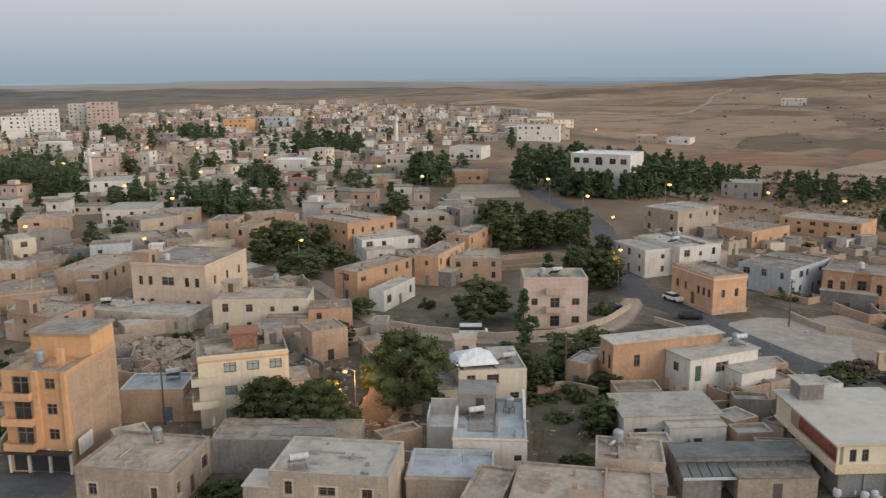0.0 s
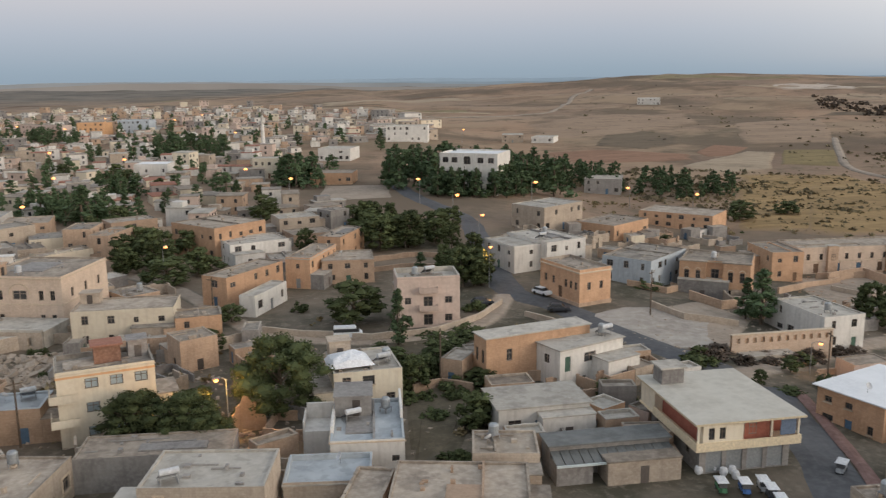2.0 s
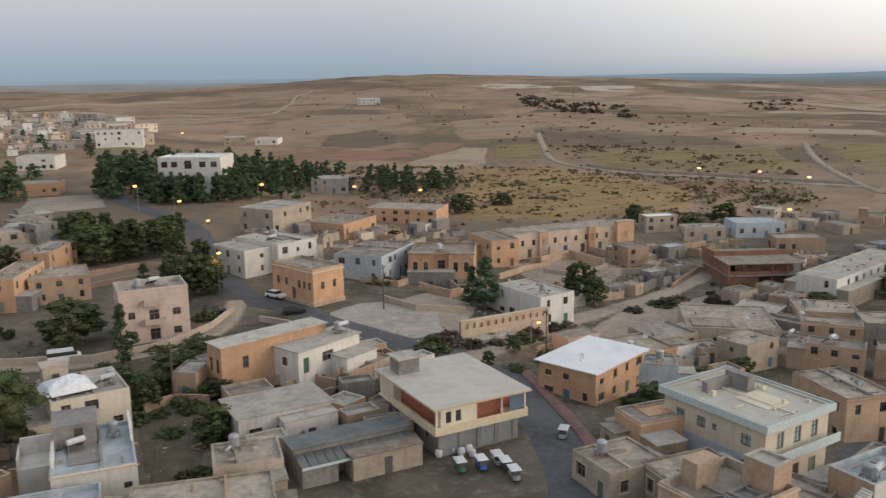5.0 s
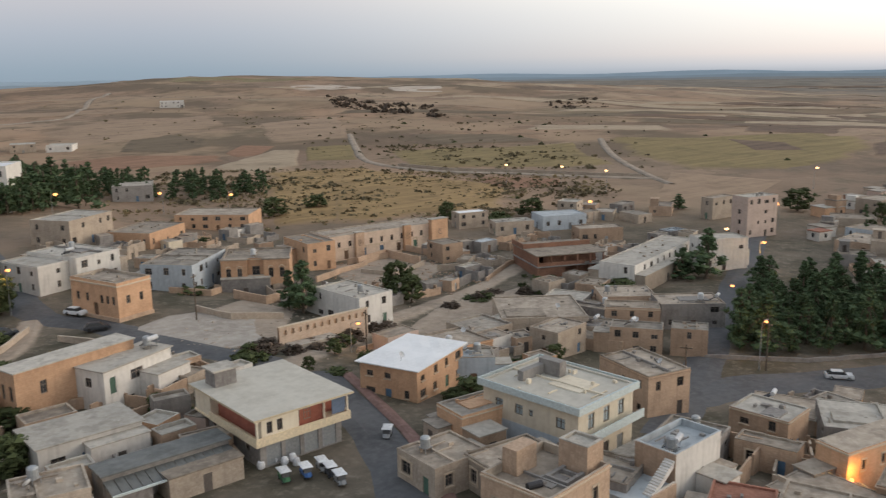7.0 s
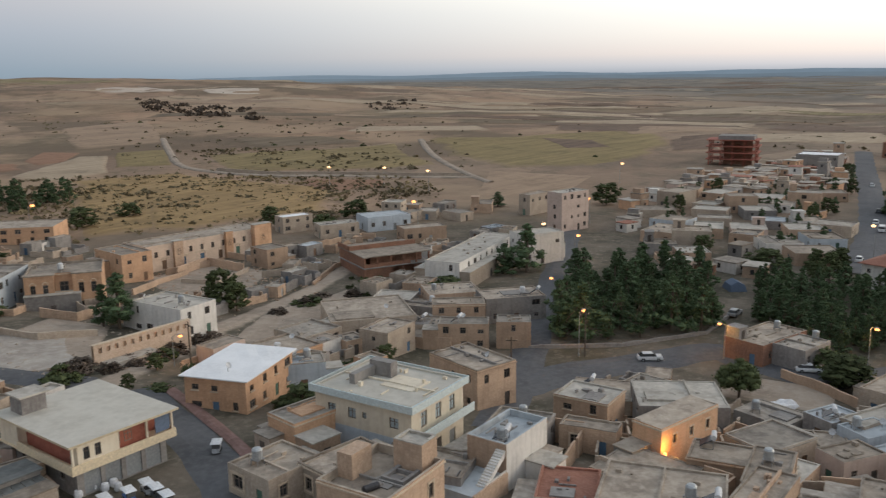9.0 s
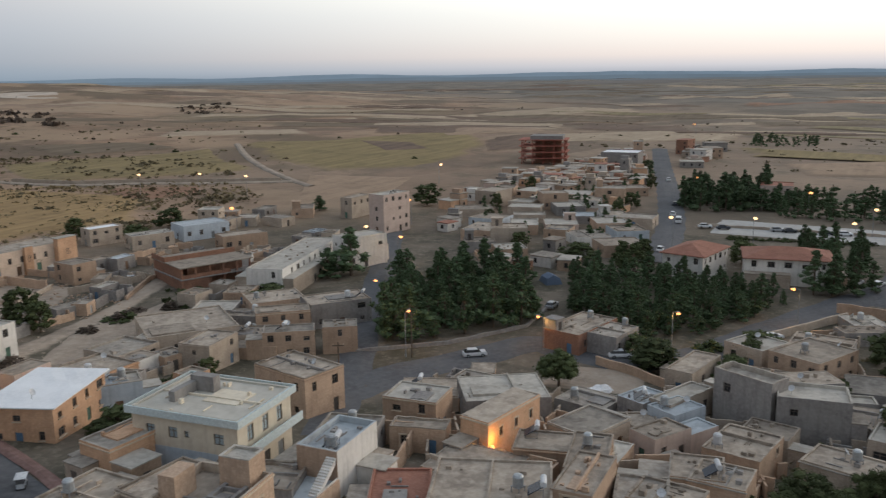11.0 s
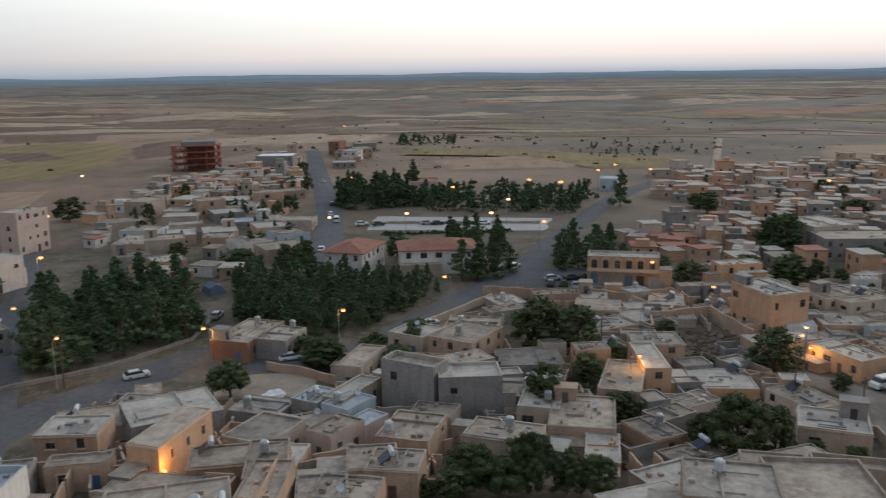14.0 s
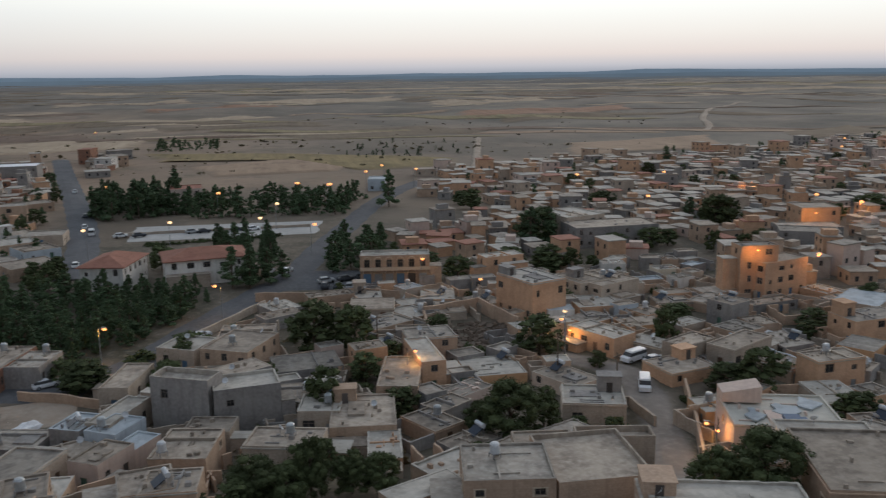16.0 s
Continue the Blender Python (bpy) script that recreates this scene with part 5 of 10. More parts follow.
house(92.7, -24.3, -98, 7.1, 3.2, 5.0, "pale", "earth", seed=109, sills=True)
house(92.5, -31.9, -101, 9.3, 3.2, 5.0, "pale", "earth", seed=110, parapet=.8, sills=True)
house(110.1, -36.2, -107, 8.8, 7.5, 4.0, "pale", "pale", seed=111, sills=True)
house(70.8, -50.0, -107, 13.0, 15.0, 4.8, "stone", "earth", seed=113, sills=True, parapet=0.3)
house(69.6, -30.3, -106, 16.0, 8.0, 4.0, "stone", "pale", seed=114, sills=True)
house(114.4, -78.7, -85, 8.8, 5.1, 5.5, "ochre", "earth", seed=115, sills=True)
house(165.6, -100.6, -72, 13.5, 6.1, 8.5, "ochre", "earth", seed=116)
house(168.3, -96.2, -94, 8.6, 4.8, 12.0, "ochre", "earth", seed=117)
house(216.4, -135.9, -117, 16.0, 9.1, 5.0, "grey", "grey", seed=118)
house(239.2, -157.7, -99, 12.2, 11.2, 7.0, "ochre", "earth", seed=119)
house(126.5, -71.5, -61, 11.9, 5.3, 4.0, "pale", "earth", seed=120)
house(129.5, -64.5, -62, 8.5, 5.0, 4.0, "pale", "earth", seed=121)
house(104.4, 7.3, -106, 9.5, 6.0, 3.8, "pale", "earth", seed=122, sills=True)
house(115.2, 0.3, -100, 5.9, 6.7, 4.0, "pale", "pale", seed=123, sills=True)
house(108.9, -3.7, -96, 8.9, 11.4, 3.8, "stone", "earth", seed=124, sills=True)
house(90.1, 17.5, -94, 6.1, 5.8, 4.0, "stone", "earth", seed=125, sills=True)
house(111.9, 15.3, -101, 6.3, 5.2, 3.6, "pale", "earth", seed=126, sills=True)
house(80.5, 21.8, -96, 6.9, 5.5, 4.0, "stone", "earth", seed=127, sills=True)
house(83.7, 29.5, -79, 4.6, 10.0, 5.0, "stone", "earth", seed=128, sills=True)
house(-125.8, 305.1, 13, 14.8, 14.7, 6.0, "white", "pale", seed=129)
house(-291.4, 573.5, 23, 16.2, 16.0, 17.0, "white", "grey", seed=130, storeys=6)
house(-308.7, 650.0, 23, 20.5, 16.0, 19.0, "white", "grey", seed=131, storeys=7)
house(-301.9, 703.9, 16, 13.7, 16.0, 20.0, "white", "grey", seed=132, storeys=7)
house(-282.5, 692.5, 10, 21.1, 16.0, 22.0, "pink", "grey", seed=133, storeys=8)
house(-154.7, 614.6, 5, 16.3, 16.0, 9.6, "orange", "grey", seed=134)
house(-133.0, 634.9, -7, 22.0, 16.0, 9.0, "blue", "blue", seed=135)
house(-74.2, 379.5, -5, 13.8, 13.3, 5.0, "white", "white", seed=136)
house(43.1, 497.6, -11, 24.1, 16.0, 9.0, "white", "pale", seed=138)
house(-0.6, 331.5, -13, 16.2, 12.3, 4.5, "ochre", "earth", seed=139)
house(3.4, 412.7, -19, 15.8, 16.0, 6.0, "white", "pale", seed=140)
house(119.5, 533.9, -14, 13.5, 16.0, 5.0, "pale", "pale", seed=141)
house(136.5, 525.1, -27, 13.8, 16.0, 4.0, "white", "pale", seed=142)
house(305.0, 782.8, -22, 21.1, 16.0, 6.0, "white", "white", seed=143)
house(-98.8, 246.6, 4, 13.6, 16.0, 5.0, "white", "pale", seed=144)
house(-81.3, 237.2, 8, 11.8, 12.8, 5.0, "stone", "earth", seed=145)
house(-115.9, 231.1, 16, 12.6, 10.3, 5.0, "stone", "earth", seed=146)
house(-18.9, 196.6, 23, 14.2, 10.0, 5.0, "white", "pale", seed=147)
house(-8.9, 229.0, 16, 11.0, 9.1, 5.0, "pale", "pale", seed=148)
house(422.3, 127.6, -85, 18.5, 16.0, 7.0, "grey", "white", seed=149)
house(359.2, -35.7, -100, 7.1, 11.8, 5.0, "blue", "blue", seed=150)
house(329.4, 40.1, -85, 11.2, 12.4, 7.0, "pink", "tile", seed=151)
house(68.1, 44.5, -64, 6.3, 7.4, 2.6, "pink", "tile", seed=153, sills=True)


# ---- buildings with a shape of their own ----
def row(n, u0, u1, z, w, h, kind="window"):
    """n openings evenly set between u0 and u1."""
    step = (u1 - u0) / n
    return [(kind, u0 + (i + 0.5) * step - w / 2, u0 + (i + 0.5) * step + w / 2, z, z + h) for i in range(n)]


def boxes(name, parent, mat, *items, label=""):
    s = Shape()
    for b in items:
        s.box(*b)
    return child(name, s.mesh(name, mat), parent, label=label)


def stair(parent, x, y, z, rot, steps, mat, wide=1.0):
    """An outside stair: a sloping slab with its steps on it."""
    run, rise = steps * 0.28, steps * 0.19
    slab = mesh_of("stair", [(0, y2, q) for y2 in (0.05, wide - 0.05) for q in (-0.6, 0.0)] + [(run, y2, q) for y2 in (0.05, wide - 0.05) for q in (rise - 0.75, rise - 0.19)],
                   [(0, 1, 3, 2), (4, 6, 7, 5), (0, 4, 5, 1), (2, 3, 7, 6), (1, 5, 7, 3), (0, 2, 6, 4)], mat)
    ob = child("stair", slab, parent, pose(x, y, z, 0, 0, rot))
    step = Shape().box(0, 0, -0.16, 0.3, wide, 0.19).mesh("step", mat)
    for i in range(steps):
        child("step", step, ob, pose(i * 0.28, 0, i * 0.19))
    return ob


def arch_ring(parent, p, turn, radius, mat, thick=0.22):
    s = Shape()
    n = 10
    for i in range(n):
        a0, a1 = math.pi * i / n, math.pi * (i + 1) / n
        s.tube((radius * math.cos(a0), 0, radius * math.sin(a0)), (radius * math.cos(a1), 0, radius * math.sin(a1)), thick / 2, thick / 2, 5)
    return child("arch_moulding", s.mesh("arch_moulding", mat), parent, pose(*p, 0, 0, turn))


M_BAND = plain("pale_green_blue_paint", (0.55, 0.62, 0.62), 0.7)
M_CREAMPAINT = plain("cream_rendered_band", (0.68, 0.57, 0.40), 0.8)
M_PALEBLUEGLASS = plain("pale_curtained_glass", (0.36, 0.42, 0.44), 0.2, vary=0.3)
M_CLOTH = plain("blue_grey_cloth", (0.13, 0.17, 0.24), 0.8)
M_VERANDA = plain("dull_blue_paint", (0.14, 0.19, 0.28), 0.7)
M_SHUTTER = plain("grey_roller_shutter", (0.36, 0.38, 0.39), 0.5, 0.3)


MESH_PALEPANE = Shape().box(-0.45, 0.075, 0.04, 0.45, 0.095, 0.96).mesh("pane", M_PALEBLUEGLASS)


def pale_panes(ob):
    """Curtained windows: the panes look pale."""
    for o in ob.children:
        if o.name.startswith("window"):
            for c in o.children:
                c.data = MESH_PALEPANE


def hero_balcony(x, y, rot, w, d, h, wall, roof, seed):
    ob = root("balcony_building", pose(x, y, terrain(x + 4, y + 8), 0, 0, rot), "cream and red two-storey building with wrapping balcony and flat roof", "building")
    TAKEN.append((x + 6, y + 7, 10))
    f2 = h - 3.35
    i = 1.15
    verts, fs = [], []
    X, Y = Vector((1, 0, 0)), Vector((0, 1, 0))
    holes = row(4, 0.5, w - 2 * i - 0.5, 0.1, 1.9, 2.5)
    o = Vector((i, i, 0))
    holed_wall(verts, fs, o, X, Y, w - 2 * i, -1.5, f2, [q[1:] for q in holes], 0.25)
    holed_wall(verts, fs, o + X * (w - 2 * i), Y, -X, d - 2 * i, -1.5, f2, [], 0.2)
    holed_wall(verts, fs, o + X * (w - 2 * i) + Y * (d - 2 * i), -X, -Y, w - 2 * i, -1.5, f2, [], 0.2)
    side = row(3, 1, d - 2 * i - 1, 1.2, 1.0, 1.2)
    holed_wall(verts, fs, o + Y * (d - 2 * i), -Y, X, d - 2 * i, -1.5, f2, [q[1:] for q in side], 0.25)
    child("ground_floor_wall", mesh_of("ground_floor_wall", verts, fs, WALLS["grey"]), ob)
    for q in holes:
        child("roller_shutter", Shape().box(q[1] + i, i + 0.14, q[3], q[2] + i, i + 0.2, q[4]).mesh("roller_shutter", M_SHUTTER), ob)
    for q in side:
        m = pose(i + 0.12, d - i - (q[1] + q[2]) / 2, q[3], 0, 0, 270) @ Matrix.Diagonal((q[2] - q[1], 1, q[4] - q[3], 1))
        child("pane", MESH_PANE, child("window", MESH_WINDOW, ob, m))
    boxes("floor_slab", ob, M_CREAMPAINT, (0.35, 0.35, f2, w - 0.35, d - 0.35, f2 + 0.22))
    # upper storey: red walls set back, cream bay at the corner, cream wall at the far end of the side
    boxes("red_wall", ob, WALLS["red"], (1.5, 1.6, f2 + 0.22, w - 3.2, 1.85, h - 0.3), (1.5, 1.85, f2 + 0.22, 1.75, d * 0.72, h - 0.3), (w - 3.2, 1.6, f2 + 0.22, w - 2.95, 3.6, h - 0.3), (w - 2.95, 3.35, f2 + 0.22, w - 0.6, 3.6, h - 0.3),
          label="brick-red painted wall behind the balcony")
    boxes("rear_wall", ob, WALLS["cream"], (0.5, d * 0.72, f2 + 0.22, w - 0.6, d - 0.5, h - 0.3), (w - 0.85, 3.6, f2 + 0.22, w - 0.6, d * 0.72, h - 0.3))
    bv, bf = [], []
    bay = row(2, 0.35, 2.9, f2 + 1.2, 0.7, 1.35)
    holed_wall(bv, bf, Vector((1.1, 0.45, 0)), X, Y, w * 0.36, f2 + 0.22, h - 0.3, [q[1:] for q in bay], 0.2)
    holed_wall(bv, bf, Vector((1.1, 1.6, 0)), -Y, X, 1.15, f2 + 0.22, h - 0.3, [], 0.2)
    holed_wall(bv, bf, Vector((1.1 + w * 0.36, 0.45, 0)), Y, -X, 1.15, f2 + 0.22, h - 0.3, [], 0.2)
    child("bay_wall", mesh_of("bay_wall", bv, bf, WALLS["cream"]), ob)
    for q in bay:
        m = pose(1.1 + (q[1] + q[2]) / 2, 0.57, q[3]) @ Matrix.Diagonal((q[2] - q[1], 1, q[4] - q[3], 1))
        child("pane", MESH_PANE, child("window", MESH_WINDOW, ob, m))
    for u in (0.47, 0.58):
        m = pose(w * u, 1.55, f2 + 1.0) @ Matrix.Diagonal((0.9, 1, 1.3, 1))
        child("pane", MESH_PANE, child("window", MESH_WINDOW, ob, m))
    boxes("balcony_parapet", ob, M_CREAMPAINT, (0.3, 0.3, f2 - 0.05, w - 0.3, 0.48, f2 + 0.95), (0.3, 0.48, f2 - 0.05, 0.48, d * 0.72, f2 + 0.95), (w - 0.48, 0.48, f2 - 0.05, w - 0.3, 3.4, f2 + 0.95))
    for cx, cy in ((0.5, 0.5), (w - 0.7, 0.5), (w * 0.7, 0.5)):
        boxes("column", ob, WALLS["cream"], (cx, cy, f2 + 0.95, cx + 0.22, cy + 0.22, h - 0.3))
    boxes("cloth_screen", ob, M_CLOTH, (w - 2.7, 0.6, f2 + 1.0, w - 0.9, 0.64, h - 0.5), label="dark blue cloth hung over the balcony")
    rv, rf, n = [], [], 8
    r = random.Random(3)
    for a in range(n + 1):
        for b in range(n + 1):
            rv.append((w * a / n, d * b / n, h - 0.05 + (0.0 if a in (0, n) or b in (0, n) else r.uniform(0, 0.06))))
    for a in range(n):
        for b in range(n):
            q = a * (n + 1) + b
            rf.append((q, q + n + 1, q + n + 2, q + 1))
    child("roof", mesh_of("roof", rv, rf, ROOFS["clean"]), ob, label="pale concrete roof slab with faint stains")
    boxes("roof_edge", ob, M_CREAMPAINT, (0, 0, h - 0.3, w, 0.2, h - 0.056), (0, d - 0.2, h - 0.3, w, d, h - 0.056), (0, 0.2, h - 0.3, 0.2, d - 0.2, h - 0.056), (w - 0.2, 0.2, h - 0.3, w, d - 0.2, h - 0.056), (0.2, 0.2, h - 0.3, w - 0.2, d - 0.2, h - 0.12))
    boxes("stair_hut", ob, WALLS["grey"], (1.6, d - 3.8, h - 0.1, 4.4, d - 1.3, h + 1.9))
    boxes("hut_roof", ob, ROOFS["pale"], (1.3, d - 4.1, h + 1.9, 4.7, d - 1.0, h + 2.1))


def hero_white(x, y, rot, w, d, h, wall, roof, seed):
    faces = {"l": row(2, 1, d * 0.5, h - 3.2, 1.2, 1.3) + row(1, d * 0.45, d * 0.6, h - 2.9, 0.6, 0.8) + row(1, d * 0.7, d * 0.95, h - 3.2, 1.3, 1.3) + row(4, 1, d - 1, 0.9, 0.9, 1.0),
             "f": row(3, 1, w - 1, h - 3.3, 1.2, 1.9) + row(3, 1, w - 1, 0.2, 1.3, 2.1, "door")}
    ob = house(x, y, rot, w, d, h, "cream", "clean", 2, seed, faces=faces, parapet=0.25, label="two-storey cream house with pale blue-green roof band and balcony", simple=True)
    o = 0.55
    for b in ((-o, -o, h - 0.75, w + o, -o + 0.16, h + 0.12), (-o, -o + 0.16, h - 0.75, -o + 0.16, d + o, h + 0.12), (w + o - 0.16, -o + 0.16, h - 0.75, w + o, d + o, h + 0.12),
          (-o + 0.16, d + o - 0.16, h - 0.75, w + o - 0.16, d + o, h + 0.12), (-o + 0.16, -o + 0.16, h - 0.2, w + o - 0.16, -0.02, h - 0.05), (-o + 0.16, 0.0, h - 0.2, -0.02, d, h - 0.05)):
        boxes("fascia", ob, M_BAND, b, label="pale blue-green roof band")
    boxes("balcony", ob, M_BAND, (-0.2, -1.3, h - 4.1, w + o, -0.03, h - 3.9), (-0.2, -1.3, h - 3.9, w + o, -1.16, h - 3.05))
    boxes("plinth_wall", ob, WALLS["blue"], (-0.03, 0, -1, -0.005, d, h - 4.3), label="pale blue lower wall")
    pale_panes(ob)
    boxes("roof_wall", ob, WALLS["grey"], (w * 0.25, d * 0.72, h - 0.25, w * 0.62, d * 0.78, h + 1.0), (w * 0.62, d * 0.55, h - 0.25, w * 0.74, d * 0.78, h + 1.6))


def hero_pink(x, y, rot, w, d, h, wall, roof, seed):
    st = (h - 0.8) / 2.6
    faces = {"f": [q for s in range(3) for q in row(1, 0.4, w * 0.3, s * st + 1.0, 1.1, 1.2) + row(1, w * 0.38, w * 0.6, s * st + 0.4, 1.6, 1.9) + row(1, w * 0.68, w - 0.5, s * st + 1.0, 1.3, 1.2) if s * st + 2.4 < h - 0.6],
             "r": [q for s in range(2) for q in row(2, 1, d - 1, s * st + 1.1, 1.0, 1.2)]}
    ob = house(x, y, rot, w, d, h, "pink", "pale", 3, seed, faces=faces, parapet=0.9, label="three-storey faded pink plastered house with small balconies")
    for s in (1, 2):
        z = s * st
        if z + 1 < h - 1:
            b = boxes("balcony", ob, WALLS["pink"], (w * 0.34, -1.1, z - 0.05, w * 0.64, -0.02, z + 0.12), (w * 0.34, -1.1, z + 0.12, w * 0.64, -1.0, z + 0.9), (w * 0.34, -1.0, z + 0.12, w * 0.34 + 0.1, -0.02, z + 0.9), (w * 0.64 - 0.1, -1.0, z + 0.12, w * 0.64, -0.02, z + 0.9))
    return ob


def hero_laneside(x, y, rot, w, d, h):
    """The pink plastered house at the lane, with a roof room, patched roof and low white wing."""
    faces = {"l": row(1, d * 0.3, d * 0.55, h - 2.4, 1.0, 1.2) + row(1, d * 0.05, d * 0.3, 0.1, 1.2, 2.1, "door"), "f": row(2, 1, w - 1, h - 2.4, 1.0, 1.2)}
    ob = house(x, y, rot, w, d, h, "pink", "clean", 2, 112, faces=faces, parapet=0.3, label="faded pink plastered house at the lane with a patched pale roof", simple=True)
    u, v0, v1 = 5.0, d - 3.4, d
    r = mesh_of("roof_room", [(0, v0, h), (u, v0, h), (u, v1, h), (0, v1, h), (0, v0, h + 1.3), (u, v0, h + 2.2), (u, v1, h + 2.2), (0, v1, h + 1.3)],
                [(0, 3, 2, 1), (4, 5, 6, 7), (0, 1, 5, 4), (1, 2, 6, 5), (2, 3, 7, 6), (3, 0, 4, 7)], WALLS["pink"])
    child("roof_room", r, ob, label="pink roof room with a sloping top")
    for k, (a, b, c, e) in enumerate(((5.4, 3.2, 9.6, 7.8), (9.2, 5.6, 12.8, 9.9), (2.0, 1.0, 4.6, 5.8))):
        ring = [((a + c) / 2 + (c - a) / 2 * math.cos(i * 0.63) * (0.8 + 0.3 * math.sin(2.3 * i + k)), (b + e) / 2 + (e - b) / 2 * math.sin(i * 0.63) * (0.8 + 0.3 * math.cos(1.7 * i + k))) for i in range(10)]
        v = [(p, q, z) for z in (h - 0.2, h + 0.02) for p, q in ring]
        f = [tuple(range(10, 20))] + [(i, (i + 1) % 10, 10 + (i + 1) % 10, 10 + i) for i in range(10)]
        child("roof_patch", mesh_of("roof_patch", v, f, ROOFS["blue"]), ob, label="whitish patch of roof coating")
    boxes("cloth", ob, M_CLOTH, (6.4, 1.0, h - 0.2, 8.4, 2.8, h + 0.45), (8.4, 1.4, h - 0.2, 9.2, 2.4, h + 0.25), label="heap under a blue-grey cloth")
    return ob


def hero_apartment(x, y, rot, w, d, h, wall, roof, seed):
    st, g = 2.95, h - 8.95
    L = d
    faces = {"l": [q for s in range(3) for q in row(1, L * 0.6, L * 0.88, g + s * st + 0.9, 1.25, 1.3) + row(1, L * 0.12, L * 0.45, g + s * st + 0.25, 2.0, 2.1)], "f": [], "b": [], "r": []}
    ob = house(x, y, rot, w, d, h, "orange", "earth", 4, seed, faces=faces, parapet=0.55, label="orange four-storey apartment house with balconies over a shop", simple=True)
    for s in range(3):
        z = g + s * st
        boxes("balcony", ob, WALLS["orange"], (-1.2, L * 0.5, z - 0.12, -0.02, L * 0.98, z + 0.08), (-1.2, L * 0.5, z + 0.08, -1.08, L * 0.98, z + 0.75), (-1.08, L * 0.5, z + 0.08, -0.02, L * 0.5 + 0.12, z + 0.75), (-1.08, L * 0.98 - 0.12, z + 0.08, -0.02, L * 0.98, z + 0.75))
    boxes("pilaster", ob, WALLS["orange"], (-0.5, L * 0.42, g, -0.01, L * 0.5, h), (-0.25, 0.0, g, -0.01, 0.5, h))
    boxes("side_wall_lining", ob, WALLS["stone"], (0.5, -0.04, -0.5, w, -0.005, h - 0.6), label="bare ochre block side wall")
    boxes("shop_front", ob, M_GLASS, (-0.06, 0.5, 0.2, -0.03, L - 0.5, g - 0.5), label="dark glazed shop front")
    for k in (0.0, 0.33, 0.66, 0.96):
        boxes("shop_pillar", ob, WALLS["white"], (-0.35, L * k, -0.5, -0.07, L * k + 0.3, g - 0.1))
    boxes("awning", ob, M_DARKMETAL, (-1.5, -0.2, g - 0.35, -0.36, L + 0.2, g - 0.2))
    boxes("penthouse", ob, WALLS["orange"], (w * 0.52, 0.02, h - 0.6, w - 0.02, d * 0.98, h + 2.4))
    boxes("penthouse_roof", ob, ROOFS["grey"], (w * 0.48, -0.2, h + 2.4, w + 0.2, d + 0.1, h + 2.65))
    boxes("signboard", ob, WALLS["white"], (w * 0.04, -0.6, g - 1.0, w * 0.3, -0.5, g + 0.9), label="blank white signboard")
    boxes("chimney", ob, WALLS["orange"], (w * 0.3, d * 0.3, h - 0.6, w * 0.3 + 0.7, d * 0.3 + 0.7, h + 1.3))


def hero_mansion(x, y, rot, w, d, h, wall, roof, seed):
    L = d
    up, lo = h * 0.58, h * 0.12
    faces = {"l": row(2, L * 0.06, L * 0.32, up, 0.85, 1.7) + row(1, L * 0.36, L * 0.62, up + 0.1, 2.6, 1.6) + row(2, L * 0.68, L * 0.95, up, 0.85, 1.7) + row(2, L * 0.06, L * 0.32, lo + 0.4, 0.85, 1.7) + row(1, L * 0.4, L * 0.55, 0.2, 1.4, 2.6, "door") + row(2, L * 0.68, L * 0.95, lo + 0.4, 0.85, 1.7),
             "f": row(3, 1, w - 1, up, 0.85, 1.6) + row(1, w * 0.4, w * 0.6, lo + 0.6, 0.8, 1.4)}
    ob = house(x, y, rot, w, d, h, "rose", "earth", 2, seed, faces=faces, sills=True, parapet=0.3, label="large honey-stone mansion with arched window over its door")
    boxes("string_course", ob, M_TRIM, (-0.1, -0.1, h * 0.5, -0.01, d, h * 0.5 + 0.2), (-0.01, -0.1, h * 0.5, w, -0.01, h * 0.5 + 0.2))
    arch_ring(ob, (-0.06, L * 0.51, up + 1.0), 90, 1.9, M_TRIM)
    boxes("cornice", ob, M_TRIM, (-0.18, -0.18, h - 0.5, -0.01, d, h - 0.3), (-0.01, -0.18, h - 0.5, w, -0.01, h - 0.3))
    # terrace on a retaining wall with niches, and the stair up to it
    tv, tf = [], []
    niches = row(6, 0.5, d + 4.5, 0.5, 0.8, 1.5)
    holed_wall(tv, tf, Vector((-9.0, d + 4.0, 0)), Vector((0, -1, 0)), Vector((1, 0, 0)), d + 5.0, -2.0, 2.9, [q[1:] for q in niches if abs((q[1] + q[2]) / 2 - d * 0.55) > 1.9], 0.6)
    child("terrace_wall", mesh_of("terrace_wall", tv, tf, WALLS["pale"]), ob, label="pale rubble terrace wall with dark niches")
    boxes("terrace", ob, ROOFS["pale"], (-8.4, -1.0, -2, -0.3, d + 4, 2.85), (-9.0, -1.0, 2.9, -8.4, d + 4, 3.3), label="pale paved terrace before the mansion")
    stair(ob, -13.2, d * 0.45 - 1.1, -0.6, 0, 16, WALLS["pale"], 2.4)


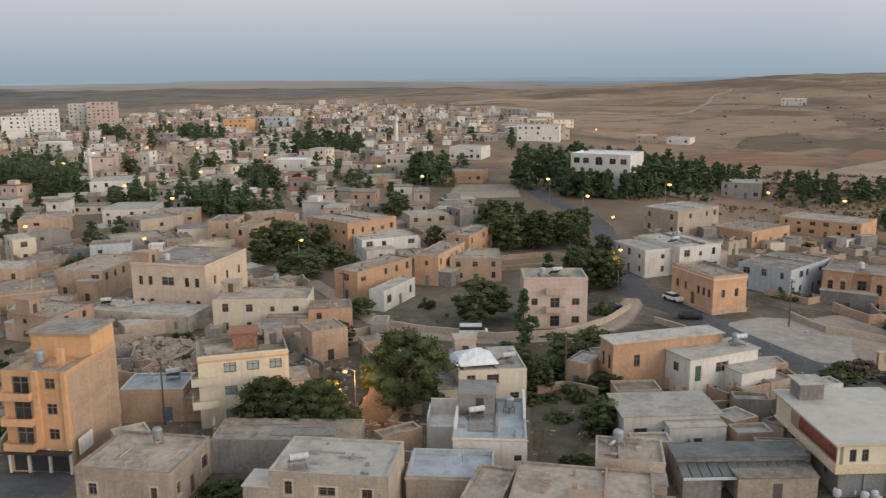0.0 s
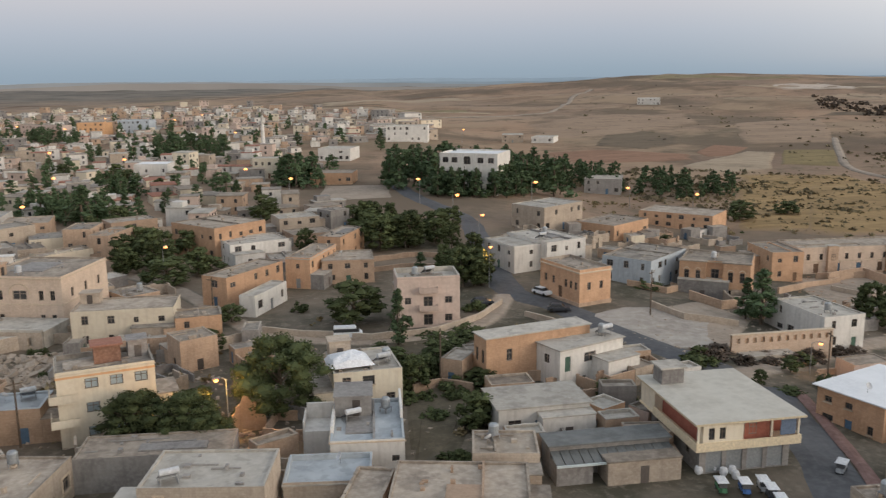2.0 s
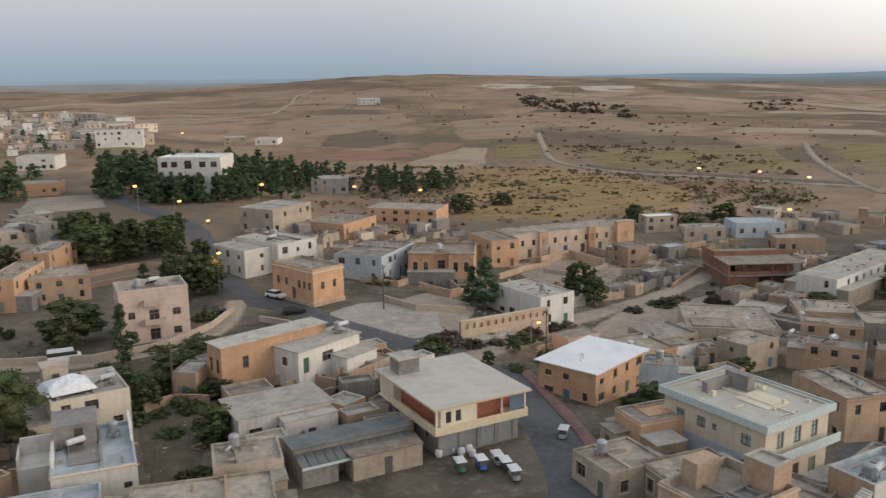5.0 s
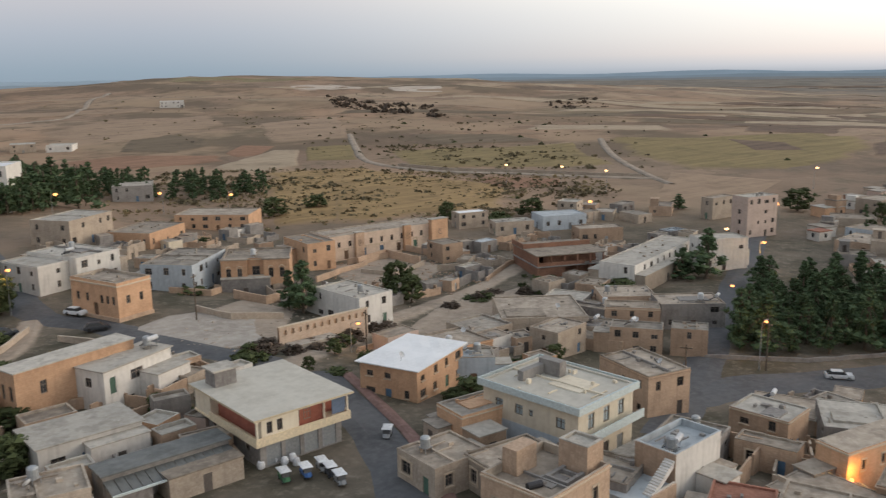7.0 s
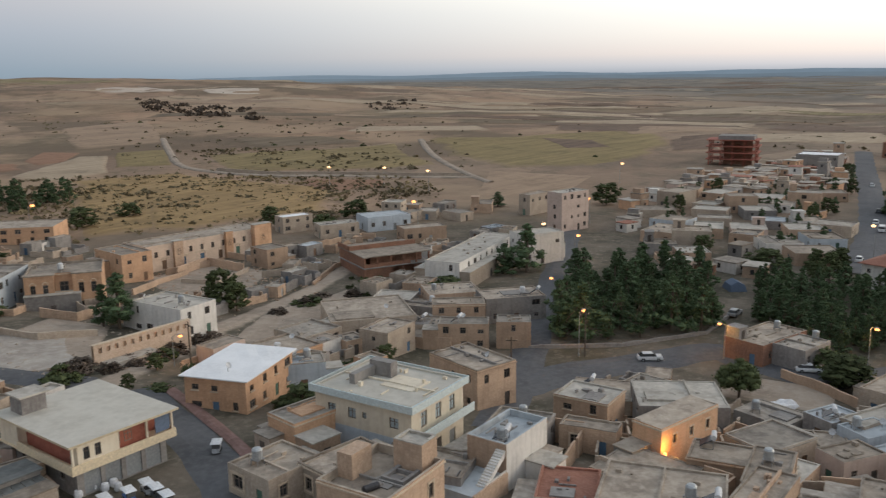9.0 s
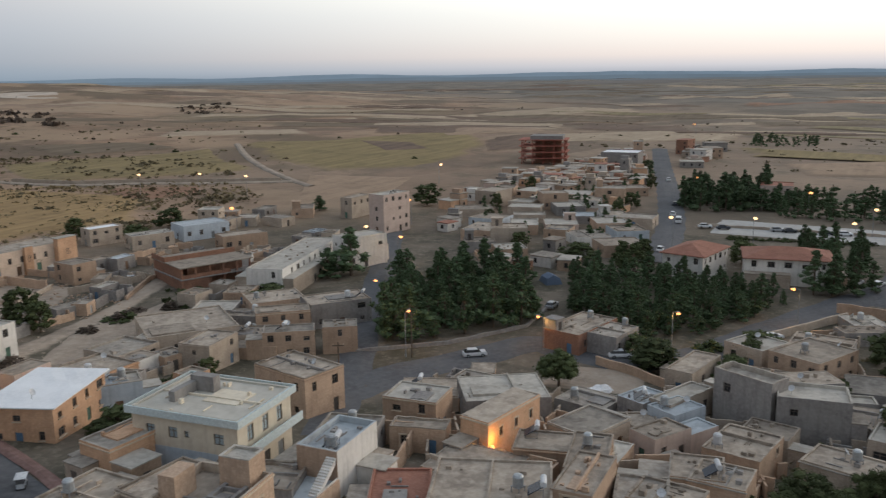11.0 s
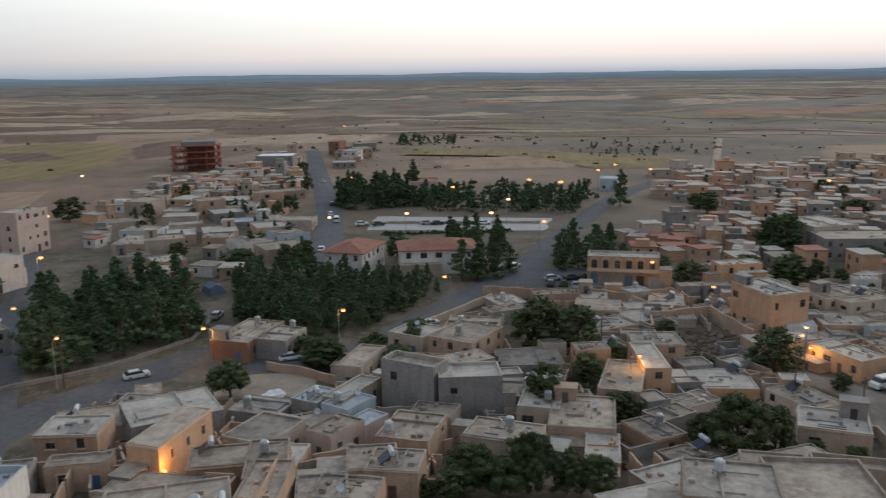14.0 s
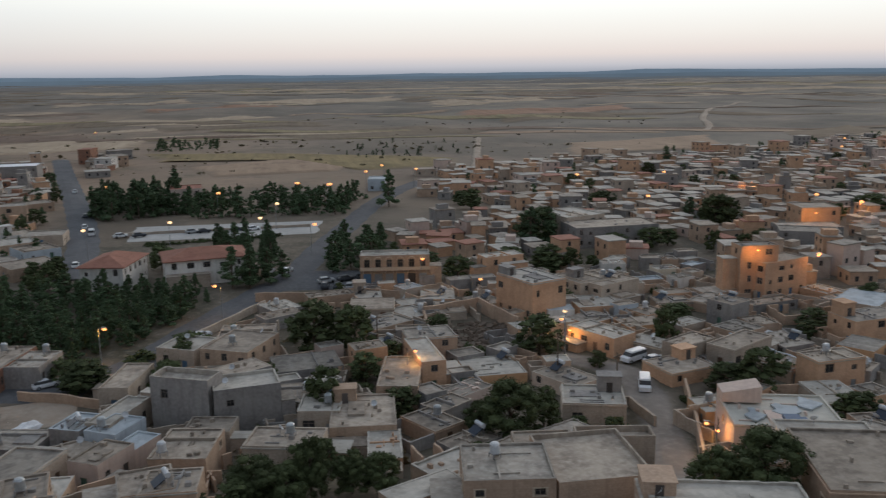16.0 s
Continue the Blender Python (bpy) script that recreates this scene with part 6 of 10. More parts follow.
def hero_threestorey(x, y, rot, w, d, h, wall, roof, seed):
    st = 3.0
    faces = {"f": [q for s in (0, 1, 2) for q in row(3, w * 0.22, w * 0.98, h - 2.4 - s * st, 1.5, 1.25)], "l": []}
    ob = house(x, y, rot, w, d, h, "cream", "grey", 3, seed, faces=faces, parapet=0.6, label="three-storey cream plastered house with corner balconies")
    pale_panes(ob)
    for s in (1, 2):
        z = h - s * st - 0.5
        boxes("balcony", ob, WALLS["cream"], (-0.9, -0.9, z - 0.1, w * 0.2, -0.02, z + 0.1), (-0.9, -0.9, z + 0.1, w * 0.2, -0.78, z + 0.9), (-0.9, -0.78, z + 0.1, -0.78, 2.5, z + 0.9), (-0.9, -0.02, z - 0.1, -0.02, 2.5, z + 0.1))
    boxes("string_course", ob, WALLS["orange"], (-0.06, -0.06, h - 0.9, w + 0.02, -0.01, h - 0.65))
    boxes("stair_hut", ob, WALLS["brick"], (w * 0.4, d * 0.45, h - 0.6, w * 0.68, d * 0.8, h + 1.6))
    boxes("hut_roof", ob, ROOFS["tile"], (w * 0.37, d * 0.4, h + 1.6, w * 0.71, d * 0.85, h + 1.8))


def hero_arch(x, y, rot, w, d, h, wall, roof, seed):
    faces = {"l": row(2, 0.3, d - 0.2, 0.8, 0.8, 1.8), "f": row(3, 1, w - 0.5, h - 2.6, 0.7, 1.2)}
    ob = house(x, y, rot, w, d, h, "ochre", "earth", 2, seed, faces=faces, parapet=0.15, label="honey-stone house with arched niches lit by a wall lamp", lean=0.25)
    for u0, u1 in ((0.25, 0.25), (0.75, 0.75)):
        arch_ring(ob, (-0.03, d * (1 - u0), 2.6), 90, 0.62, M_TRIM, 0.16)
    boxes("cornice", ob, M_TRIM, (-0.16, -0.16, h - 0.35, -0.01, d, h - 0.15), (-0.01, -0.16, h - 0.35, w, -0.01, h - 0.15))
    lamp = child("wall_lamp", Shape().lathe([(0.06, -0.2), (0.2, -0.1), (0.24, 0.1), (0.16, 0.3), (0.05, 0.36)], 10).mesh("wall_lamp", M_LAMP), ob, pose(0.35, -0.35, 2.9), "glowing orange wall lamp")
    data = bpy.data.lights.new("wall_lamp_light", "POINT")
    data.energy, data.color, data.shadow_soft_size = 260, (1.0, 0.45, 0.08), 0.25
    a = radians(rot)
    light = new("wall_lamp_light", data)
    light.location = (x + 0.5 * math.cos(a) + 0.9 * math.sin(a), y + 0.5 * math.sin(a) - 0.9 * math.cos(a), terrain(x, y) + 3.0)


def hero_arcade(x, y, rot, w, d, h, wall, roof, seed):
    faces = {"f": row(6, 0.3, w - 0.3, h - 2.9, 1.3, 1.9) + row(6, 0.3, w - 0.3, 0.1, 1.8, 2.5, "door")}
    ob = house(x, y, rot, w, d, h, "stone", "pale", 2, seed, faces=faces, parapet=0.5, label="two-storey stone building with a row of arched openings")
    for i in range(6):
        arch_ring(ob, (0.3 + (i + 0.5) * (w - 0.6) / 6, -0.03, h - 1.2), 0, 0.8, M_TRIM, 0.2)
        arch_ring(ob, (0.3 + (i + 0.5) * (w - 0.6) / 6, -0.03, 2.6), 0, 1.0, M_TRIM, 0.2)
    boxes("balcony", ob, M_TRIM, (0, -1.0, h - 3.5, w, -0.02, h - 3.3), (0, -1.0, h - 3.3, w, -0.9, h - 2.7))


def hero_brick(x, y, rot, w, d, h, wall, roof, seed):
    """Unfinished: slabs on columns, part walled in brick."""
    ob = root("unfinished_building", pose(x, y, terrain(x, y), 0, 0, rot), "unfinished brick and concrete building with open bays", "building")
    TAKEN.append((x + w / 2, y + d / 2, w * 0.6))
    boxes("slab", ob, WALLS["grey"], (-0.3, -0.3, 2.5, w + 0.3, d + 0.3, 2.75))
    boxes("roof", ob, ROOFS["earth"], (-0.4, -0.4, h - 0.25, w + 0.4, d + 0.4, h))
    for i in range(6):
        for k in (0, d - 0.35):
            u = i * (w - 0.35) / 5
            boxes("column", ob, WALLS["brick"], (u, k, -1.5, u + 0.35, k + 0.35, 2.5), (u, k, 2.75, u + 0.35, k + 0.35, h - 0.25))
    boxes("brick_wall", ob, WALLS["brick"], (0.35, 0.05, -1.5, w * 0.4, 0.25, 2.5), (0.35, 0.05, 2.75, w * 0.7, 0.25, 3.6), (0.05, 0.35, -1.5, 0.25, d - 0.35, 2.5), (0.05, 0.35, 2.75, 0.25, d - 0.35, h - 0.25), (2.5, 2.5, -1.5, w - 1, d - 0.4, 2.5), (2.5, 2.5, 2.75, w - 1, d - 0.4, h - 0.25))
    boxes("roof_parapet", ob, WALLS["brick"], (-0.35, d * 0.55, h, w + 0.35, d * 0.55 + 0.2, h + 1.1), (-0.35, d * 0.55, h, -0.15, d + 0.3, h + 1.1))


def hero_ochre(x, y, rot, w, d, h, wall, roof, seed):
    faces = {"l": row(2, 0.6, d * 0.45, h * 0.42, 0.8, 1.5) + row(1, d * 0.45, d * 0.6, 0.6, 1.2, 2.3, "door") + row(3, d * 0.6, d - 0.4, h * 0.42, 0.8, 1.5), "f": row(2, 0.8, w - 0.8, h * 0.42, 0.8, 1.5)}
    ob = house(x, y, rot, w, d, h, "ochre", "earth", 1, seed, faces=faces, sills=True, parapet=0.5, label="ochre stone house with panelled walls and carved cornice")
    boxes("cornice", ob, M_TRIM, (-0.22, -0.22, h - 0.75, -0.01, d + 0.1, h - 0.5), (-0.01, -0.22, h - 0.75, w + 0.1, -0.01, h - 0.5))
    boxes("plinth", ob, WALLS["stone"], (-0.25, -0.25, -1.5, -0.01, d + 0.1, 0.7), (-0.01, -0.25, -1.5, w + 0.1, -0.01, 0.7))


def hero_twin(x, y, rot, w, d, h, seed):
    """Two projecting wings with tall windows, a recessed loggia between them."""
    faces = {"f": row(1, w * 0.42, w * 0.58, h * 0.46, 1.6, 2.4) + row(1, w * 0.43, w * 0.57, 0.2, 1.3, 2.3, "door"), "l": row(3, 1.0, d - 1.0, h * 0.5, 0.9, 1.7)}
    ob = house(x, y, rot, w, d, h, "ochre", "earth", 2, seed, faces=faces, parapet=0.4, label="ochre stone house with two projecting wings and tall windows")
    X, Y = Vector((1, 0, 0)), Vector((0, 1, 0))
    for u0 in (0.0, w * 0.62):
        n, out = w * 0.38, 1.5
        v, f = [], []
        tall = row(2, 0.4, n - 0.4, h * 0.48, 0.95, 2.1) + row(2, 0.4, n - 0.4, 0.7, 0.85, 1.3)
        holed_wall(v, f, Vector((u0, -out, 0)), X, Y, n, -2.0, h - 0.1, [q[1:] for q in tall], 0.22)
        holed_wall(v, f, Vector((u0 + n, -out, 0)), Y, -X, out - 0.01, -2.0, h - 0.1, [], 0.2)
        holed_wall(v, f, Vector((u0, -0.01, 0)), -Y, X, out - 0.01, -2.0, h - 0.1, [], 0.2)
        wing = child("wing", mesh_of("wing", v, f, WALLS["ochre"]), ob)
        for q in tall:
            child("window", MESH_FARWINDOW, wing, pose(u0 + (q[1] + q[2]) / 2, -out + 0.12, q[3]) @ Matrix.Diagonal((q[2] - q[1], 1, q[4] - q[3], 1)))
            if q[3] > 2:
                arch_ring(wing, (u0 + (q[1] + q[2]) / 2, -out - 0.03, q[4] - 0.05), 0, 0.55, M_TRIM, 0.16)
        boxes("wing_roof", ob, ROOFS["earth"], (u0 - 0.2, -out - 0.2, h - 0.1, u0 + n + 0.2, -0.01, h + 0.12))
    boxes("balcony", ob, M_TRIM, (w * 0.38 + 0.02, -1.4, h * 0.46 - 0.25, w * 0.62 - 0.02, -0.02, h * 0.46 - 0.05), (w * 0.38 + 0.02, -1.4, h * 0.46 - 0.05, w * 0.62 - 0.02, -1.28, h * 0.46 + 0.7))


def hero_longrow(x, y, rot, w, d, h, seed):
    """A long two-storey range: bays of different depth and height, arched doors, a worn pale facade."""
    faces = {"f": row(9, 1.0, w - 6, h * 0.52, 0.9, 1.5) + row(5, 2.0, w - 7, 0.2, 1.3, 2.3, "door"), "l": row(2, 1.5, d - 1.5, h * 0.5, 0.9, 1.5)}
    ob = house(x, y, rot, w, d, h, "rose", "earth", 2, seed, faces=faces, parapet=0.3, label="long two-storey stone range with arched doors and a worn rosy facade")
    for i, q in enumerate(faces["f"][9:]):
        arch_ring(ob, ((q[1] + q[2]) / 2, -0.03, 2.5), 0, 0.75, M_TRIM, 0.2)
    boxes("string_course", ob, M_TRIM, (0, -0.1, h * 0.45, w, -0.004, h * 0.45 + 0.16))
    for u0, u1, out, top, style in ((w * 0.2, w * 0.27, 0.8, h + 0.3, "stone"), (w * 0.62, w * 0.68, 0.9, h + 0.5, "ochre"), (w - 5.2, w + 0.4, 1.6, h + 1.1, "ochre")):
        boxes("bay", ob, WALLS[style], (u0, -out, -2.0, u1, -0.005, top))
        boxes("bay_roof", ob, ROOFS["pale"], (u0 - 0.15, -out - 0.15, top, u1 + 0.15, 1.0, top + 0.15))
        bay_win = pose((u0 + u1) / 2, -out - 0.05, h * 0.52) @ Matrix.Diagonal((0.95, 1, 1.5, 1))
        child("window", MESH_FARWINDOW, ob, bay_win)
    boxes("fore_wall", ob, WALLS["stone"], (1.5, -6.0, -2.0, w * 0.5, -5.7, 1.7), label="rough stone wall before the range")


def minaret(x, y, h, label):
    ob = root("minaret", pose(x, y, terrain(x, y)), label, "minaret")
    k = h / 25
    child("base", Shape().box(-1.6 * k, -1.6 * k, -2, 1.6 * k, 1.6 * k, 5 * k).mesh("base", WALLS["white"]), ob)
    child("shaft", Shape().lathe([(1.35 * k, 5 * k), (1.1 * k, 6 * k), (0.95 * k, 16.5 * k), (1.5 * k, 17.2 * k)], 14).mesh("shaft", WALLS["white"]), ob)
    child("gallery", Shape().lathe([(1.75 * k, 17.2 * k), (1.75 * k, 18.3 * k), (1.6 * k, 18.3 * k), (1.6 * k, 17.4 * k)], 14).mesh("gallery", WALLS["white"]), ob)
    child("upper_shaft", Shape().lathe([(0.8 * k, 17.2 * k), (0.75 * k, 21 * k), (0.95 * k, 21.2 * k)], 12).mesh("upper_shaft", WALLS["white"]), ob)
    child("cap", Shape().lathe([(0.95 * k, 21.2 * k), (0.5 * k, 23.2 * k), (0.05 * k, 25 * k)], 12).mesh("cap", ROOFS["grey"]), ob)


def hip_house(x, y, rot, w, d, h, rise, wall, label):
    ob = house(x, y, rot, w, d, h, wall, "tile", 2, 5, parapet=0.1, label=label, simple=True, sparse=0.05)
    e = 0.6
    v = [(-e, -e, h), (w + e, -e, h), (w + e, d + e, h), (-e, d + e, h), (d * 0.5, d / 2, h + rise), (w - d * 0.5, d / 2, h + rise)]
    v += [(-e, -e, h - 0.2), (w + e, -e, h - 0.2), (w + e, d + e, h - 0.2), (-e, d + e, h - 0.2)]
    f = [(0, 1, 5, 4), (1, 2, 5), (2, 3, 4, 5), (3, 0, 4), (6, 7, 1, 0), (7, 8, 2, 1), (8, 9, 3, 2), (9, 6, 0, 3), (9, 8, 7, 6)]
    child("hip_roof", mesh_of("hip_roof", v, f, ROOFS["tile"]), ob, label="red-brown tiled hipped roof")


def frame_building(x, y, rot, w, d, floors):
    ob = root("concrete_frame", pose(x, y, terrain(x, y), 0, 0, rot), "red-painted concrete building frame under construction", "building")
    TAKEN.append((x, y, w * 0.7))
    for s in range(floors):
        boxes("slab", ob, WALLS["red"], (-1.2, -1.2, s * 3.1 + 2.8, w + 1.2, d + 1.2, s * 3.1 + 3.15))
        for i in range(5):
            for k in range(3):
                u, t = i * (w - 0.5) / 4, k * (d - 0.5) / 2
                boxes("column", ob, WALLS["red"], (u, t, s * 3.1 - (0.5 if s == 0 else 0), u + 0.5, t + 0.5, s * 3.1 + 2.8))
        boxes("infill_wall", ob, WALLS["brick"], (w * 0.3, d * 0.5, s * 3.1, w * 0.9, d * 0.5 + 0.2, s * 3.1 + 2.8))
    boxes("formwork", ob, WALLS["grey"], (w * 0.2, 0.5, floors * 3.1, w * 0.95, d - 0.5, floors * 3.1 + 1.9))


def hero_whitearch(x, y, rot, w, d, h, wall, roof, seed):
    faces = {"f": row(2, 0.5, w * 0.34, h - 3.4, 2.2, 1.9) + row(1, w * 0.38, w * 0.58, h - 3.9, 2.6, 2.8) + row(2, w * 0.62, w - 0.5, h - 3.4, 2.2, 1.9) + row(4, 0.5, w - 0.5, 1.0, 2.0, 2.4) + row(5, 0.5, w - 0.5, 5.6, 1.8, 2.0)}
    ob = house(x, y, rot, w, d, h, "white", "white", 3, seed, faces=faces, parapet=0.5, label="large white three-storey building with tall arched openings among pines")
    for u in (0.12, 0.27, 0.48, 0.72, 0.88):
        arch_ring(ob, (w * u, -0.03, h - 1.6), 0, 1.25, WALLS["white"], 0.25)


def hero_terrace(x, y, rot, w, d, h, wall, roof, seed):
    faces = {"l": [], "f": row(1, w * 0.5, w * 0.7, 1.6, 0.8, 1.3)}
    ob = house(x, y, rot, w, d, h, "white", "blue", 2, seed, faces=faces, parapet=0.75, label="white house with bluish roof terrace and outside stair", simple=True)
    boxes("stone_side", ob, WALLS["stone"], (-0.05, 0.0, -1, -0.01, d, h - 0.1), label="bare stone side wall")
    low = h - 0.75 - 14 * 0.19
    stair(ob, -3.98, 0.12, low, 0, 14, WALLS["white"], 1.1)
    boxes("lower_terrace", ob, ROOFS["blue"], (-6.2, 0.0, -1.5, -0.08, d, low), label="lower bluish terrace")
    boxes("terrace_parapet", ob, WALLS["stone"], (-6.5, -0.25, -1.5, -0.08, -0.02, low + 0.3))
    boxes("stair_wall", ob, WALLS["white"], (-4.2, -0.02, low, -0.1, 0.1, low + 0.5))
    wing = boxes("wing", ob, WALLS["white"], (w * 0.45, -3.4, -1.5, w * 0.8, -0.02, 2.7), label="low white entrance wing")
    child("door", MESH_DOOR, wing, pose(w * 0.62, -3.43, 0.1) @ Matrix.Diagonal((0.95, 1, 2.0, 1)))
    boxes("wing_roof", ob, ROOFS["pale"], (w * 0.45 - 0.2, -3.6, 2.7, w * 0.8 + 0.2, -0.02, 2.85))


def hero_ribbed(x, y, rot, w, d, h, wall, roof, seed):
    """A long low store: a pale upper roof and a darker sheet lean-to before it, sheets laid side by side."""
    ob = house(x, y + 2.2, rot, w, d - 2.2, h + 0.5, "grey", "dark", 1, seed, eave=0.25, label="long low grey store with a sheet-roofed lean-to", sparse=0.8)
    sheet = mesh_of("sheet", [(0.01, 0, 0), (0.98, 0, 0), (0.98, 2.7, 0.62), (0.01, 2.7, 0.62), (0.01, 0, -0.04), (0.98, 0, -0.04), (0.98, 2.7, 0.58), (0.01, 2.7, 0.58)],
                    [(0, 1, 2, 3), (4, 7, 6, 5), (0, 4, 5, 1), (1, 5, 6, 2), (2, 6, 7, 3), (3, 7, 4, 0)], ROOFS["dark"])
    lean = boxes("lean_to", ob, WALLS["grey"], (0.3, -2.3, -1.0, w * 0.3, -2.1, h - 0.75))
    boxes("front_wall", ob, WALLS["grey"], (w * 0.55, -2.3, -1.0, w - 0.3, -2.1, h - 0.75))
    for u in (0.1, w - 0.3):
        boxes("side_wall", ob, WALLS["grey"], (u, -2.3, -1.0, u + 0.2, -0.03, h - 0.7))
    n = int(w / 0.98)
    for i in range(n):
        child("sheet", sheet, lean, pose(i * w / n, -2.65, h - 0.62 + 0.02 * (i % 2)))
    boxes("gutter_strip", ob, M_BAND, (0, -2.75, h - 0.75, w, -2.62, h - 0.5), label="pale blue-green painted fascia board")


def hero_planter(x, y, rot, w, d, h, wall, roof, seed):
    ob = house(x, y, rot, w, d, h, "stone", "earth", 2, seed, parapet=0.9, label="stone house with deep roof parapet and roof planters", sparse=0.5)
    z = h - 0.9
    boxes("planter", ob, WALLS["grey"], (w * 0.45, d * 0.15, z, w * 0.9, d * 0.2, z + 0.45), (w * 0.45, d * 0.42, z, w * 0.9, d * 0.47, z + 0.45), (w * 0.45, d * 0.2, z, w * 0.48, d * 0.42, z + 0.45), (w * 0.87, d * 0.2, z, w * 0.9, d * 0.42, z + 0.45), (w * 0.66, d * 0.2, z, w * 0.69, d * 0.42, z + 0.45))
    boxes("stair_hut", ob, WALLS["stone"], (w * 0.3, d * 0.75, z - 0.1, w * 0.62, d * 0.97, h + 1.6))
    child("barrel", Shape().tube((w * 0.15, d * 0.45, z + 0.35), (w * 0.3, d * 0.38, z + 0.35), 0.34, 0.34, 12).mesh("barrel", M_DARKMETAL), ob)


def hero_roofroom(x, y, rot, w, d, h, seed):
    """The white house with a bluish roof terrace and a room on it."""
    ob = house(x, y, rot, w, d, h, "white", "blue", 2, seed, faces={"f": row(1, w - 1.6, w - 0.4, h - 2.6, 0.8, 0.7), "r": []}, parapet=0.45, label="white house with a bluish roof terrace and a roof room", simple=True)
    room = boxes("roof_room", ob, WALLS["grey"], (0.25, d * 0.6, h - 0.25, w * 0.56, d - 0.25, h + 2.1), (0.1, d * 0.6 - 0.15, h + 2.1, w * 0.56 + 0.15, d - 0.1, h + 2.28), label="grey rendered roof room")
    child("door", MESH_DOOR, room, pose(w * 0.34, d * 0.6 - 0.02, h - 0.2) @ Matrix.Diagonal((0.9, 1.0, 1.95, 1.0)))
    boxes("stair_wall", ob, WALLS["white"], (-0.02, d * 0.18, h - 0.2, 0.28, d * 0.6, h + 0.75), (w - 0.3, d * 0.45, h + 0.1, w - 0.02, d, h + 1.15), label="white terrace wall")
    boxes("side_wing", ob, WALLS["white"], (-3.4, d * 0.55, -0.5, -0.02, d * 0.9, h - 1.6), (-3.4, d * 0.55, h - 1.6, -3.2, d * 0.9, h - 0.4), (-3.2, d * 0.87, h - 1.6, -0.02, d * 0.9, h + 0.3), label="white walled side wing")
    return ob


def ruined_gable(x, y, rot, w, h):
    """The last upright wall of a fallen house: broken steps up to a blunt peak."""
    edge = [(0, -0.6), (0, h * 0.45), (w * 0.1, h * 0.52), (w * 0.14, h * 0.7), (w * 0.27, h * 0.78), (w * 0.33, h * 0.97), (w * 0.46, h), (w * 0.55, h * 0.86), (w * 0.7, h * 0.8), (w * 0.77, h * 0.6), (w * 0.93, h * 0.55), (w, h * 0.3), (w, -0.6)]
    n = len(edge)
    v = [(u, t, z) for t in (0.0, 0.55) for u, z in edge]
    f = [tuple(range(n)), tuple(range(2 * n - 1, n - 1, -1))] + [(i, n + i, n + (i + 1) % n, (i + 1) % n) for i in range(n)]
    ob = root("ruined_wall", pose(x, y, terrain(x, y), 0, 0, rot), "broken honey limestone gable wall of a fallen house", "wall")
    child("masonry", mesh_of("masonry", v, f, WALLS["stone"]), ob)
    heap = Shape()
    r = random.Random(77)
    for _ in range(26):
        a, b, q = r.uniform(-0.5, w + 0.5), r.uniform(-1.6, -0.1), r.uniform(0.12, 0.34)
        heap.box(a - q, b - q * 0.8, -0.2, a + q, b + q * 0.8, q * r.uniform(0.6, 1.3))
    child("fallen_stones", heap.mesh("fallen_stones", WALLS["stone"]), ob)


def hero_lowblue(x, y, rot, w, d, h, wall, roof, seed):
    faces = {"f": row(1, 0.8, w * 0.28, 1.3, 1.6, 1.2) + row(2, w * 0.38, w * 0.62, 0.2, 1.0, 2.1, "door") + row(1, w * 0.7, w * 0.95, 1.3, 1.7, 1.2), "l": []}
    ob = house(x, y, rot, w, d, h, "white", "pale", 1, seed, faces=faces, eave=0.35, label="low white house with a blue-painted veranda and flat pale roof")
    boxes("veranda_wall", ob, M_VERANDA, (w * 0.34, -1.5, -0.5, w, -1.35, 1.3), label="blue-painted veranda parapet")
    boxes("veranda_floor", ob, ROOFS["grey"], (w * 0.34, -1.35, -0.5, w, -0.03, 0.1))


hero_apartment(-41.4, 89.4, 84, 11.4, 7.5, 12.0, "orange", "earth", seed=1)
hero_lowblue(20.9, 94.1, 3, 11.4, 6.9, 4.0, "blue", "pale", seed=13)
hero_ribbed(24.4, 82.1, 1, 13.7, 5.4, 3.0, "grey", "dark", seed=15)
hero_balcony(39.4, 80.8, 2, 13.0, 15.8, 6.3, "cream", "pale", seed=16)
hero_pink(13.7, 141.8, -1, 10.8, 7.5, 9.0, "pink", "pale", seed=17)
hero_mansion(-42.6, 150.0, 76, 16.1, 15.0, 10.0, "stone", "earth", seed=26)
hero_threestorey(-30.4, 101.2, 16, 11.1, 7.2, 9.5, "cream", "pale", seed=31)
hero_ochre(48.1, 148.6, 20, 7.3, 12.5, 7.0, "ochre", "earth", seed=42)
hero_white(68.2, 60.7, 6, 10.9, 14.0, 8.0, "cream", "pale", seed=52)
hero_planter(50.2, 47.8, 7, 9.3, 7.8, 7.0, "stone", "earth", seed=53)
hero_terrace(70.8, 49.7, 3, 8.7, 5.0, 6.0, "white", "blue", seed=55)
hero_brick(144.0, 141.5, -23, 17.4, 16.0, 5.5, "brick", "earth", seed=63)
hero_arch(90.6, 41.3, -11, 11.8, 4.2, 6.2, "ochre", "earth", seed=74)
hero_arcade(200.0, -16.8, -98, 16.4, 6.6, 7.0, "stone", "pale", seed=105)
hero_whitearch(44.9, 300.7, -29, 21.3, 16.0, 14.0, "white", "white", seed=137)

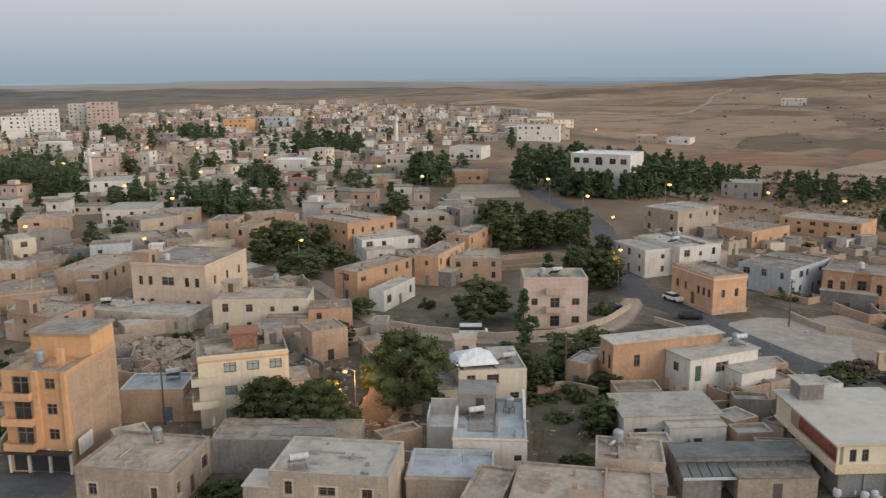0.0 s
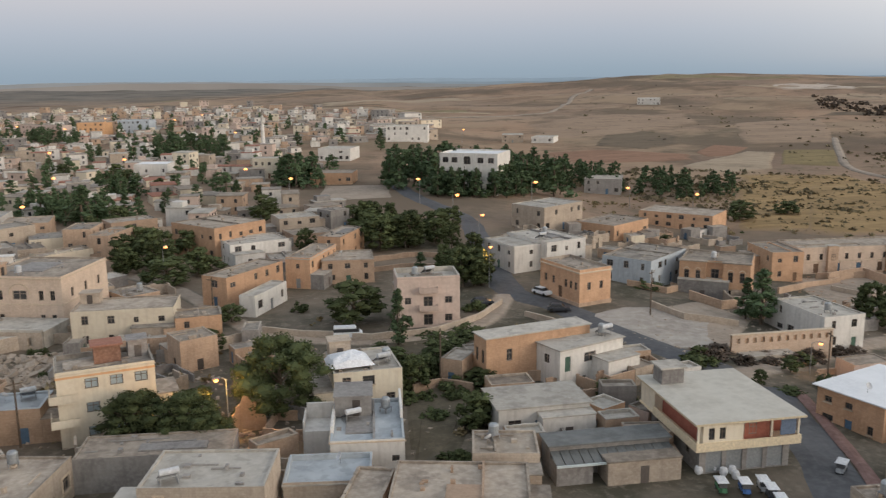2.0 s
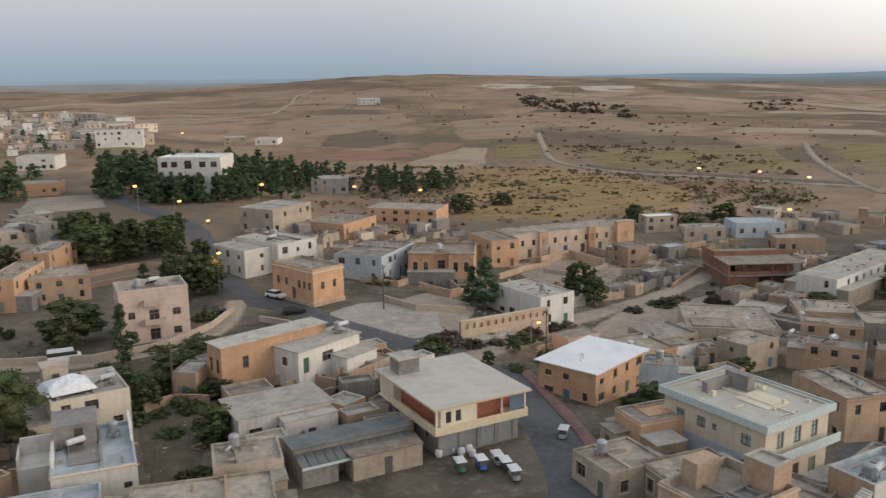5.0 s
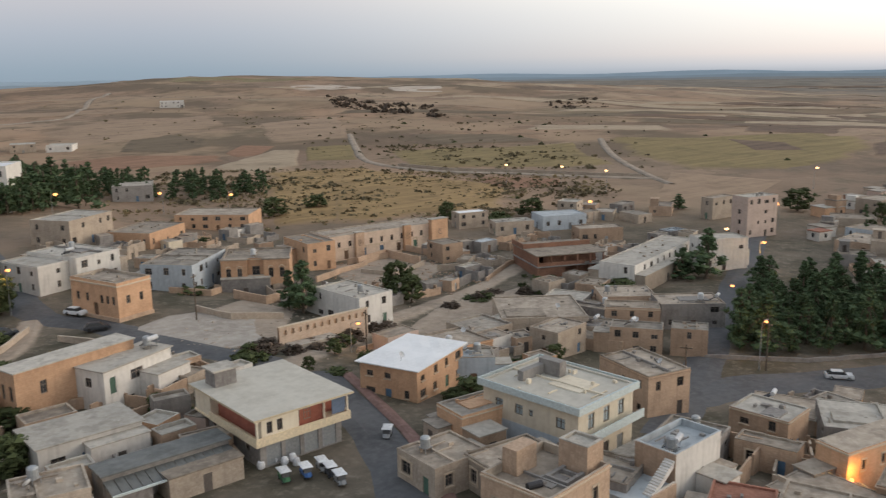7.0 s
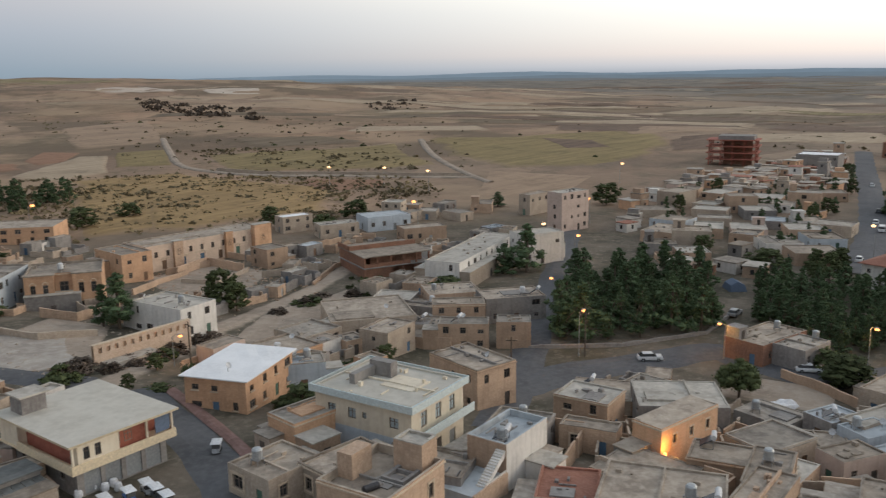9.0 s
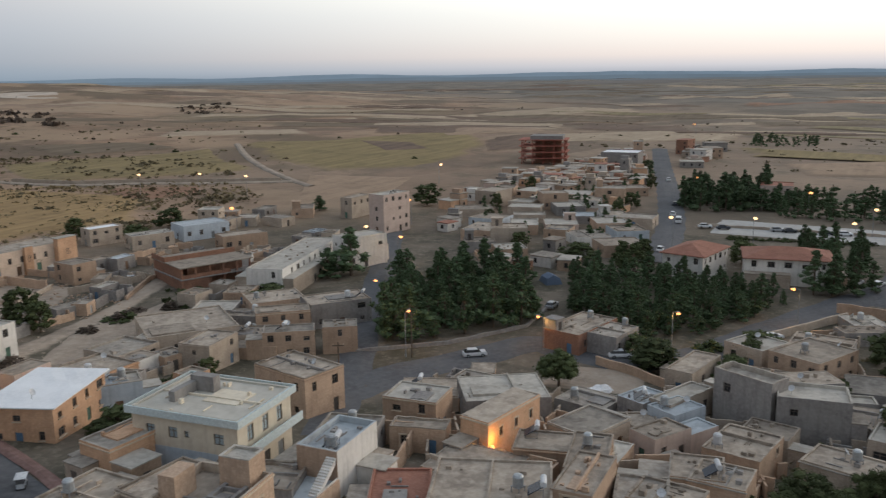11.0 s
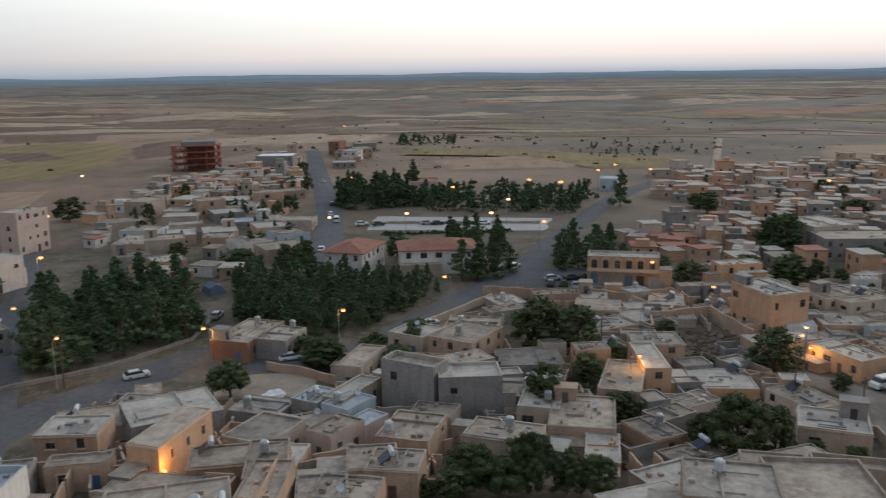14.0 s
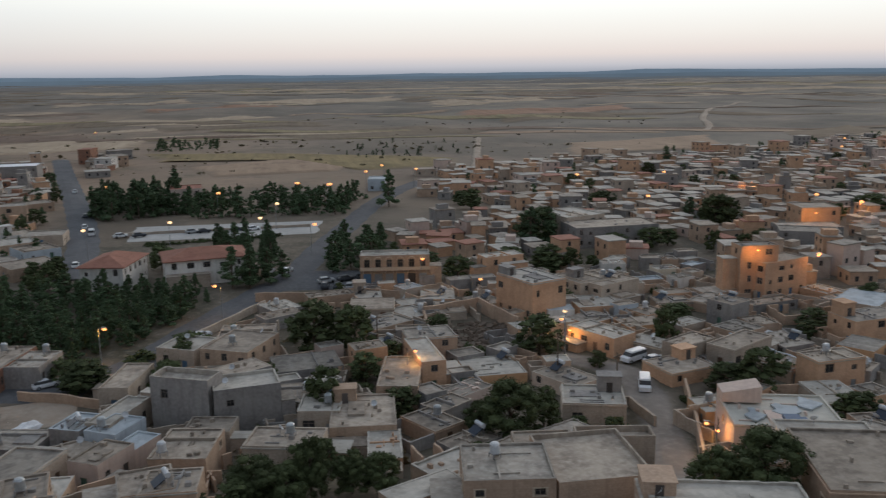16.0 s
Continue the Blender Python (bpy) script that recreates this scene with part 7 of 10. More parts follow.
def niche_wall(x, y, rot, length, h, n):
    """A long garden wall with a row of small blind openings under its coping."""
    ob = root("garden_wall", pose(x, y, terrain(x, y), 0, 0, rot), "long pale stone garden wall with a row of small openings", "wall")
    v, f = [], []
    holed_wall(v, f, Vector((0, 0, 0)), Vector((1, 0, 0)), Vector((0, 1, 0)), length, -2.0, h, [q[1:] for q in row(n, 0.4, length - 0.4, h - 1.35, 0.62, 0.85)], 0.3)
    child("masonry", mesh_of("masonry", v, f, WALLS["rose"]), ob)
    boxes("backing", ob, WALLS["stone"], (0.0, 0.31, -2.0, length, 0.6, h - 0.02))
    boxes("coping", ob, M_TRIM, (-0.05, -0.08, h, length + 0.05, 0.68, h + 0.14))
    boxes("apron", ob, ROOFS["pale"], (1.0, -2.6, -2.0, length * 0.55, -0.02, 0.35), label="pale concrete apron at the wall's foot")


hero_twin(75.0, 165.0, -32, 13.9, 11.0, 7.6, 44)
hero_longrow(116.0, 188.9, -2, 36.8, 10.8, 6.6, 46)
niche_wall(63.8, 120.3, 2, 17.5, 3.0, 12)
minaret(-24.6, 465.2, 22.6, "slender pale stone minaret above the distant town")
minaret(-135.4, 330.3, 18.8, "pale stone minaret beside a low mosque hall")
hip_house(203.0, 36.8, -12, 15.0, 10.1, 6.2, 1.9, "white", "long two-storey school building with a red-brown tiled roof")
ruined_gable(-10.8, 102.6, 4, 4.2, 4.6)
hero_roofroom(0.9, 86.9, -4, 8.0, 12.0, 4.9, 8)
hero_laneside(92.7, -52.3, -107, 13.5, 10.7, 5.0)
house(86.3, -55.0, -107, 11.0, 5.9, 4.5, "white", "pale", seed=131, sills=True)
hip_house(206.8, 28.0, -80, 19.0, 12.5, 6.2, 1.8, "white", "long two-storey school building with a red-brown tiled roof")
frame_building(411.6, 166.1, -76, 22.1, 14.0, 4)
house(-74.4, 379.6, -9, 14.3, 9.0, 4.7, "white", "white", 0, 3, label="long white flat-roofed building in the distant town", parapet=0.2)
house(-158.4, 627.0, -20, 19.9, 12.0, 8.9, "orange", "earth", 0, 3, label="orange apartment block in the distant town", parapet=0.2)
house(-126.8, 639.3, -13, 11.2, 9.0, 7.4, "blue", "blue", 0, 3, label="pale blue block in the distant town", parapet=0.2)
house(-210.8, 450.6, -10, 14.0, 9.0, 9.1, "white", "white", 0, 3, label="white apartment block with red band in the distant town", parapet=0.2)
house(-23.5, 356.3, -8, 10.7, 9.0, 8.2, "cream", "pale", 0, 3, label="cream four-storey building in the distant town", parapet=0.2)
house(-217.0, 693.1, -32, 44.5, 9.0, 7.1, "pink", "earth", 0, 3, label="long pink building in the distant town", parapet=0.2)
house(-104.4, 262.6, -5, 13.7, 9.0, 3.5, "white", "pale", 0, 3, label="long low white building between trees", parapet=0.2)
house(-132.2, 320.8, -7, 15.2, 14.0, 4.9, "cream", "earth", 0, 3, label="low cream mosque hall beside its minaret", parapet=0.2)
house(227.3, -143.1, -104, 18.3, 9.0, 3.7, "grey", "grey", 0, 3, label="long dark grey shed in the old town", parapet=0.2)


# ---- planting, lamps, further houses ----
def inside(p, poly):
    hit = False
    for i in range(len(poly)):
        (x0, y0), (x1, y1) = poly[i - 1], poly[i]
        if (y0 > p[1]) != (y1 > p[1]) and p[0] < (x1 - x0) * (p[1] - y0) / (y1 - y0) + x0:
            hit = not hit
    return hit


GROVES = list(OPEN)  # plots kept free of houses


def sample(poly, r):
    xs, ys = [p[0] for p in poly], [p[1] for p in poly]
    while True:
        p = (r.uniform(min(xs), max(xs)), r.uniform(min(ys), max(ys)))
        if inside(p, poly):
            return p


def grove(kind, poly, count, lo, hi):
    """Trees of one kind spread over a plot."""
    GROVES.append(poly)
    xs, ys = [p[0] for p in poly], [p[1] for p in poly]
    made, tries = [], 0
    while len(made) < count and tries < 4000:
        tries += 1
        p = (rng.uniform(min(xs), max(xs)), rng.uniform(min(ys), max(ys)))
        if inside(p, poly) and all(math.hypot(p[0] - q[0], p[1] - q[1]) > 2.6 for q in made):
            made.append(p)
            tree(kind, p[0], p[1], rng.uniform(lo, hi) * (rng.uniform(0.65, 1.1) if kind == "pine" else 1.0), rng.uniform(1.0, 1.6) if kind == "pine" else rng.uniform(0.85, 1.25), "grove of pines" if kind == "pine" else "clump of broadleaf trees")


def woods(poly, count, lo, hi, label):
    """A far wood: trunks and crowns of many pines joined in one mesh."""
    GROVES.append(poly)
    v, f, slot, n = [], [], [], 0
    for _ in range(count):
        x, y = sample(poly, rng)
        h, k = rng.uniform(lo, hi), rng.uniform(0.95, 1.5)
        m = pose(x, y, terrain(x, y), 0, 0, rng.uniform(0, 360)) @ Matrix.Diagonal((h / 10 * k, h / 10 * k, h / 10, 1))
        for s, me in enumerate(rng.choice(KINDS["pine_far"])):
            co = np.empty(len(me.vertices) * 3)
            me.vertices.foreach_get("co", co)
            a = np.array(m)
            v.append(co.reshape(-1, 3) @ a[:3, :3].T + a[:3, 3])
            f += [tuple(n + i for i in q.vertices) for q in me.polygons]
            slot += [s] * len(me.polygons)
            n += len(me.vertices)
    tagged(new("wood", mesh_of("wood", np.concatenate(v).tolist(), f, [M_BARK, M_PINE], slot)), label, "trees", kind="stuff")


# ---- trees: place, height, spread ----
tree("broad_near", -5.0, 107.4, 11.2, 1.35)
tree("broad_near", -21.4, 99.6, 7.7, 1.43)
tree("broad_near", -15.2, 98.2, 7.8, 1.35)
tree("broad_near", -12.6, 97.0, 5.6, 1.35)
tree("broad", 6.4, 145.5, 8.4, 1.52)
tree("pine", 12.8, 132.7, 10.0, 0.91)
tree("broad", 13.6, 115.9, 4.2, 1.21)
tree("broad_near", 20.2, 98.9, 4.2, 1.46)
tree("bush", 9.2, 128.4, 3.3, 1.62)
tree("bush", 18.4, 124.9, 4.3, 1.31)
tree("broad", 29.6, 167.9, 8.6, 1.13)
tree("broad", 33.7, 168.6, 7.0, 1.00)
tree("cypress", 22.4, 178.8, 5.3, 2.10)
tree("broad", -37.9, 202.2, 9.6, 1.29)
tree("broad", -30.4, 180.8, 6.5, 2.07)
tree("broad", -40.9, 193.3, 6.6, 1.20)
tree("pine", -64.7, 253.1, 13.5, 1.73)
tree("pine", -50.8, 261.8, 8.2, 1.63)
tree("bush", 1.1, 113.7, 2.9, 1.18)
tree("bush", -22.9, 83.0, 3.0, 2.40)
tree("cypress", -37.6, 288.6, 7.5, 2.16)
tree("cypress", -29.6, 287.8, 9.9, 1.48)
tree("cypress", -24.4, 287.2, 8.6, 1.70)
tree("broad", -14.1, 252.5, 9.0, 1.26)
tree("pine", -8.3, 330.1, 13.0, 1.77)
tree("pine", 0.4, 333.8, 13.2, 1.61)
tree("broad", -68.9, 333.2, 8.8, 1.83)
tree("pine", -89.4, 215.6, 7.6, 1.84)
tree("pine", -85.0, 222.6, 7.5, 1.72)
tree("pine", -114.9, 223.2, 7.1, 1.63)
tree("cypress", -100.8, 308.6, 8.6, 2.38)
tree("cypress", -95.1, 313.6, 8.9, 1.97)
tree("cypress", -55.5, 266.4, 8.5, 1.76)
tree("cypress", -45.6, 276.4, 7.0, 1.81)
tree("broad", 11.0, 241.1, 6.5, 1.51)
tree("broad", 16.1, 206.9, 9.4, 1.26)
tree("broad", 23.1, 207.8, 9.9, 1.21)
tree("broad", 31.5, 217.7, 8.4, 1.48)
tree("bush", 28.7, 150.5, 3.7, 1.21)
tree("broad", -2.0, 209.5, 6.0, 1.14)
tree("bush", -8.6, 200.3, 3.4, 1.37)
tree("bush", -3.0, 155.8, 3.3, 0.98)
tree("bush", -85.0, 196.1, 4.0, 1.72)
tree("pine", 36.2, 451.5, 12.6, 1.17)
tree("pine", -7.2, 493.1, 8.6, 1.72)
tree("pine", -104.8, 453.1, 8.9, 1.42)
tree("bush", 98.9, 228.1, 2.3, 2.40)
tree("pine", -125.1, 250.7, 6.7, 1.92)
tree("pine", -128.5, 271.0, 7.2, 1.92)
tree("pine", -119.2, 279.0, 6.3, 2.26)
tree("broad", -96.9, 273.5, 7.3, 1.22)
tree("pine", -105.8, 277.7, 7.8, 1.55)
tree("pine", -75.5, 274.8, 7.7, 1.83)
tree("pine", -111.6, 391.8, 9.7, 1.22)
tree("pine", -167.0, 497.5, 12.9, 1.17)
tree("pine", 79.8, 140.4, 10.9, 1.44)
tree("pine", 78.3, 143.1, 8.4, 1.25)
tree("broad", 107.8, 148.4, 8.9, 1.02)
tree("broad", 107.4, 142.8, 6.8, 1.19)
tree("pine", 173.5, 115.0, 12.6, 1.70)
tree("pine", 168.9, 118.6, 8.0, 1.89)
tree("broad_near", 72.2, 84.7, 2.8, 2.40)
tree("broad", 149.8, 121.0, 3.2, 2.40)
tree("broad", 201.6, 200.9, 6.6, 1.73)
tree("broad", 173.5, 210.7, 7.3, 1.09)
tree("bush", 189.5, 204.1, 5.6, 1.44)
tree("broad", 157.9, 265.0, 5.1, 2.13)
tree("broad", 137.7, 259.5, 6.8, 1.73)
tree("bush", 97.1, 227.6, 2.8, 2.40)
tree("broad", 275.5, 148.3, 8.4, 1.62)
tree("pine", 248.5, 176.9, 5.8, 2.29)
tree("brush", 62.3, 121.9, 2.4, 2.01)
tree("brush", 69.2, 119.3, 1.7, 2.40)
tree("brush", 75.9, 119.3, 2.2, 2.28)
tree("brush", 88.3, 125.2, 2.2, 2.40)
tree("brush", 112.1, 135.2, 2.1, 2.40)
tree("brush", 127.3, 138.7, 1.9, 2.40)
tree("brush", 67.5, 121.8, 2.9, 1.40)
tree("bush", 70.6, 100.3, 1.8, 2.40)
tree("broad", 25.7, 166.6, 4.1, 1.80)
tree("broad", 32.3, 168.4, 8.5, 1.20)
tree("bush", 31.5, 193.0, 3.6, 1.72)
tree("broad_near", 22.5, 111.9, 3.0, 2.34)
tree("bush", 19.3, 126.7, 3.2, 1.68)
tree("bush", 25.1, 136.8, 2.6, 2.40)
tree("bush", 71.2, 106.4, 4.6, 0.67)
tree("round", 124.6, 44.3, 7.4, 1.12)
tree("broad", 139.7, 32.8, 4.5, 2.40)
tree("broad", 139.6, 20.3, 4.7, 1.22)
tree("bush", 76.5, 46.2, 2.0, 1.08)
tree("bush", 218.2, 74.4, 3.1, 2.13)
tree("broad", 152.2, -3.8, 10.1, 1.37)
tree("broad", 150.5, -10.9, 9.5, 1.18)
tree("broad", 120.3, -4.0, 8.7, 0.93)
tree("broad", 136.8, 4.7, 3.9, 1.60)
tree("broad_near", 93.4, 5.5, 5.9, 1.47)
tree("broad_near", 93.3, -0.7, 8.0, 0.79)
tree("broad_near", 93.6, -5.3, 5.5, 1.17)
tree("broad_near", 107.0, -27.7, 9.2, 1.28)
tree("broad_near", 108.0, -24.2, 6.3, 1.01)
tree("broad", 109.0, -33.1, 7.1, 0.90)
tree("broad", 142.5, -42.9, 7.5, 1.49)
tree("pine", 238.4, -70.2, 11.5, 1.45)
tree("pine", 238.3, -75.7, 10.9, 1.40)
tree("broad", 202.3, -63.7, 5.5, 2.09)
tree("broad", 301.7, -66.9, 8.0, 1.51)
tree("broad", 303.3, -118.1, 5.4, 1.98)
tree("broad", 137.0, 21.1, 3.5, 1.62)
tree("broad", 226.2, -107.1, 5.3, 1.51)
tree("bush", 168.5, 9.9, 2.9, 2.02)
tree("broad", 156.0, -76.0, 3.8, 2.03)
tree("pine", 315.5, -38.8, 14.6, 1.10)
tree("bush", 131.0, -10.2, 2.8, 1.65)
tree("bush", 116.8, 5.1, 3.0, 0.94)
tree("broad", 116.4, -70.4, 8.2, 1.24)
tree("broad", 119.8, -66.5, 4.7, 1.87)
tree("broad_near", 79.8, -48.6, 8.4, 1.33)
tree("broad_near", 80.4, -43.6, 6.2, 1.20)
tree("broad", 102.8, -75.6, 4.2, 1.40)
tree("pine", 426.6, -201.8, 7.5, 1.85)
tree("broad", 252.1, -135.7, 10.9, 1.21)
tree("pine", 263.7, -132.7, 8.5, 1.70)
tree("broad", 143.0, -66.9, 7.5, 0.84)
tree("broad", 140.3, -94.5, 3.8, 1.69)
tree("broad", 223.9, -100.7, 6.5, 1.50)
tree("broad", 244.7, -165.9, 4.5, 1.74)
tree("broad", 259.3, -197.1, 7.8, 1.82)
tree("broad_near", 91.2, 2.2, 5.6, 1.25)
tree("broad_near", 92.3, -8.4, 5.5, 1.14)
tree("broad", 90.7, 7.6, 4.1, 1.32)
tree("broad", 156.9, -27.3, 4.4, 1.47)
tree("broad", 171.4, -56.3, 4.7, 1.48)
tree("broad", 200.1, -40.3, 6.2, 1.59)
tree("broad", 154.2, 18.1, 4.9, 1.83)
tree("broad", 140.7, 33.1, 5.5, 1.92)
tree("broad", 213.6, 69.8, 5.1, 2.40)
tree("broad", 145.0, 37.0, 4.1, 1.76)
tree("broad", 155.9, -75.4, 4.1, 2.02)
tree("broad", 203.8, -64.3, 7.2, 1.67)
tree("broad", 242.2, -73.7, 10.6, 1.49)
tree("bush", 56.0, 115.7, 4.4, 1.34)
tree("bush", 73.3, 117.7, 3.4, 1.68)
tree("bush", 84.6, 118.3, 3.1, 1.67)
tree("bush", 121.5, 136.8, 3.2, 2.03)
tree("broad", 144.4, 116.5, 4.4, 2.40)
tree("broad", 72.3, 83.3, 4.4, 1.68)
tree("bush", 64.2, 104.2, 1.7, 2.40)
tree("bush", 122.0, 127.5, 3.1, 2.02)
tree("bush", 67.2, 162.4, 2.9, 2.04)
tree("broad", 19.3, 124.8, 4.5, 1.88)
tree("broad", 11.2, 121.4, 3.5, 2.04)
tree("bush", 38.1, 121.6, 3.1, 1.43)
tree("bush", 49.3, 112.1, 2.4, 1.95)
tree("broad", -14.9, 150.7, 3.7, 1.69)
tree("bush", -34.6, 138.2, 2.9, 1.40)
tree("broad", -54.7, 178.1, 4.3, 1.71)
tree("broad", -23.8, 192.3, 4.0, 2.39)
tree("pine", 202.3, 12.7, 10.8, 1.21)
tree("pine", 202.7, 8.7, 10.0, 1.31)
tree("pine", 205.5, 4.6, 9.4, 1.27)
tree("pine", 210.2, 1.2, 7.7, 1.22)
tree("broad", 226.1, 31.3, 6.9, 1.33)
tree("broad", 13.1, 112.4, 5.5, 1.08)
tree("broad", 17.4, 120.1, 4.8, 1.70)
tree("bush", 11.4, 122.5, 4.0, 1.30)
tree("bush", 18.2, 111.9, 3.3, 1.24)
tree("broad", 19.1, 98.1, 5.2, 1.32)
tree("bush", 14.5, 102.6, 2.3, 1.64)
tree("bush", 9.5, 111.4, 2.4, 1.38)
tree("bush", 23.7, 134.0, 1.9, 2.40)
tree("bush", 18.0, 136.7, 2.0, 2.09)
tree("brush", 57.6, 118.0, 3.2, 1.44)
tree("brush", 60.1, 118.2, 3.2, 1.20)
tree("brush", 63.9, 116.1, 2.3, 1.67)
tree("brush", 72.4, 118.0, 2.9, 1.67)
tree("brush", 77.3, 120.4, 3.0, 1.68)
tree("brush", 83.6, 122.9, 3.1, 1.40)
tree("brush", 121.5, 136.8, 2.8, 1.92)
tree("brush", 122.0, 127.5, 3.1, 1.68)
tree("brush", 68.0, 116.0, 1.9, 2.09)
tree("brush", 132.1, 133.6, 2.6, 1.69)
tree("broad", 211.9, -57.0, 5.2, 2.05)
tree("broad", 226.2, -90.7, 4.9, 2.00)
tree("broad", 305.7, -117.2, 4.7, 2.20)
tree("broad", 315.1, -66.9, 5.8, 1.97)
tree("broad", 251.5, -138.3, 10.0, 1.32)
tree("broad", 216.6, -36.3, 3.7, 2.39)
tree("broad", 148.7, 18.3, 5.0, 1.41)
tree("broad", 144.3, -16.4, 4.1, 1.46)
tree("bush", 153.4, 26.3, 4.1, 1.26)
tree("broad", 91.6, 11.8, 2.4, 1.94)
tree("bush", 115.5, -15.2, 3.4, 1.02)
tree("bush", 131.0, -15.5, 2.8, 1.38)
tree("bush", 120.0, 9.8, 3.1, 1.17)
tree("broad", 102.3, -77.1, 4.6, 1.49)
tree("bush", 88.2, -40.0, 2.5, 1.39)
tree("broad", 146.5, -99.8, 4.0, 2.03)
tree("broad", 137.8, 19.3, 5.2, 1.32)
tree("broad", 121.0, 8.2, 3.1, 1.65)
tree("bush", 144.1, -31.9, 4.1, 1.04)
tree("broad", 154.0, -4.5, 5.0, 1.41)
tree("broad", 135.2, -11.2, 5.3, 1.37)
tree("broad", 120.1, -14.6, 4.7, 1.55)
tree("broad", 149.2, 40.5, 4.0, 2.06)
tree("bush", 165.6, 39.2, 3.2, 1.69)
woods([(38.9, 284.1), (69.1, 284.2), (74.2, 305.5), (43.3, 301.6)], 35, 8, 11, "dense dark green belt of pines")
grove("broad", [(8.4, 204.2), (35.4, 202.4), (39.5, 235.2), (14.0, 242.6)], 15, 6, 8.5)
grove("broad", [(-40.3, 181.3), (-22.2, 177.8), (-30.3, 211.5), (-49.3, 227.6)], 9, 5, 8)
grove("broad", [(24.3, 166.8), (35.0, 166.3), (38.2, 188.4), (29.1, 191.8)], 7, 5, 8)
grove("pine", [(128.9, 81.1), (139.4, 72.7), (153.4, 59.9), (187.7, 75.2), (181.8, 105.9)], 68, 6, 12)
grove("pine", [(168.5, 57.1), (151.4, 39.8), (164.9, 26.8), (194.0, 16.0), (199.5, 27.0), (200.5, 40.0), (196.5, 66.6)], 86, 5, 8.2)
grove("pine", [(169.9, 62.4), (156.8, 42.0), (160.3, 29.4), (177.5, 21.7), (195.5, 33.0), (183.6, 47.7)], 30, 5, 8)
woods([(303.5, 62.5), (307.8, 34.3), (360.3, 41.4), (359.1, 71.5)], 54, 8, 12, "dense dark green belt of pines")
woods([(300.6, 33.5), (302.4, -20.8), (341.9, -29.9), (337.2, 37.6)], 73, 6, 9, "dense dark green belt of pines")
woods([(25.6, 318.0), (43.4, 288.5), (60.8, 289.5), (88.7, 299.4), (114.5, 371.5), (80.6, 374.0), (35.7, 368.2)], 96, 9, 15, "dense dark green belt of pines")
woods([(97.9, 330.9), (151.7, 293.8), (169.6, 326.0), (121.5, 386.0)], 73, 6, 9, "dense dark green belt of pines")
woods([(-167.9, 326.4), (-132.0, 314.9), (-162.0, 388.9), (-208.2, 406.9)], 64, 8, 12, "dense dark green belt of pines")
woods([(-81.6, 440.1), (-39.5, 421.4), (-46.9, 503.1), (-91.5, 533.1)], 41, 8, 12, "dense dark green belt of pines")
grove("pine", [(212.4, -8.8), (215.1, -27.6), (243.5, -29.7), (247.9, -15.5)], 16, 8, 12)
woods([(558.5, 74.7), (574.5, 37.3), (608.5, 39.3), (600.1, 78.0)], 22, 5, 8, "dense dark green belt of pines")
woods([(-160.9, 308.3), (-127.8, 304.7), (-138.4, 330.7), (-178.9, 343.7)], 35, 7, 11, "dense dark green belt of pines")
woods([(-100.7, 275.0), (-80.4, 266.6), (-86.5, 287.6), (-107.7, 294.8)], 16, 7, 10, "dense dark green belt of pines")
woods([(-77.9, 258.2), (-55.7, 250.5), (-62.4, 273.6), (-82.4, 280.1)], 24, 7, 11, "dense dark green belt of pines")
woods([(-71.7, 306.7), (-56.2, 299.6), (-60.1, 321.2), (-77.2, 331.1)], 14, 7, 10, "dense dark green belt of pines")
woods([(-11.2, 319.6), (3.5, 311.9), (3.9, 345.1), (-11.3, 356.3)], 16, 8, 12, "dense dark green belt of pines")
woods([(-175.4, 556.3), (-134.2, 536.6), (-147.3, 590.0), (-191.1, 606.8)], 22, 7, 10, "dense dark green belt of pines")
woods([(-225.0, 571.4), (-200.7, 555.8), (-223.2, 619.0), (-247.0, 628.2)], 14, 7, 10, "dense dark green belt of pines")


POLE = Shape().lathe([(0.14, -0.5), (0.14, 0.5), (0.09, 0.6), (0.06, 7.8), (0.05, 8.0)], 8).mesh("pole", M_STEEL)
ARM = Shape().tube((0, 0, 7.9), (0.5, 0, 8.25), 0.035, 0.03, 6).tube((0.5, 0, 8.25), (1.1, 0, 8.3), 0.03, 0.03, 6).mesh("arm", M_STEEL)
HOOD = Shape().box(0.9, -0.16, 8.28, 1.6, 0.16, 8.4).mesh("hood", M_STEEL)
BULBS = {"warm": Shape().lathe([(0.12, -0.15), (0.42, -0.02), (0.54, 0.17), (0.42, 0.36), (0.12, 0.47)], 10).mesh("bulb", M_LAMP),
         "white": Shape().lathe([(0.12, -0.15), (0.42, -0.02), (0.54, 0.17), (0.42, 0.36), (0.12, 0.47)], 10).mesh("bulb", M_LAMPW)}


def street_lamp(x, y, head, colour, watts):
    a = rng.uniform(0, 360)
    ob = root("street_lamp", pose(x, y, terrain(x, y) + head - 8.0, 0, 0, a) @ pose(-1.25, 0, 0), f"lit street lamp with a {colour} light on a grey steel pole", "street lamp", "street lamps")
    child("pole", POLE, ob)
    child("arm", ARM, ob)
    child("hood", HOOD, ob)
    child("bulb", BULBS[colour], ob, pose(1.25, 0, 7.93) @ Matrix.Scale(min(1.25, max(0.55, math.hypot(x, y) / 220)), 4), f"glowing {colour} lamp")
    if watts:
        data = bpy.data.lights.new("lamp_light", "POINT")
        data.energy, data.color, data.shadow_soft_size = watts * 0.95, ((1.0, 0.50, 0.13) if colour == "warm" else (1.0, 0.8, 0.55)), 0.4
        light = new("lamp_light", data)
        light.location = (x, y, terrain(x, y) + head - 0.5)


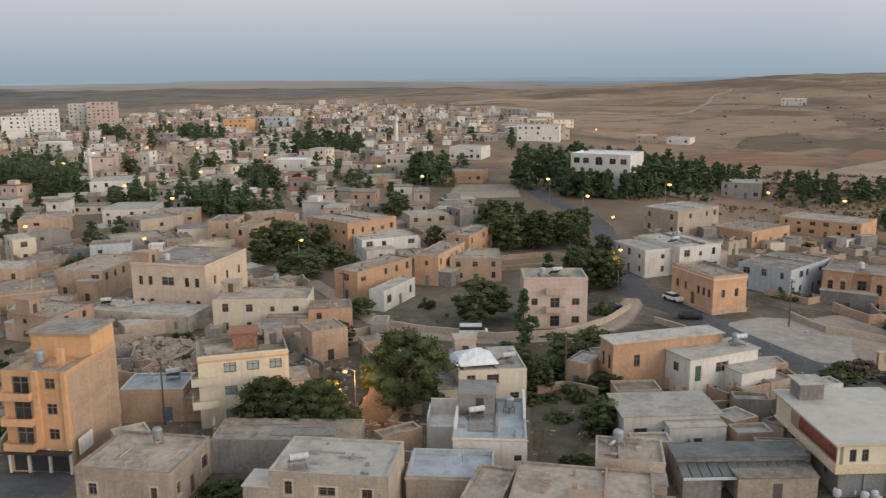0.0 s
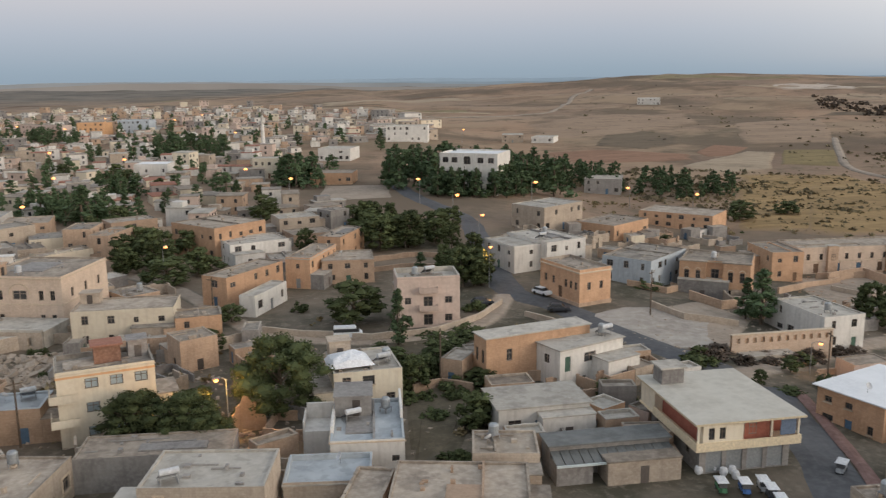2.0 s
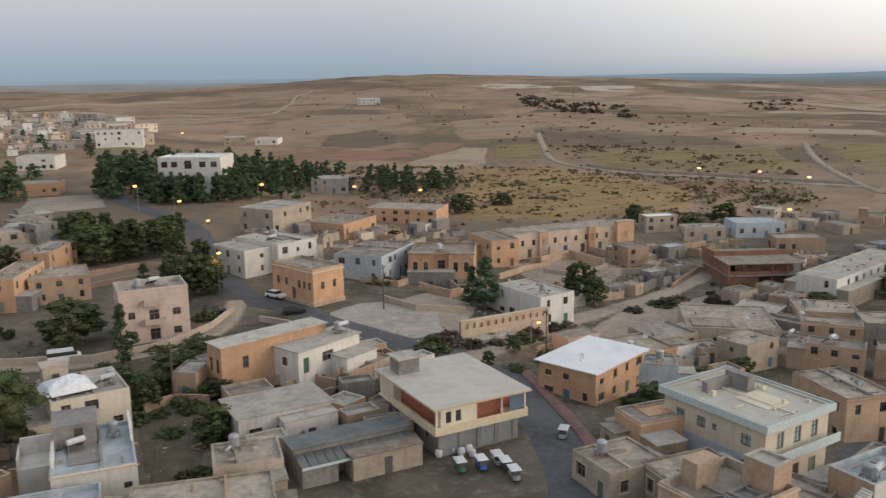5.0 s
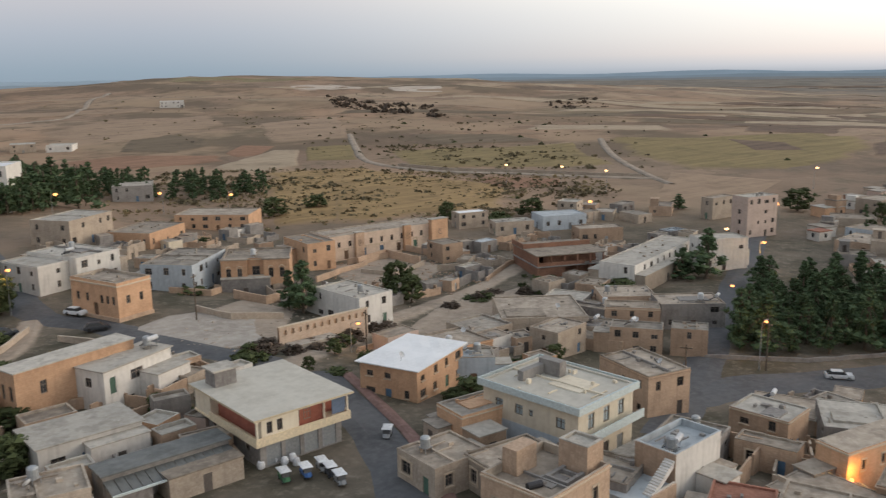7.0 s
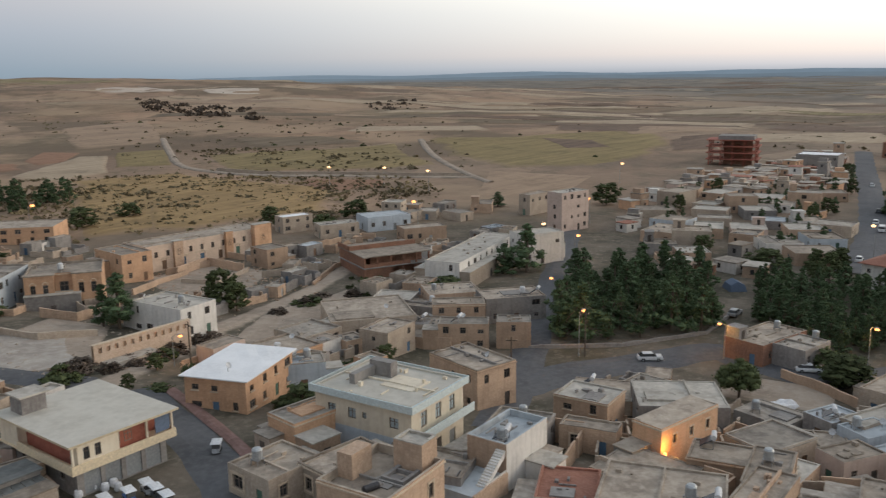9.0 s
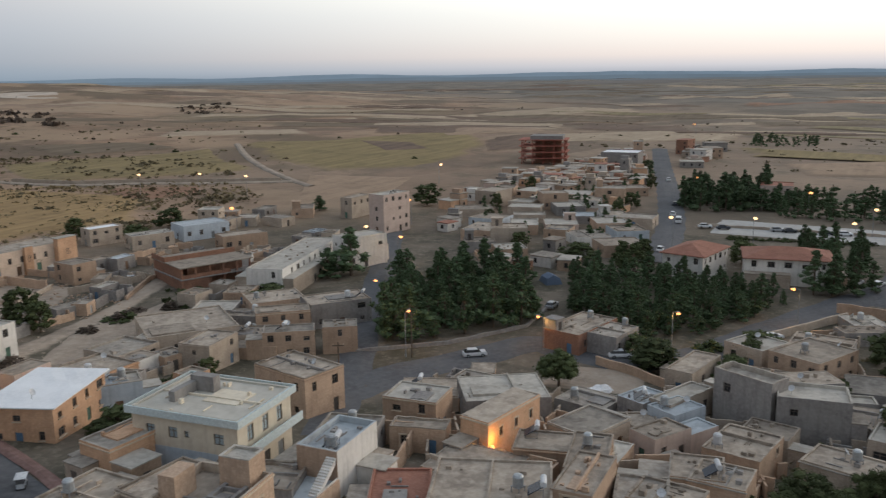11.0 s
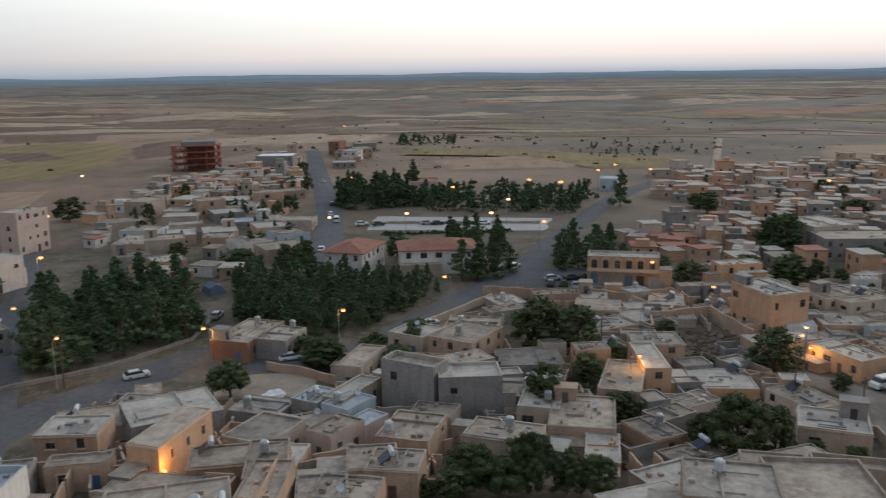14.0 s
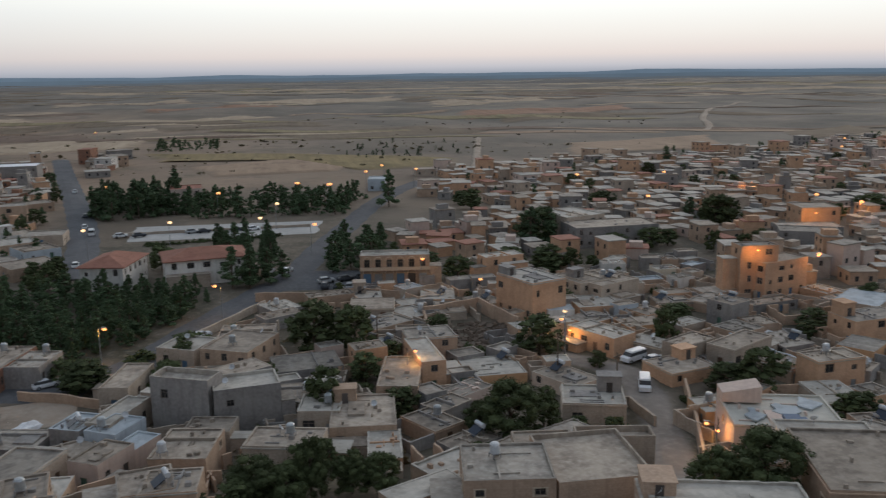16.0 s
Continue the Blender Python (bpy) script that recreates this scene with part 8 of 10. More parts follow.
# ---- street lamps: place, height of the head, colour, watts ----
street_lamp(71.6, 269.5, 8.0, "warm", 0)
street_lamp(40.6, 238.7, 8.0, "warm", 540)
street_lamp(35.3, 167.5, 8.0, "warm", 540)
street_lamp(-154.1, 349.8, 8.0, "warm", 0)
street_lamp(-100.1, 203.2, 8.0, "warm", 0)
street_lamp(-65.8, 186.2, 8.0, "warm", 540)
street_lamp(-41.5, 499.4, 8.0, "warm", 0)
street_lamp(33.5, 327.8, 8.0, "warm", 0)
street_lamp(34.0, 275.7, 8.0, "warm", 0)
street_lamp(-30.5, 181.8, 8.0, "warm", 0)
street_lamp(-12.2, 101.0, 7.4, "warm", 1500)
street_lamp(92.4, 519.3, 8.0, "warm", 0)
street_lamp(110.3, 288.8, 7.0, "warm", 0)
street_lamp(128.1, 271.2, 7.0, "warm", 0)
street_lamp(41.1, 204.9, 8.0, "warm", 0)
street_lamp(-87.8, 311.8, 8.0, "warm", 0)
street_lamp(-158.9, 392.7, 8.0, "warm", 0)
street_lamp(-197.5, 629.3, 8.0, "warm", 0)
street_lamp(-152.8, 576.3, 8.0, "warm", 0)
street_lamp(-493.2, 1107.4, 10.0, "warm", 0)
street_lamp(-105.4, 283.5, 7.0, "warm", 0)
street_lamp(-80.3, 253.4, 7.0, "warm", 0)
street_lamp(-142.7, 417.1, 8.0, "warm", 0)
street_lamp(-116.6, 411.7, 8.0, "warm", 0)
street_lamp(-75.9, 370.0, 8.0, "warm", 0)
street_lamp(-189.1, 484.7, 8.0, "warm", 0)
street_lamp(-154.2, 693.6, 8.0, "warm", 0)
street_lamp(-94.2, 637.6, 8.0, "warm", 0)
street_lamp(-82.4, 696.9, 8.0, "warm", 0)
street_lamp(-23.7, 320.0, 8.0, "warm", 0)
street_lamp(-6.8, 288.1, 8.0, "warm", 0)
street_lamp(73.2, 111.6, 5.0, "warm", 300)
street_lamp(246.1, 260.3, 8.0, "white", 0)
street_lamp(258.5, 240.6, 8.0, "white", 0)
street_lamp(261.7, 220.2, 8.0, "white", 0)
street_lamp(201.3, 175.5, 8.0, "warm", 0)
street_lamp(185.7, 107.8, 8.0, "warm", 540)
street_lamp(128.5, 73.5, 8.0, "warm", 600)
street_lamp(238.3, 134.9, 8.0, "warm", 0)
street_lamp(328.7, 169.8, 8.0, "white", 0)
street_lamp(141.4, 54.2, 6.0, "warm", 540)
street_lamp(144.8, 90.2, 8.0, "warm", 0)
street_lamp(201.0, 175.2, 8.0, "warm", 0)
street_lamp(193.8, 123.1, 8.0, "white", 0)
street_lamp(238.4, -8.2, 8.0, "warm", 0)
street_lamp(173.1, 14.6, 8.0, "warm", 540)
street_lamp(150.6, 31.4, 7.0, "warm", 540)
street_lamp(249.9, 31.5, 8.0, "white", 0)
street_lamp(252.2, 6.7, 8.0, "white", 0)
street_lamp(278.9, 1.8, 8.0, "white", 0)
street_lamp(328.4, -6.2, 8.0, "warm", 0)
street_lamp(323.0, -18.0, 8.0, "warm", 0)
street_lamp(307.4, 21.6, 8.0, "warm", 0)
street_lamp(360.8, -35.3, 8.0, "warm", 0)
street_lamp(331.3, 62.8, 8.0, "warm", 0)
street_lamp(241.9, 52.8, 8.0, "white", 0)
street_lamp(629.1, 121.9, 8.0, "warm", 0)
street_lamp(188.6, -29.8, 8.0, "warm", 720)
street_lamp(171.3, -39.1, 7.0, "warm", 0)
street_lamp(141.2, -47.1, 8.0, "white", 720)
street_lamp(140.0, -46.1, 7.0, "warm", 0)
street_lamp(131.2, -18.8, 6.0, "warm", 420)
street_lamp(329.4, -116.9, 8.0, "warm", 0)
street_lamp(267.2, -119.4, 8.0, "warm", 0)
street_lamp(329.4, -5.9, 8.0, "warm", 0)
street_lamp(322.3, -17.3, 8.0, "warm", 0)
street_lamp(383.3, -44.7, 8.0, "warm", 0)
street_lamp(365.1, -57.3, 8.0, "warm", 0)
street_lamp(173.7, -118.9, 8.0, "warm", 600)
street_lamp(239.2, -178.2, 8.0, "warm", 540)
street_lamp(456.4, -327.9, 8.0, "warm", 0)
street_lamp(408.8, -292.1, 8.0, "warm", 0)
street_lamp(256.8, -174.4, 8.0, "warm", 0)
street_lamp(328.9, -154.0, 8.0, "warm", 0)
street_lamp(92.6, -48.5, 5.0, "warm", 420)
street_lamp(176.0, -95.9, 5.0, "warm", 0)


ROAD_CLEAR = []
for ob in list(scene.objects):
    if ob.name.startswith(("road", "pavement", "yard")):
        ROAD_CLEAR += [(v.co.x, v.co.y) for v in list(ob.data.vertices)[::2]]
ROAD_CLEAR = np.array(ROAD_CLEAR)


def free(x, y, r, close=0.76):
    if any((x - a) ** 2 + (y - b) ** 2 < (close * (r + c)) ** 2 for a, b, c in TAKEN):
        return False
    return ((ROAD_CLEAR[:, 0] - x) ** 2 + (ROAD_CLEAR[:, 1] - y) ** 2).min() > (r * 0.8 + 1.0) ** 2


WALLMIX = ["stone"] * 6 + ["pale"] * 6 + ["ochre"] + ["grey"] * 7 + ["white"] * 2 + ["cream", "pink", "blue"]
OLDMIX = ["stone"] * 7 + ["pale"] * 4 + ["grey"] * 8 + ["ochre", "pink", "white"]
WARMMIX = ["stone"] * 6 + ["ochre"] * 6 + ["pale"] * 3 + ["grey"] * 2 + ["rose", "orange"]
OLDROOFS = ["pale"] * 5 + ["earth"] * 5 + ["grey"] * 3 + ["blue"]
ROOFMIX = ["earth"] * 5 + ["grey"] * 5 + ["pale"] * 3 + ["blue"]
BUILT = []  # houses of the fill, for what stands on their roofs


def yard(ob, w, d, h, r):
    """A walled court in front of or beside a house, with a gap for its gate."""
    e, t, z = r.uniform(2.5, 5.5), 0.28, r.uniform(1.5, 2.4)
    s = Shape()
    if r.random() < 0.5:
        s.box(0.1, -e, -1.5, 0.1 + t, -0.02, z).box(0.1 + t, -e, -1.5, w * 0.45, -e + t, z).box(w * 0.45 + 1.2, -e, -1.5, w, -e + t, z * 0.9).box(w - t, -e + t, -1.5, w, -0.02, z)
    else:
        s.box(-e, 0.1, -1.5, -0.02, 0.1 + t, z).box(-e, 0.1 + t, -1.5, -e + t, d * 0.5, z).box(-e, d * 0.5 + 1.2, -1.5, -e + t, d, z * 0.85).box(-e + t, d - t, -1.5, -0.02, d, z)
    child("yard_wall", s.mesh("yard_wall", WALLS[r.choice(("stone", "pale", "grey", "stone"))]), ob)


def roof_extra(ob, w, d, h, r, wall):
    """A stair hut or a low upper room on a roof."""
    a, b, z = r.uniform(2.0, min(4.0, w * 0.5)), r.uniform(2.0, min(3.5, d * 0.5)), r.uniform(1.6, 2.4)
    x0, y0 = r.choice((0.3, w - a - 0.3)), d - b - 0.3
    s = Shape().box(x0, y0, h - 0.7, x0 + a, y0 + b, h + z).box(x0 - 0.15, y0 - 0.15, h + z, x0 + a + 0.15, y0 + b + 0.15, h + z + 0.15)
    hut = child("stair_hut", s.mesh("stair_hut", WALLS[wall]), ob)
    child("door", MESH_DOOR, hut, pose(x0 + a / 2, y0 - 0.07, h - 0.3) @ Matrix.Diagonal((0.85, 1, 1.8, 1)))


def quarter(count, poly, turn, group, tall=0.35, lo=5.0, hi=12.5):
    """Houses filling a quarter of the town."""
    made, tries = 0, 0
    while made < count and tries < count * 60:
        tries += 1
        x, y = sample(poly, rng)
        w, d = rng.uniform(lo, hi), rng.uniform(lo - 1, hi - 2)
        if any(inside((x, y), g) for g in GROVES) or not free(x, y, math.hypot(w, d) / 2, 0.62 if hi < 7 else 0.76):
            continue
        rot = turn + rng.uniform(-24, 24)
        rot += 90 * min(range(4), key=lambda k: math.cos(radians(rot + 90 * k)) * -x - math.sin(radians(rot + 90 * k)) * y + math.sin(radians(rot + 90 * k)) * x - math.cos(radians(rot + 90 * k)) * y)
        t = radians(rot)
        cx, cy = x - math.cos(t) * w / 2 + math.sin(t) * d / 2, y - math.sin(t) * w / 2 - math.cos(t) * d / 2
        storeys = 2 if rng.random() < tall else 1
        old = group.startswith("old")
        h, wall, dist = storeys * (2.35 if old else 2.7) + (rng.uniform(-0.5, 0.3) if old else rng.uniform(-0.5, 0.7)), rng.choice((WARMMIX if math.degrees(math.atan2(x, y)) > 103 else OLDMIX) if old else WALLMIX), math.hypot(x, y)
        ob = house(cx, cy, rot, w, d, h, wall, rng.choice(OLDROOFS if old else ROOFMIX), storeys, made, simple=dist > 120, sparse=0.72 if old else 0.58, group=group, name="shed" if hi < 7 else "house", label=f"small {TINTS[wall]} outbuilding with a flat roof" if hi < 7 else "", parapet=rng.uniform(0.05, 0.28) if old else rng.uniform(0.1, 0.45))
        if dist < 230 and rng.random() < 0.6:
            yard(ob, w, d, h, rng)
        if rng.random() < 0.1 and min(w, d) > 6:
            roof_extra(ob, w, d, h, rng, wall)
        BUILT.append((ob, w, d, h, dist))
        made += 1


def courts(count, poly, turn, seed):
    """Walled yards in the gaps between houses: rough masonry round two to four sides, uneven on top."""
    r = random.Random(seed)
    made, tries = 0, 0
    while made < count and tries < count * 60:
        tries += 1
        x, y = sample(poly, r)
        a, b = r.uniform(3.5, 8.5), r.uniform(3.0, 7.0)
        if any(inside((x, y), g) for g in GROVES) or not free(x, y, math.hypot(a, b) / 2, 0.6):
            continue
        TAKEN.append((x, y, math.hypot(a, b) / 2 * 0.6))
        s, z0 = Shape(), r.uniform(1.3, 2.3)
        sides = [(-a / 2, -b / 2, 1, 0, a), (a / 2, -b / 2, 0, 1, b), (a / 2, b / 2, -1, 0, a), (-a / 2, b / 2, 0, -1, b)]
        r.shuffle(sides)
        for px, py, ux, uy, length in sides[:r.choice((2, 3, 3, 4))]:
            n = max(2, int(length / 1.1))
            gap = r.randrange(n) if r.random() < 0.4 else -1
            for i in range(n):
                if i == gap:
                    continue
                q0, q1, z = length * i / n, length * (i + 1) / n - 0.004, z0 + r.uniform(-0.22, 0.18)
                x0, x1 = sorted((px + ux * q0, px + ux * q1))
                y0, y1 = sorted((py + uy * q0, py + uy * q1))
                s.box(x0 - 0.14 * abs(uy), y0 - 0.14 * abs(ux), -1.5, x1 + 0.14 * abs(uy), y1 + 0.14 * abs(ux), z)
        style = r.choice(("stone", "pale", "pale", "grey", "stone"))
        ob = root("courtyard_wall", pose(x, y, terrain(x, y), 0, 0, turn + r.uniform(-25, 25)), f"rough {TINTS[style]} wall round a small yard", "wall", "yard walls")
        child("masonry", s.mesh("masonry", WALLS[style]), ob)
        made += 1


def scatter(kind, poly, count, lo, hi):
    """Single trees or bushes in the gaps between houses."""
    made, tries = 0, 0
    while made < count and tries < count * 40:
        tries += 1
        x, y = sample(poly, rng)
        h = rng.uniform(lo, hi)
        if free(x, y, h * 0.25) and not any(inside((x, y), g) for g in OPEN[:2]):
            tree(kind, x, y, h, rng.uniform(0.85, 1.3))
            made += 1


def annexes():
    """Lean-tos, huts on roofs and walled yards of the houses placed so far."""
    r = random.Random(19)
    for ob, w, d, top, dist in list(ROOFTOPS):
        if dist > 230 or not ob.name.startswith("house"):
            continue
        wall = next(c for c in ob.children if c.name.startswith("wall")).data.materials[0]
        for side in ("r", "b", "f", "l"):
            if r.random() > (0.4 if side in "rb" else 0.22):
                continue
            deep, z = r.uniform(1.8, 3.6), r.uniform(0.45, 0.8) * top
            a = r.uniform(0.4, 0.75)
            if side in "fb":
                x0, x1 = (0.0, w * a) if r.random() < 0.5 else (w * (1 - a), w)
                y0, y1 = (-deep, -0.03) if side == "f" else (d + 0.03, d + deep)
            else:
                y0, y1 = (0.0, d * a) if r.random() < 0.5 else (d * (1 - a), d)
                x0, x1 = (-deep, -0.03) if side == "l" else (w + 0.03, w + deep)
            mid = ob.matrix_basis @ Vector(((x0 + x1) / 2, (y0 + y1) / 2, 0))
            reach = deep * 0.5
            if any((mid.x - p) ** 2 + (mid.y - q) ** 2 < (0.6 * c + reach) ** 2 for p, q, c in TAKEN if math.hypot(mid.x - p, mid.y - q) > 0.1 and c < 40 and (p, q) != near_centre(ob, w, d)):
                continue
            if ((ROAD_CLEAR[:, 0] - mid.x) ** 2 + (ROAD_CLEAR[:, 1] - mid.y) ** 2).min() < (reach + 1.2) ** 2:
                continue
            s = Shape().box(x0, y0, -2, x1, y1, z)
            ann = child("annex", s.mesh("annex", wall if r.random() < 0.6 else WALLS[r.choice(("grey", "stone", "pale"))]), ob)
            child("annex_roof", Shape().box(x0 - 0.12, y0 - 0.12, z, x1 + 0.12, y1 + 0.12, z + 0.14).mesh("annex_roof", ROOFS[r.choice(("earth", "grey", "pale"))]), ann)
            if side == "f":
                child("door", MESH_DOOR, ann, pose((x0 + x1) / 2, y0 - 0.03, 0) @ Matrix.Diagonal((0.95, 1, min(2.0, z - 0.3), 1)))
            elif side == "l":
                child("door", MESH_DOOR, ann, pose(x0 - 0.03, (y0 + y1) / 2, 0, 0, 0, 270) @ Matrix.Diagonal((0.95, 1, min(2.0, z - 0.3), 1)))
        if r.random() < 0.2 and min(w, d) > 6.5:
            roof_extra(ob, w, d, top, r, r.choice(("pale", "grey", "stone")))


def near_centre(ob, w, d):
    m = ob.matrix_basis @ Vector((w / 2, d / 2, 0))
    return min(((p, q) for p, q, c in TAKEN), key=lambda t: (t[0] - m.x) ** 2 + (t[1] - m.y) ** 2)


annexes()


quarter(50, [(114.3, 61.8), (132.2, 59.0), (128.8, 28.4), (150.3, 24.9), (180.8, 1.4), (189.1, -23.2), (101.7, -13.5), (74.5, 43.0)], 10, "old town houses", 0.12)
quarter(60, [(147.0, -3.8), (182.1, -15.2), (177.1, -59.6), (165.9, -130.8), (73.6, -58.7), (92.4, 6.9)], 15, "old town houses", 0.12)
quarter(30, [(-88.7, 154.1), (-123.2, 218.0), (-46.2, 244.1), (5.8, 239.8), (5.0, 209.1), (-27.7, 167.4), (-53.5, 133.1)], 30, "northern houses", 0.4)
quarter(10, [(89.5, 108.8), (111.0, 93.9), (148.8, 121.7), (138.2, 142.9)], 10, "lane houses", 0.2)
quarter(8, [(187.7, 170.7), (241.3, 150.2), (253.9, 179.7), (216.2, 210.0)], 10, "lane houses", 0.2)
quarter(10, [(54.3, 61.3), (61.8, 52.9), (71.9, 43.2), (101.7, 52.1), (88.9, 56.7), (81.1, 65.3)], 5, "lane houses", 0.2)
quarter(32, [(-49.6, 84.2), (-86.5, 154.0), (-29.4, 151.4), (18.4, 124.9), (52.7, 106.0), (40.6, 79.7)], 10, "sheds and outbuildings", 0, 3.0, 5.6)
quarter(28, [(25.7, 119.1), (66.6, 122.1), (145.9, 150.9), (241.3, 150.2), (154.7, 95.1), (106.4, 96.1), (71.0, 83.9), (38.3, 71.4), (17.8, 87.0)], 10, "sheds and outbuildings", 0, 3.6, 6.6)
quarter(52, [(88.4, 38.8), (129.2, 45.8), (157.5, 12.0), (212.0, -27.2), (209.9, -106.2), (87.5, -45.3)], 12, "sheds and outbuildings", 0, 3.6, 6.6)
quarter(11, [(92.6, 157.2), (138.6, 191.4), (157.3, 174.5), (143.9, 151.4), (109.5, 139.5), (85.2, 136.5)], 10, "sheds and outbuildings", 0, 3.6, 6.6)
courts(38, [(114.3, 61.8), (132.2, 59.0), (128.8, 28.4), (150.3, 24.9), (180.8, 1.4), (189.1, -23.2), (101.7, -13.5), (74.5, 43.0)], 10, 1)
courts(46, [(147.0, -3.8), (190.0, -15.2), (200.0, -70.0), (165.9, -130.8), (73.6, -58.7), (92.4, 6.9)], 15, 2)
courts(26, [(-49.6, 84.2), (-86.5, 154.0), (-29.4, 151.4), (18.4, 124.9), (52.7, 106.0), (40.6, 79.7)], 10, 3)
courts(22, [(54.0, 150.0), (92.6, 157.2), (138.6, 191.4), (157.3, 174.5), (200.0, 180.0), (190.0, 140.0), (143.9, 151.4), (109.5, 139.5), (85.2, 136.5)], 12, 4)
courts(20, [(60.0, 176.0), (120.0, 230.0), (70.0, 250.0), (48.0, 215.0)], 20, 5)
courts(22, [(-88.7, 154.1), (-123.2, 218.0), (-46.2, 244.1), (5.8, 239.8), (5.0, 209.1), (-27.7, 167.4), (-53.5, 133.1)], 25, 6)
quarter(14, [(56.0, 178.0), (125.0, 215.0), (120.0, 245.0), (70.0, 250.0), (48.0, 215.0)], 20, "sheds and outbuildings", 0, 3.4, 6.4)
quarter(30, [(196.0, 82.0), (214.0, 106.0), (262.0, 130.0), (318.3, 135.0), (340.0, 86.0), (268.0, 64.0), (240.6, 58.5), (205.0, 66.0)], 14, "houses behind the park", 0.18, 8.0, 14.0)
scatter("bush", [(9.4, 90.9), (15.3, 88.2), (21.2, 103.7), (21.9, 119.0), (17.2, 126.0), (11.7, 130.7), (11.0, 109.3)], 19, 1.4, 3.0)
scatter("scrub", [(9.4, 90.9), (15.3, 88.2), (21.2, 103.7), (21.9, 119.0), (17.2, 126.0), (11.7, 130.7), (11.0, 109.3)], 8, 1, 2)
woods([(-134.7, 251.5), (-415.8, 796.3), (-75.6, 819.1), (27.3, 538.9), (7.5, 305.8), (-53.9, 286.6)], 230, 5, 10, "single dark trees among distant houses")
GROVES.pop()
scatter("broad", [(-103.7, 191.5), (-245.1, 465.4), (-45.3, 485.8), (16.2, 319.2), (5.8, 239.8), (-40.4, 212.2)], 20, 4, 8)
scatter("broad", [(227.8, 118.6), (333.2, 145.6), (413.8, 96.2), (240.6, 55.3), (201.5, 62.8)], 9, 4, 7)
scatter("broad", [(204.6, -6.6), (346.2, -45.6), (446.2, -348.2), (150.3, -118.7)], 20, 4, 7)
scatter("bush", [(-54.1, 95.3), (-84.4, 153.9), (-29.4, 151.4), (18.4, 124.9), (52.7, 106.0), (42.8, 84.4)], 21, 1.2, 2.6)
scatter("bush", [(21.2, 100.7), (66.6, 122.1), (145.9, 150.9), (167.5, 133.8), (106.4, 96.1), (71.0, 83.9), (40.6, 75.6)], 12, 1, 2.4)
scatter("bush", [(91.9, 40.2), (129.2, 45.8), (157.5, 12.0), (212.0, -27.2), (209.9, -106.2), (90.9, -47.0)], 16, 1.2, 2.8)
scatter("scrub", [(79.6, 231.0), (184.3, 195.9), (271.8, 224.1), (286.1, 261.1), (206.3, 350.6), (104.9, 354.4)], 25, 1, 2.5)
scatter("bush", [(87.7, 253.7), (190.9, 203.0), (271.8, 224.1), (286.1, 261.1), (206.3, 350.6), (104.9, 354.4)], 10, 1, 2.8)
scatter("bush", [(263.6, 481.0), (396.1, 217.9), (661.2, 319.6), (407.9, 641.7)], 9, 2, 4)
scatter("broad", [(91.9, 40.2), (129.2, 45.8), (157.5, 12.0), (212.0, -27.2), (209.9, -106.2), (90.9, -47.0)], 16, 2.5, 4.5)
scatter("broad", [(-54.1, 95.3), (-93.0, 170.8), (-32.3, 167.6), (20.0, 135.9), (56.6, 114.4), (42.8, 84.4)], 10, 2.2, 4)
scatter("broad", [(21.2, 100.7), (66.6, 122.1), (145.9, 150.9), (225.8, 140.3), (167.5, 133.8), (106.4, 96.1), (71.0, 83.9), (40.6, 75.6)], 10, 2.2, 4)
scatter("pine", [(212.0, 12.5), (247.5, 19.0), (250.0, 6.3), (222.0, 0.0), (204.0, 7.5)], 20, 7, 10)
scatter("broad", [(231.0, 66.6), (229.0, 54.0), (204.0, 50.0), (200.0, 60.0)], 9, 4, 7)
for i in range(19):
    tree("bush", 258.4 + 0.41 * i + rng.uniform(-0.4, 0.4), 38.8 - 2.06 * i, rng.uniform(1.6, 2.6), rng.uniform(0.9, 1.4))
woods([(605.7, -60.3), (602.8, -128.6), (508.2, -108.5), (475.4, -28.9)], 26, 2.5, 4.5, "single dark trees on the edge of the plain")
GROVES.pop()
woods([(222.5, 108.6), (318.3, 139.2), (413.8, 96.2), (240.6, 55.3), (201.5, 62.8)], 36, 4, 7, "single dark trees among distant houses")
GROVES.pop()
woods([(346.2, -45.6), (449.3, -153.1), (536.5, -418.2), (312.5, -244.5), (307.2, -82.4)], 46, 4, 7, "single dark trees among distant houses")
GROVES.pop()


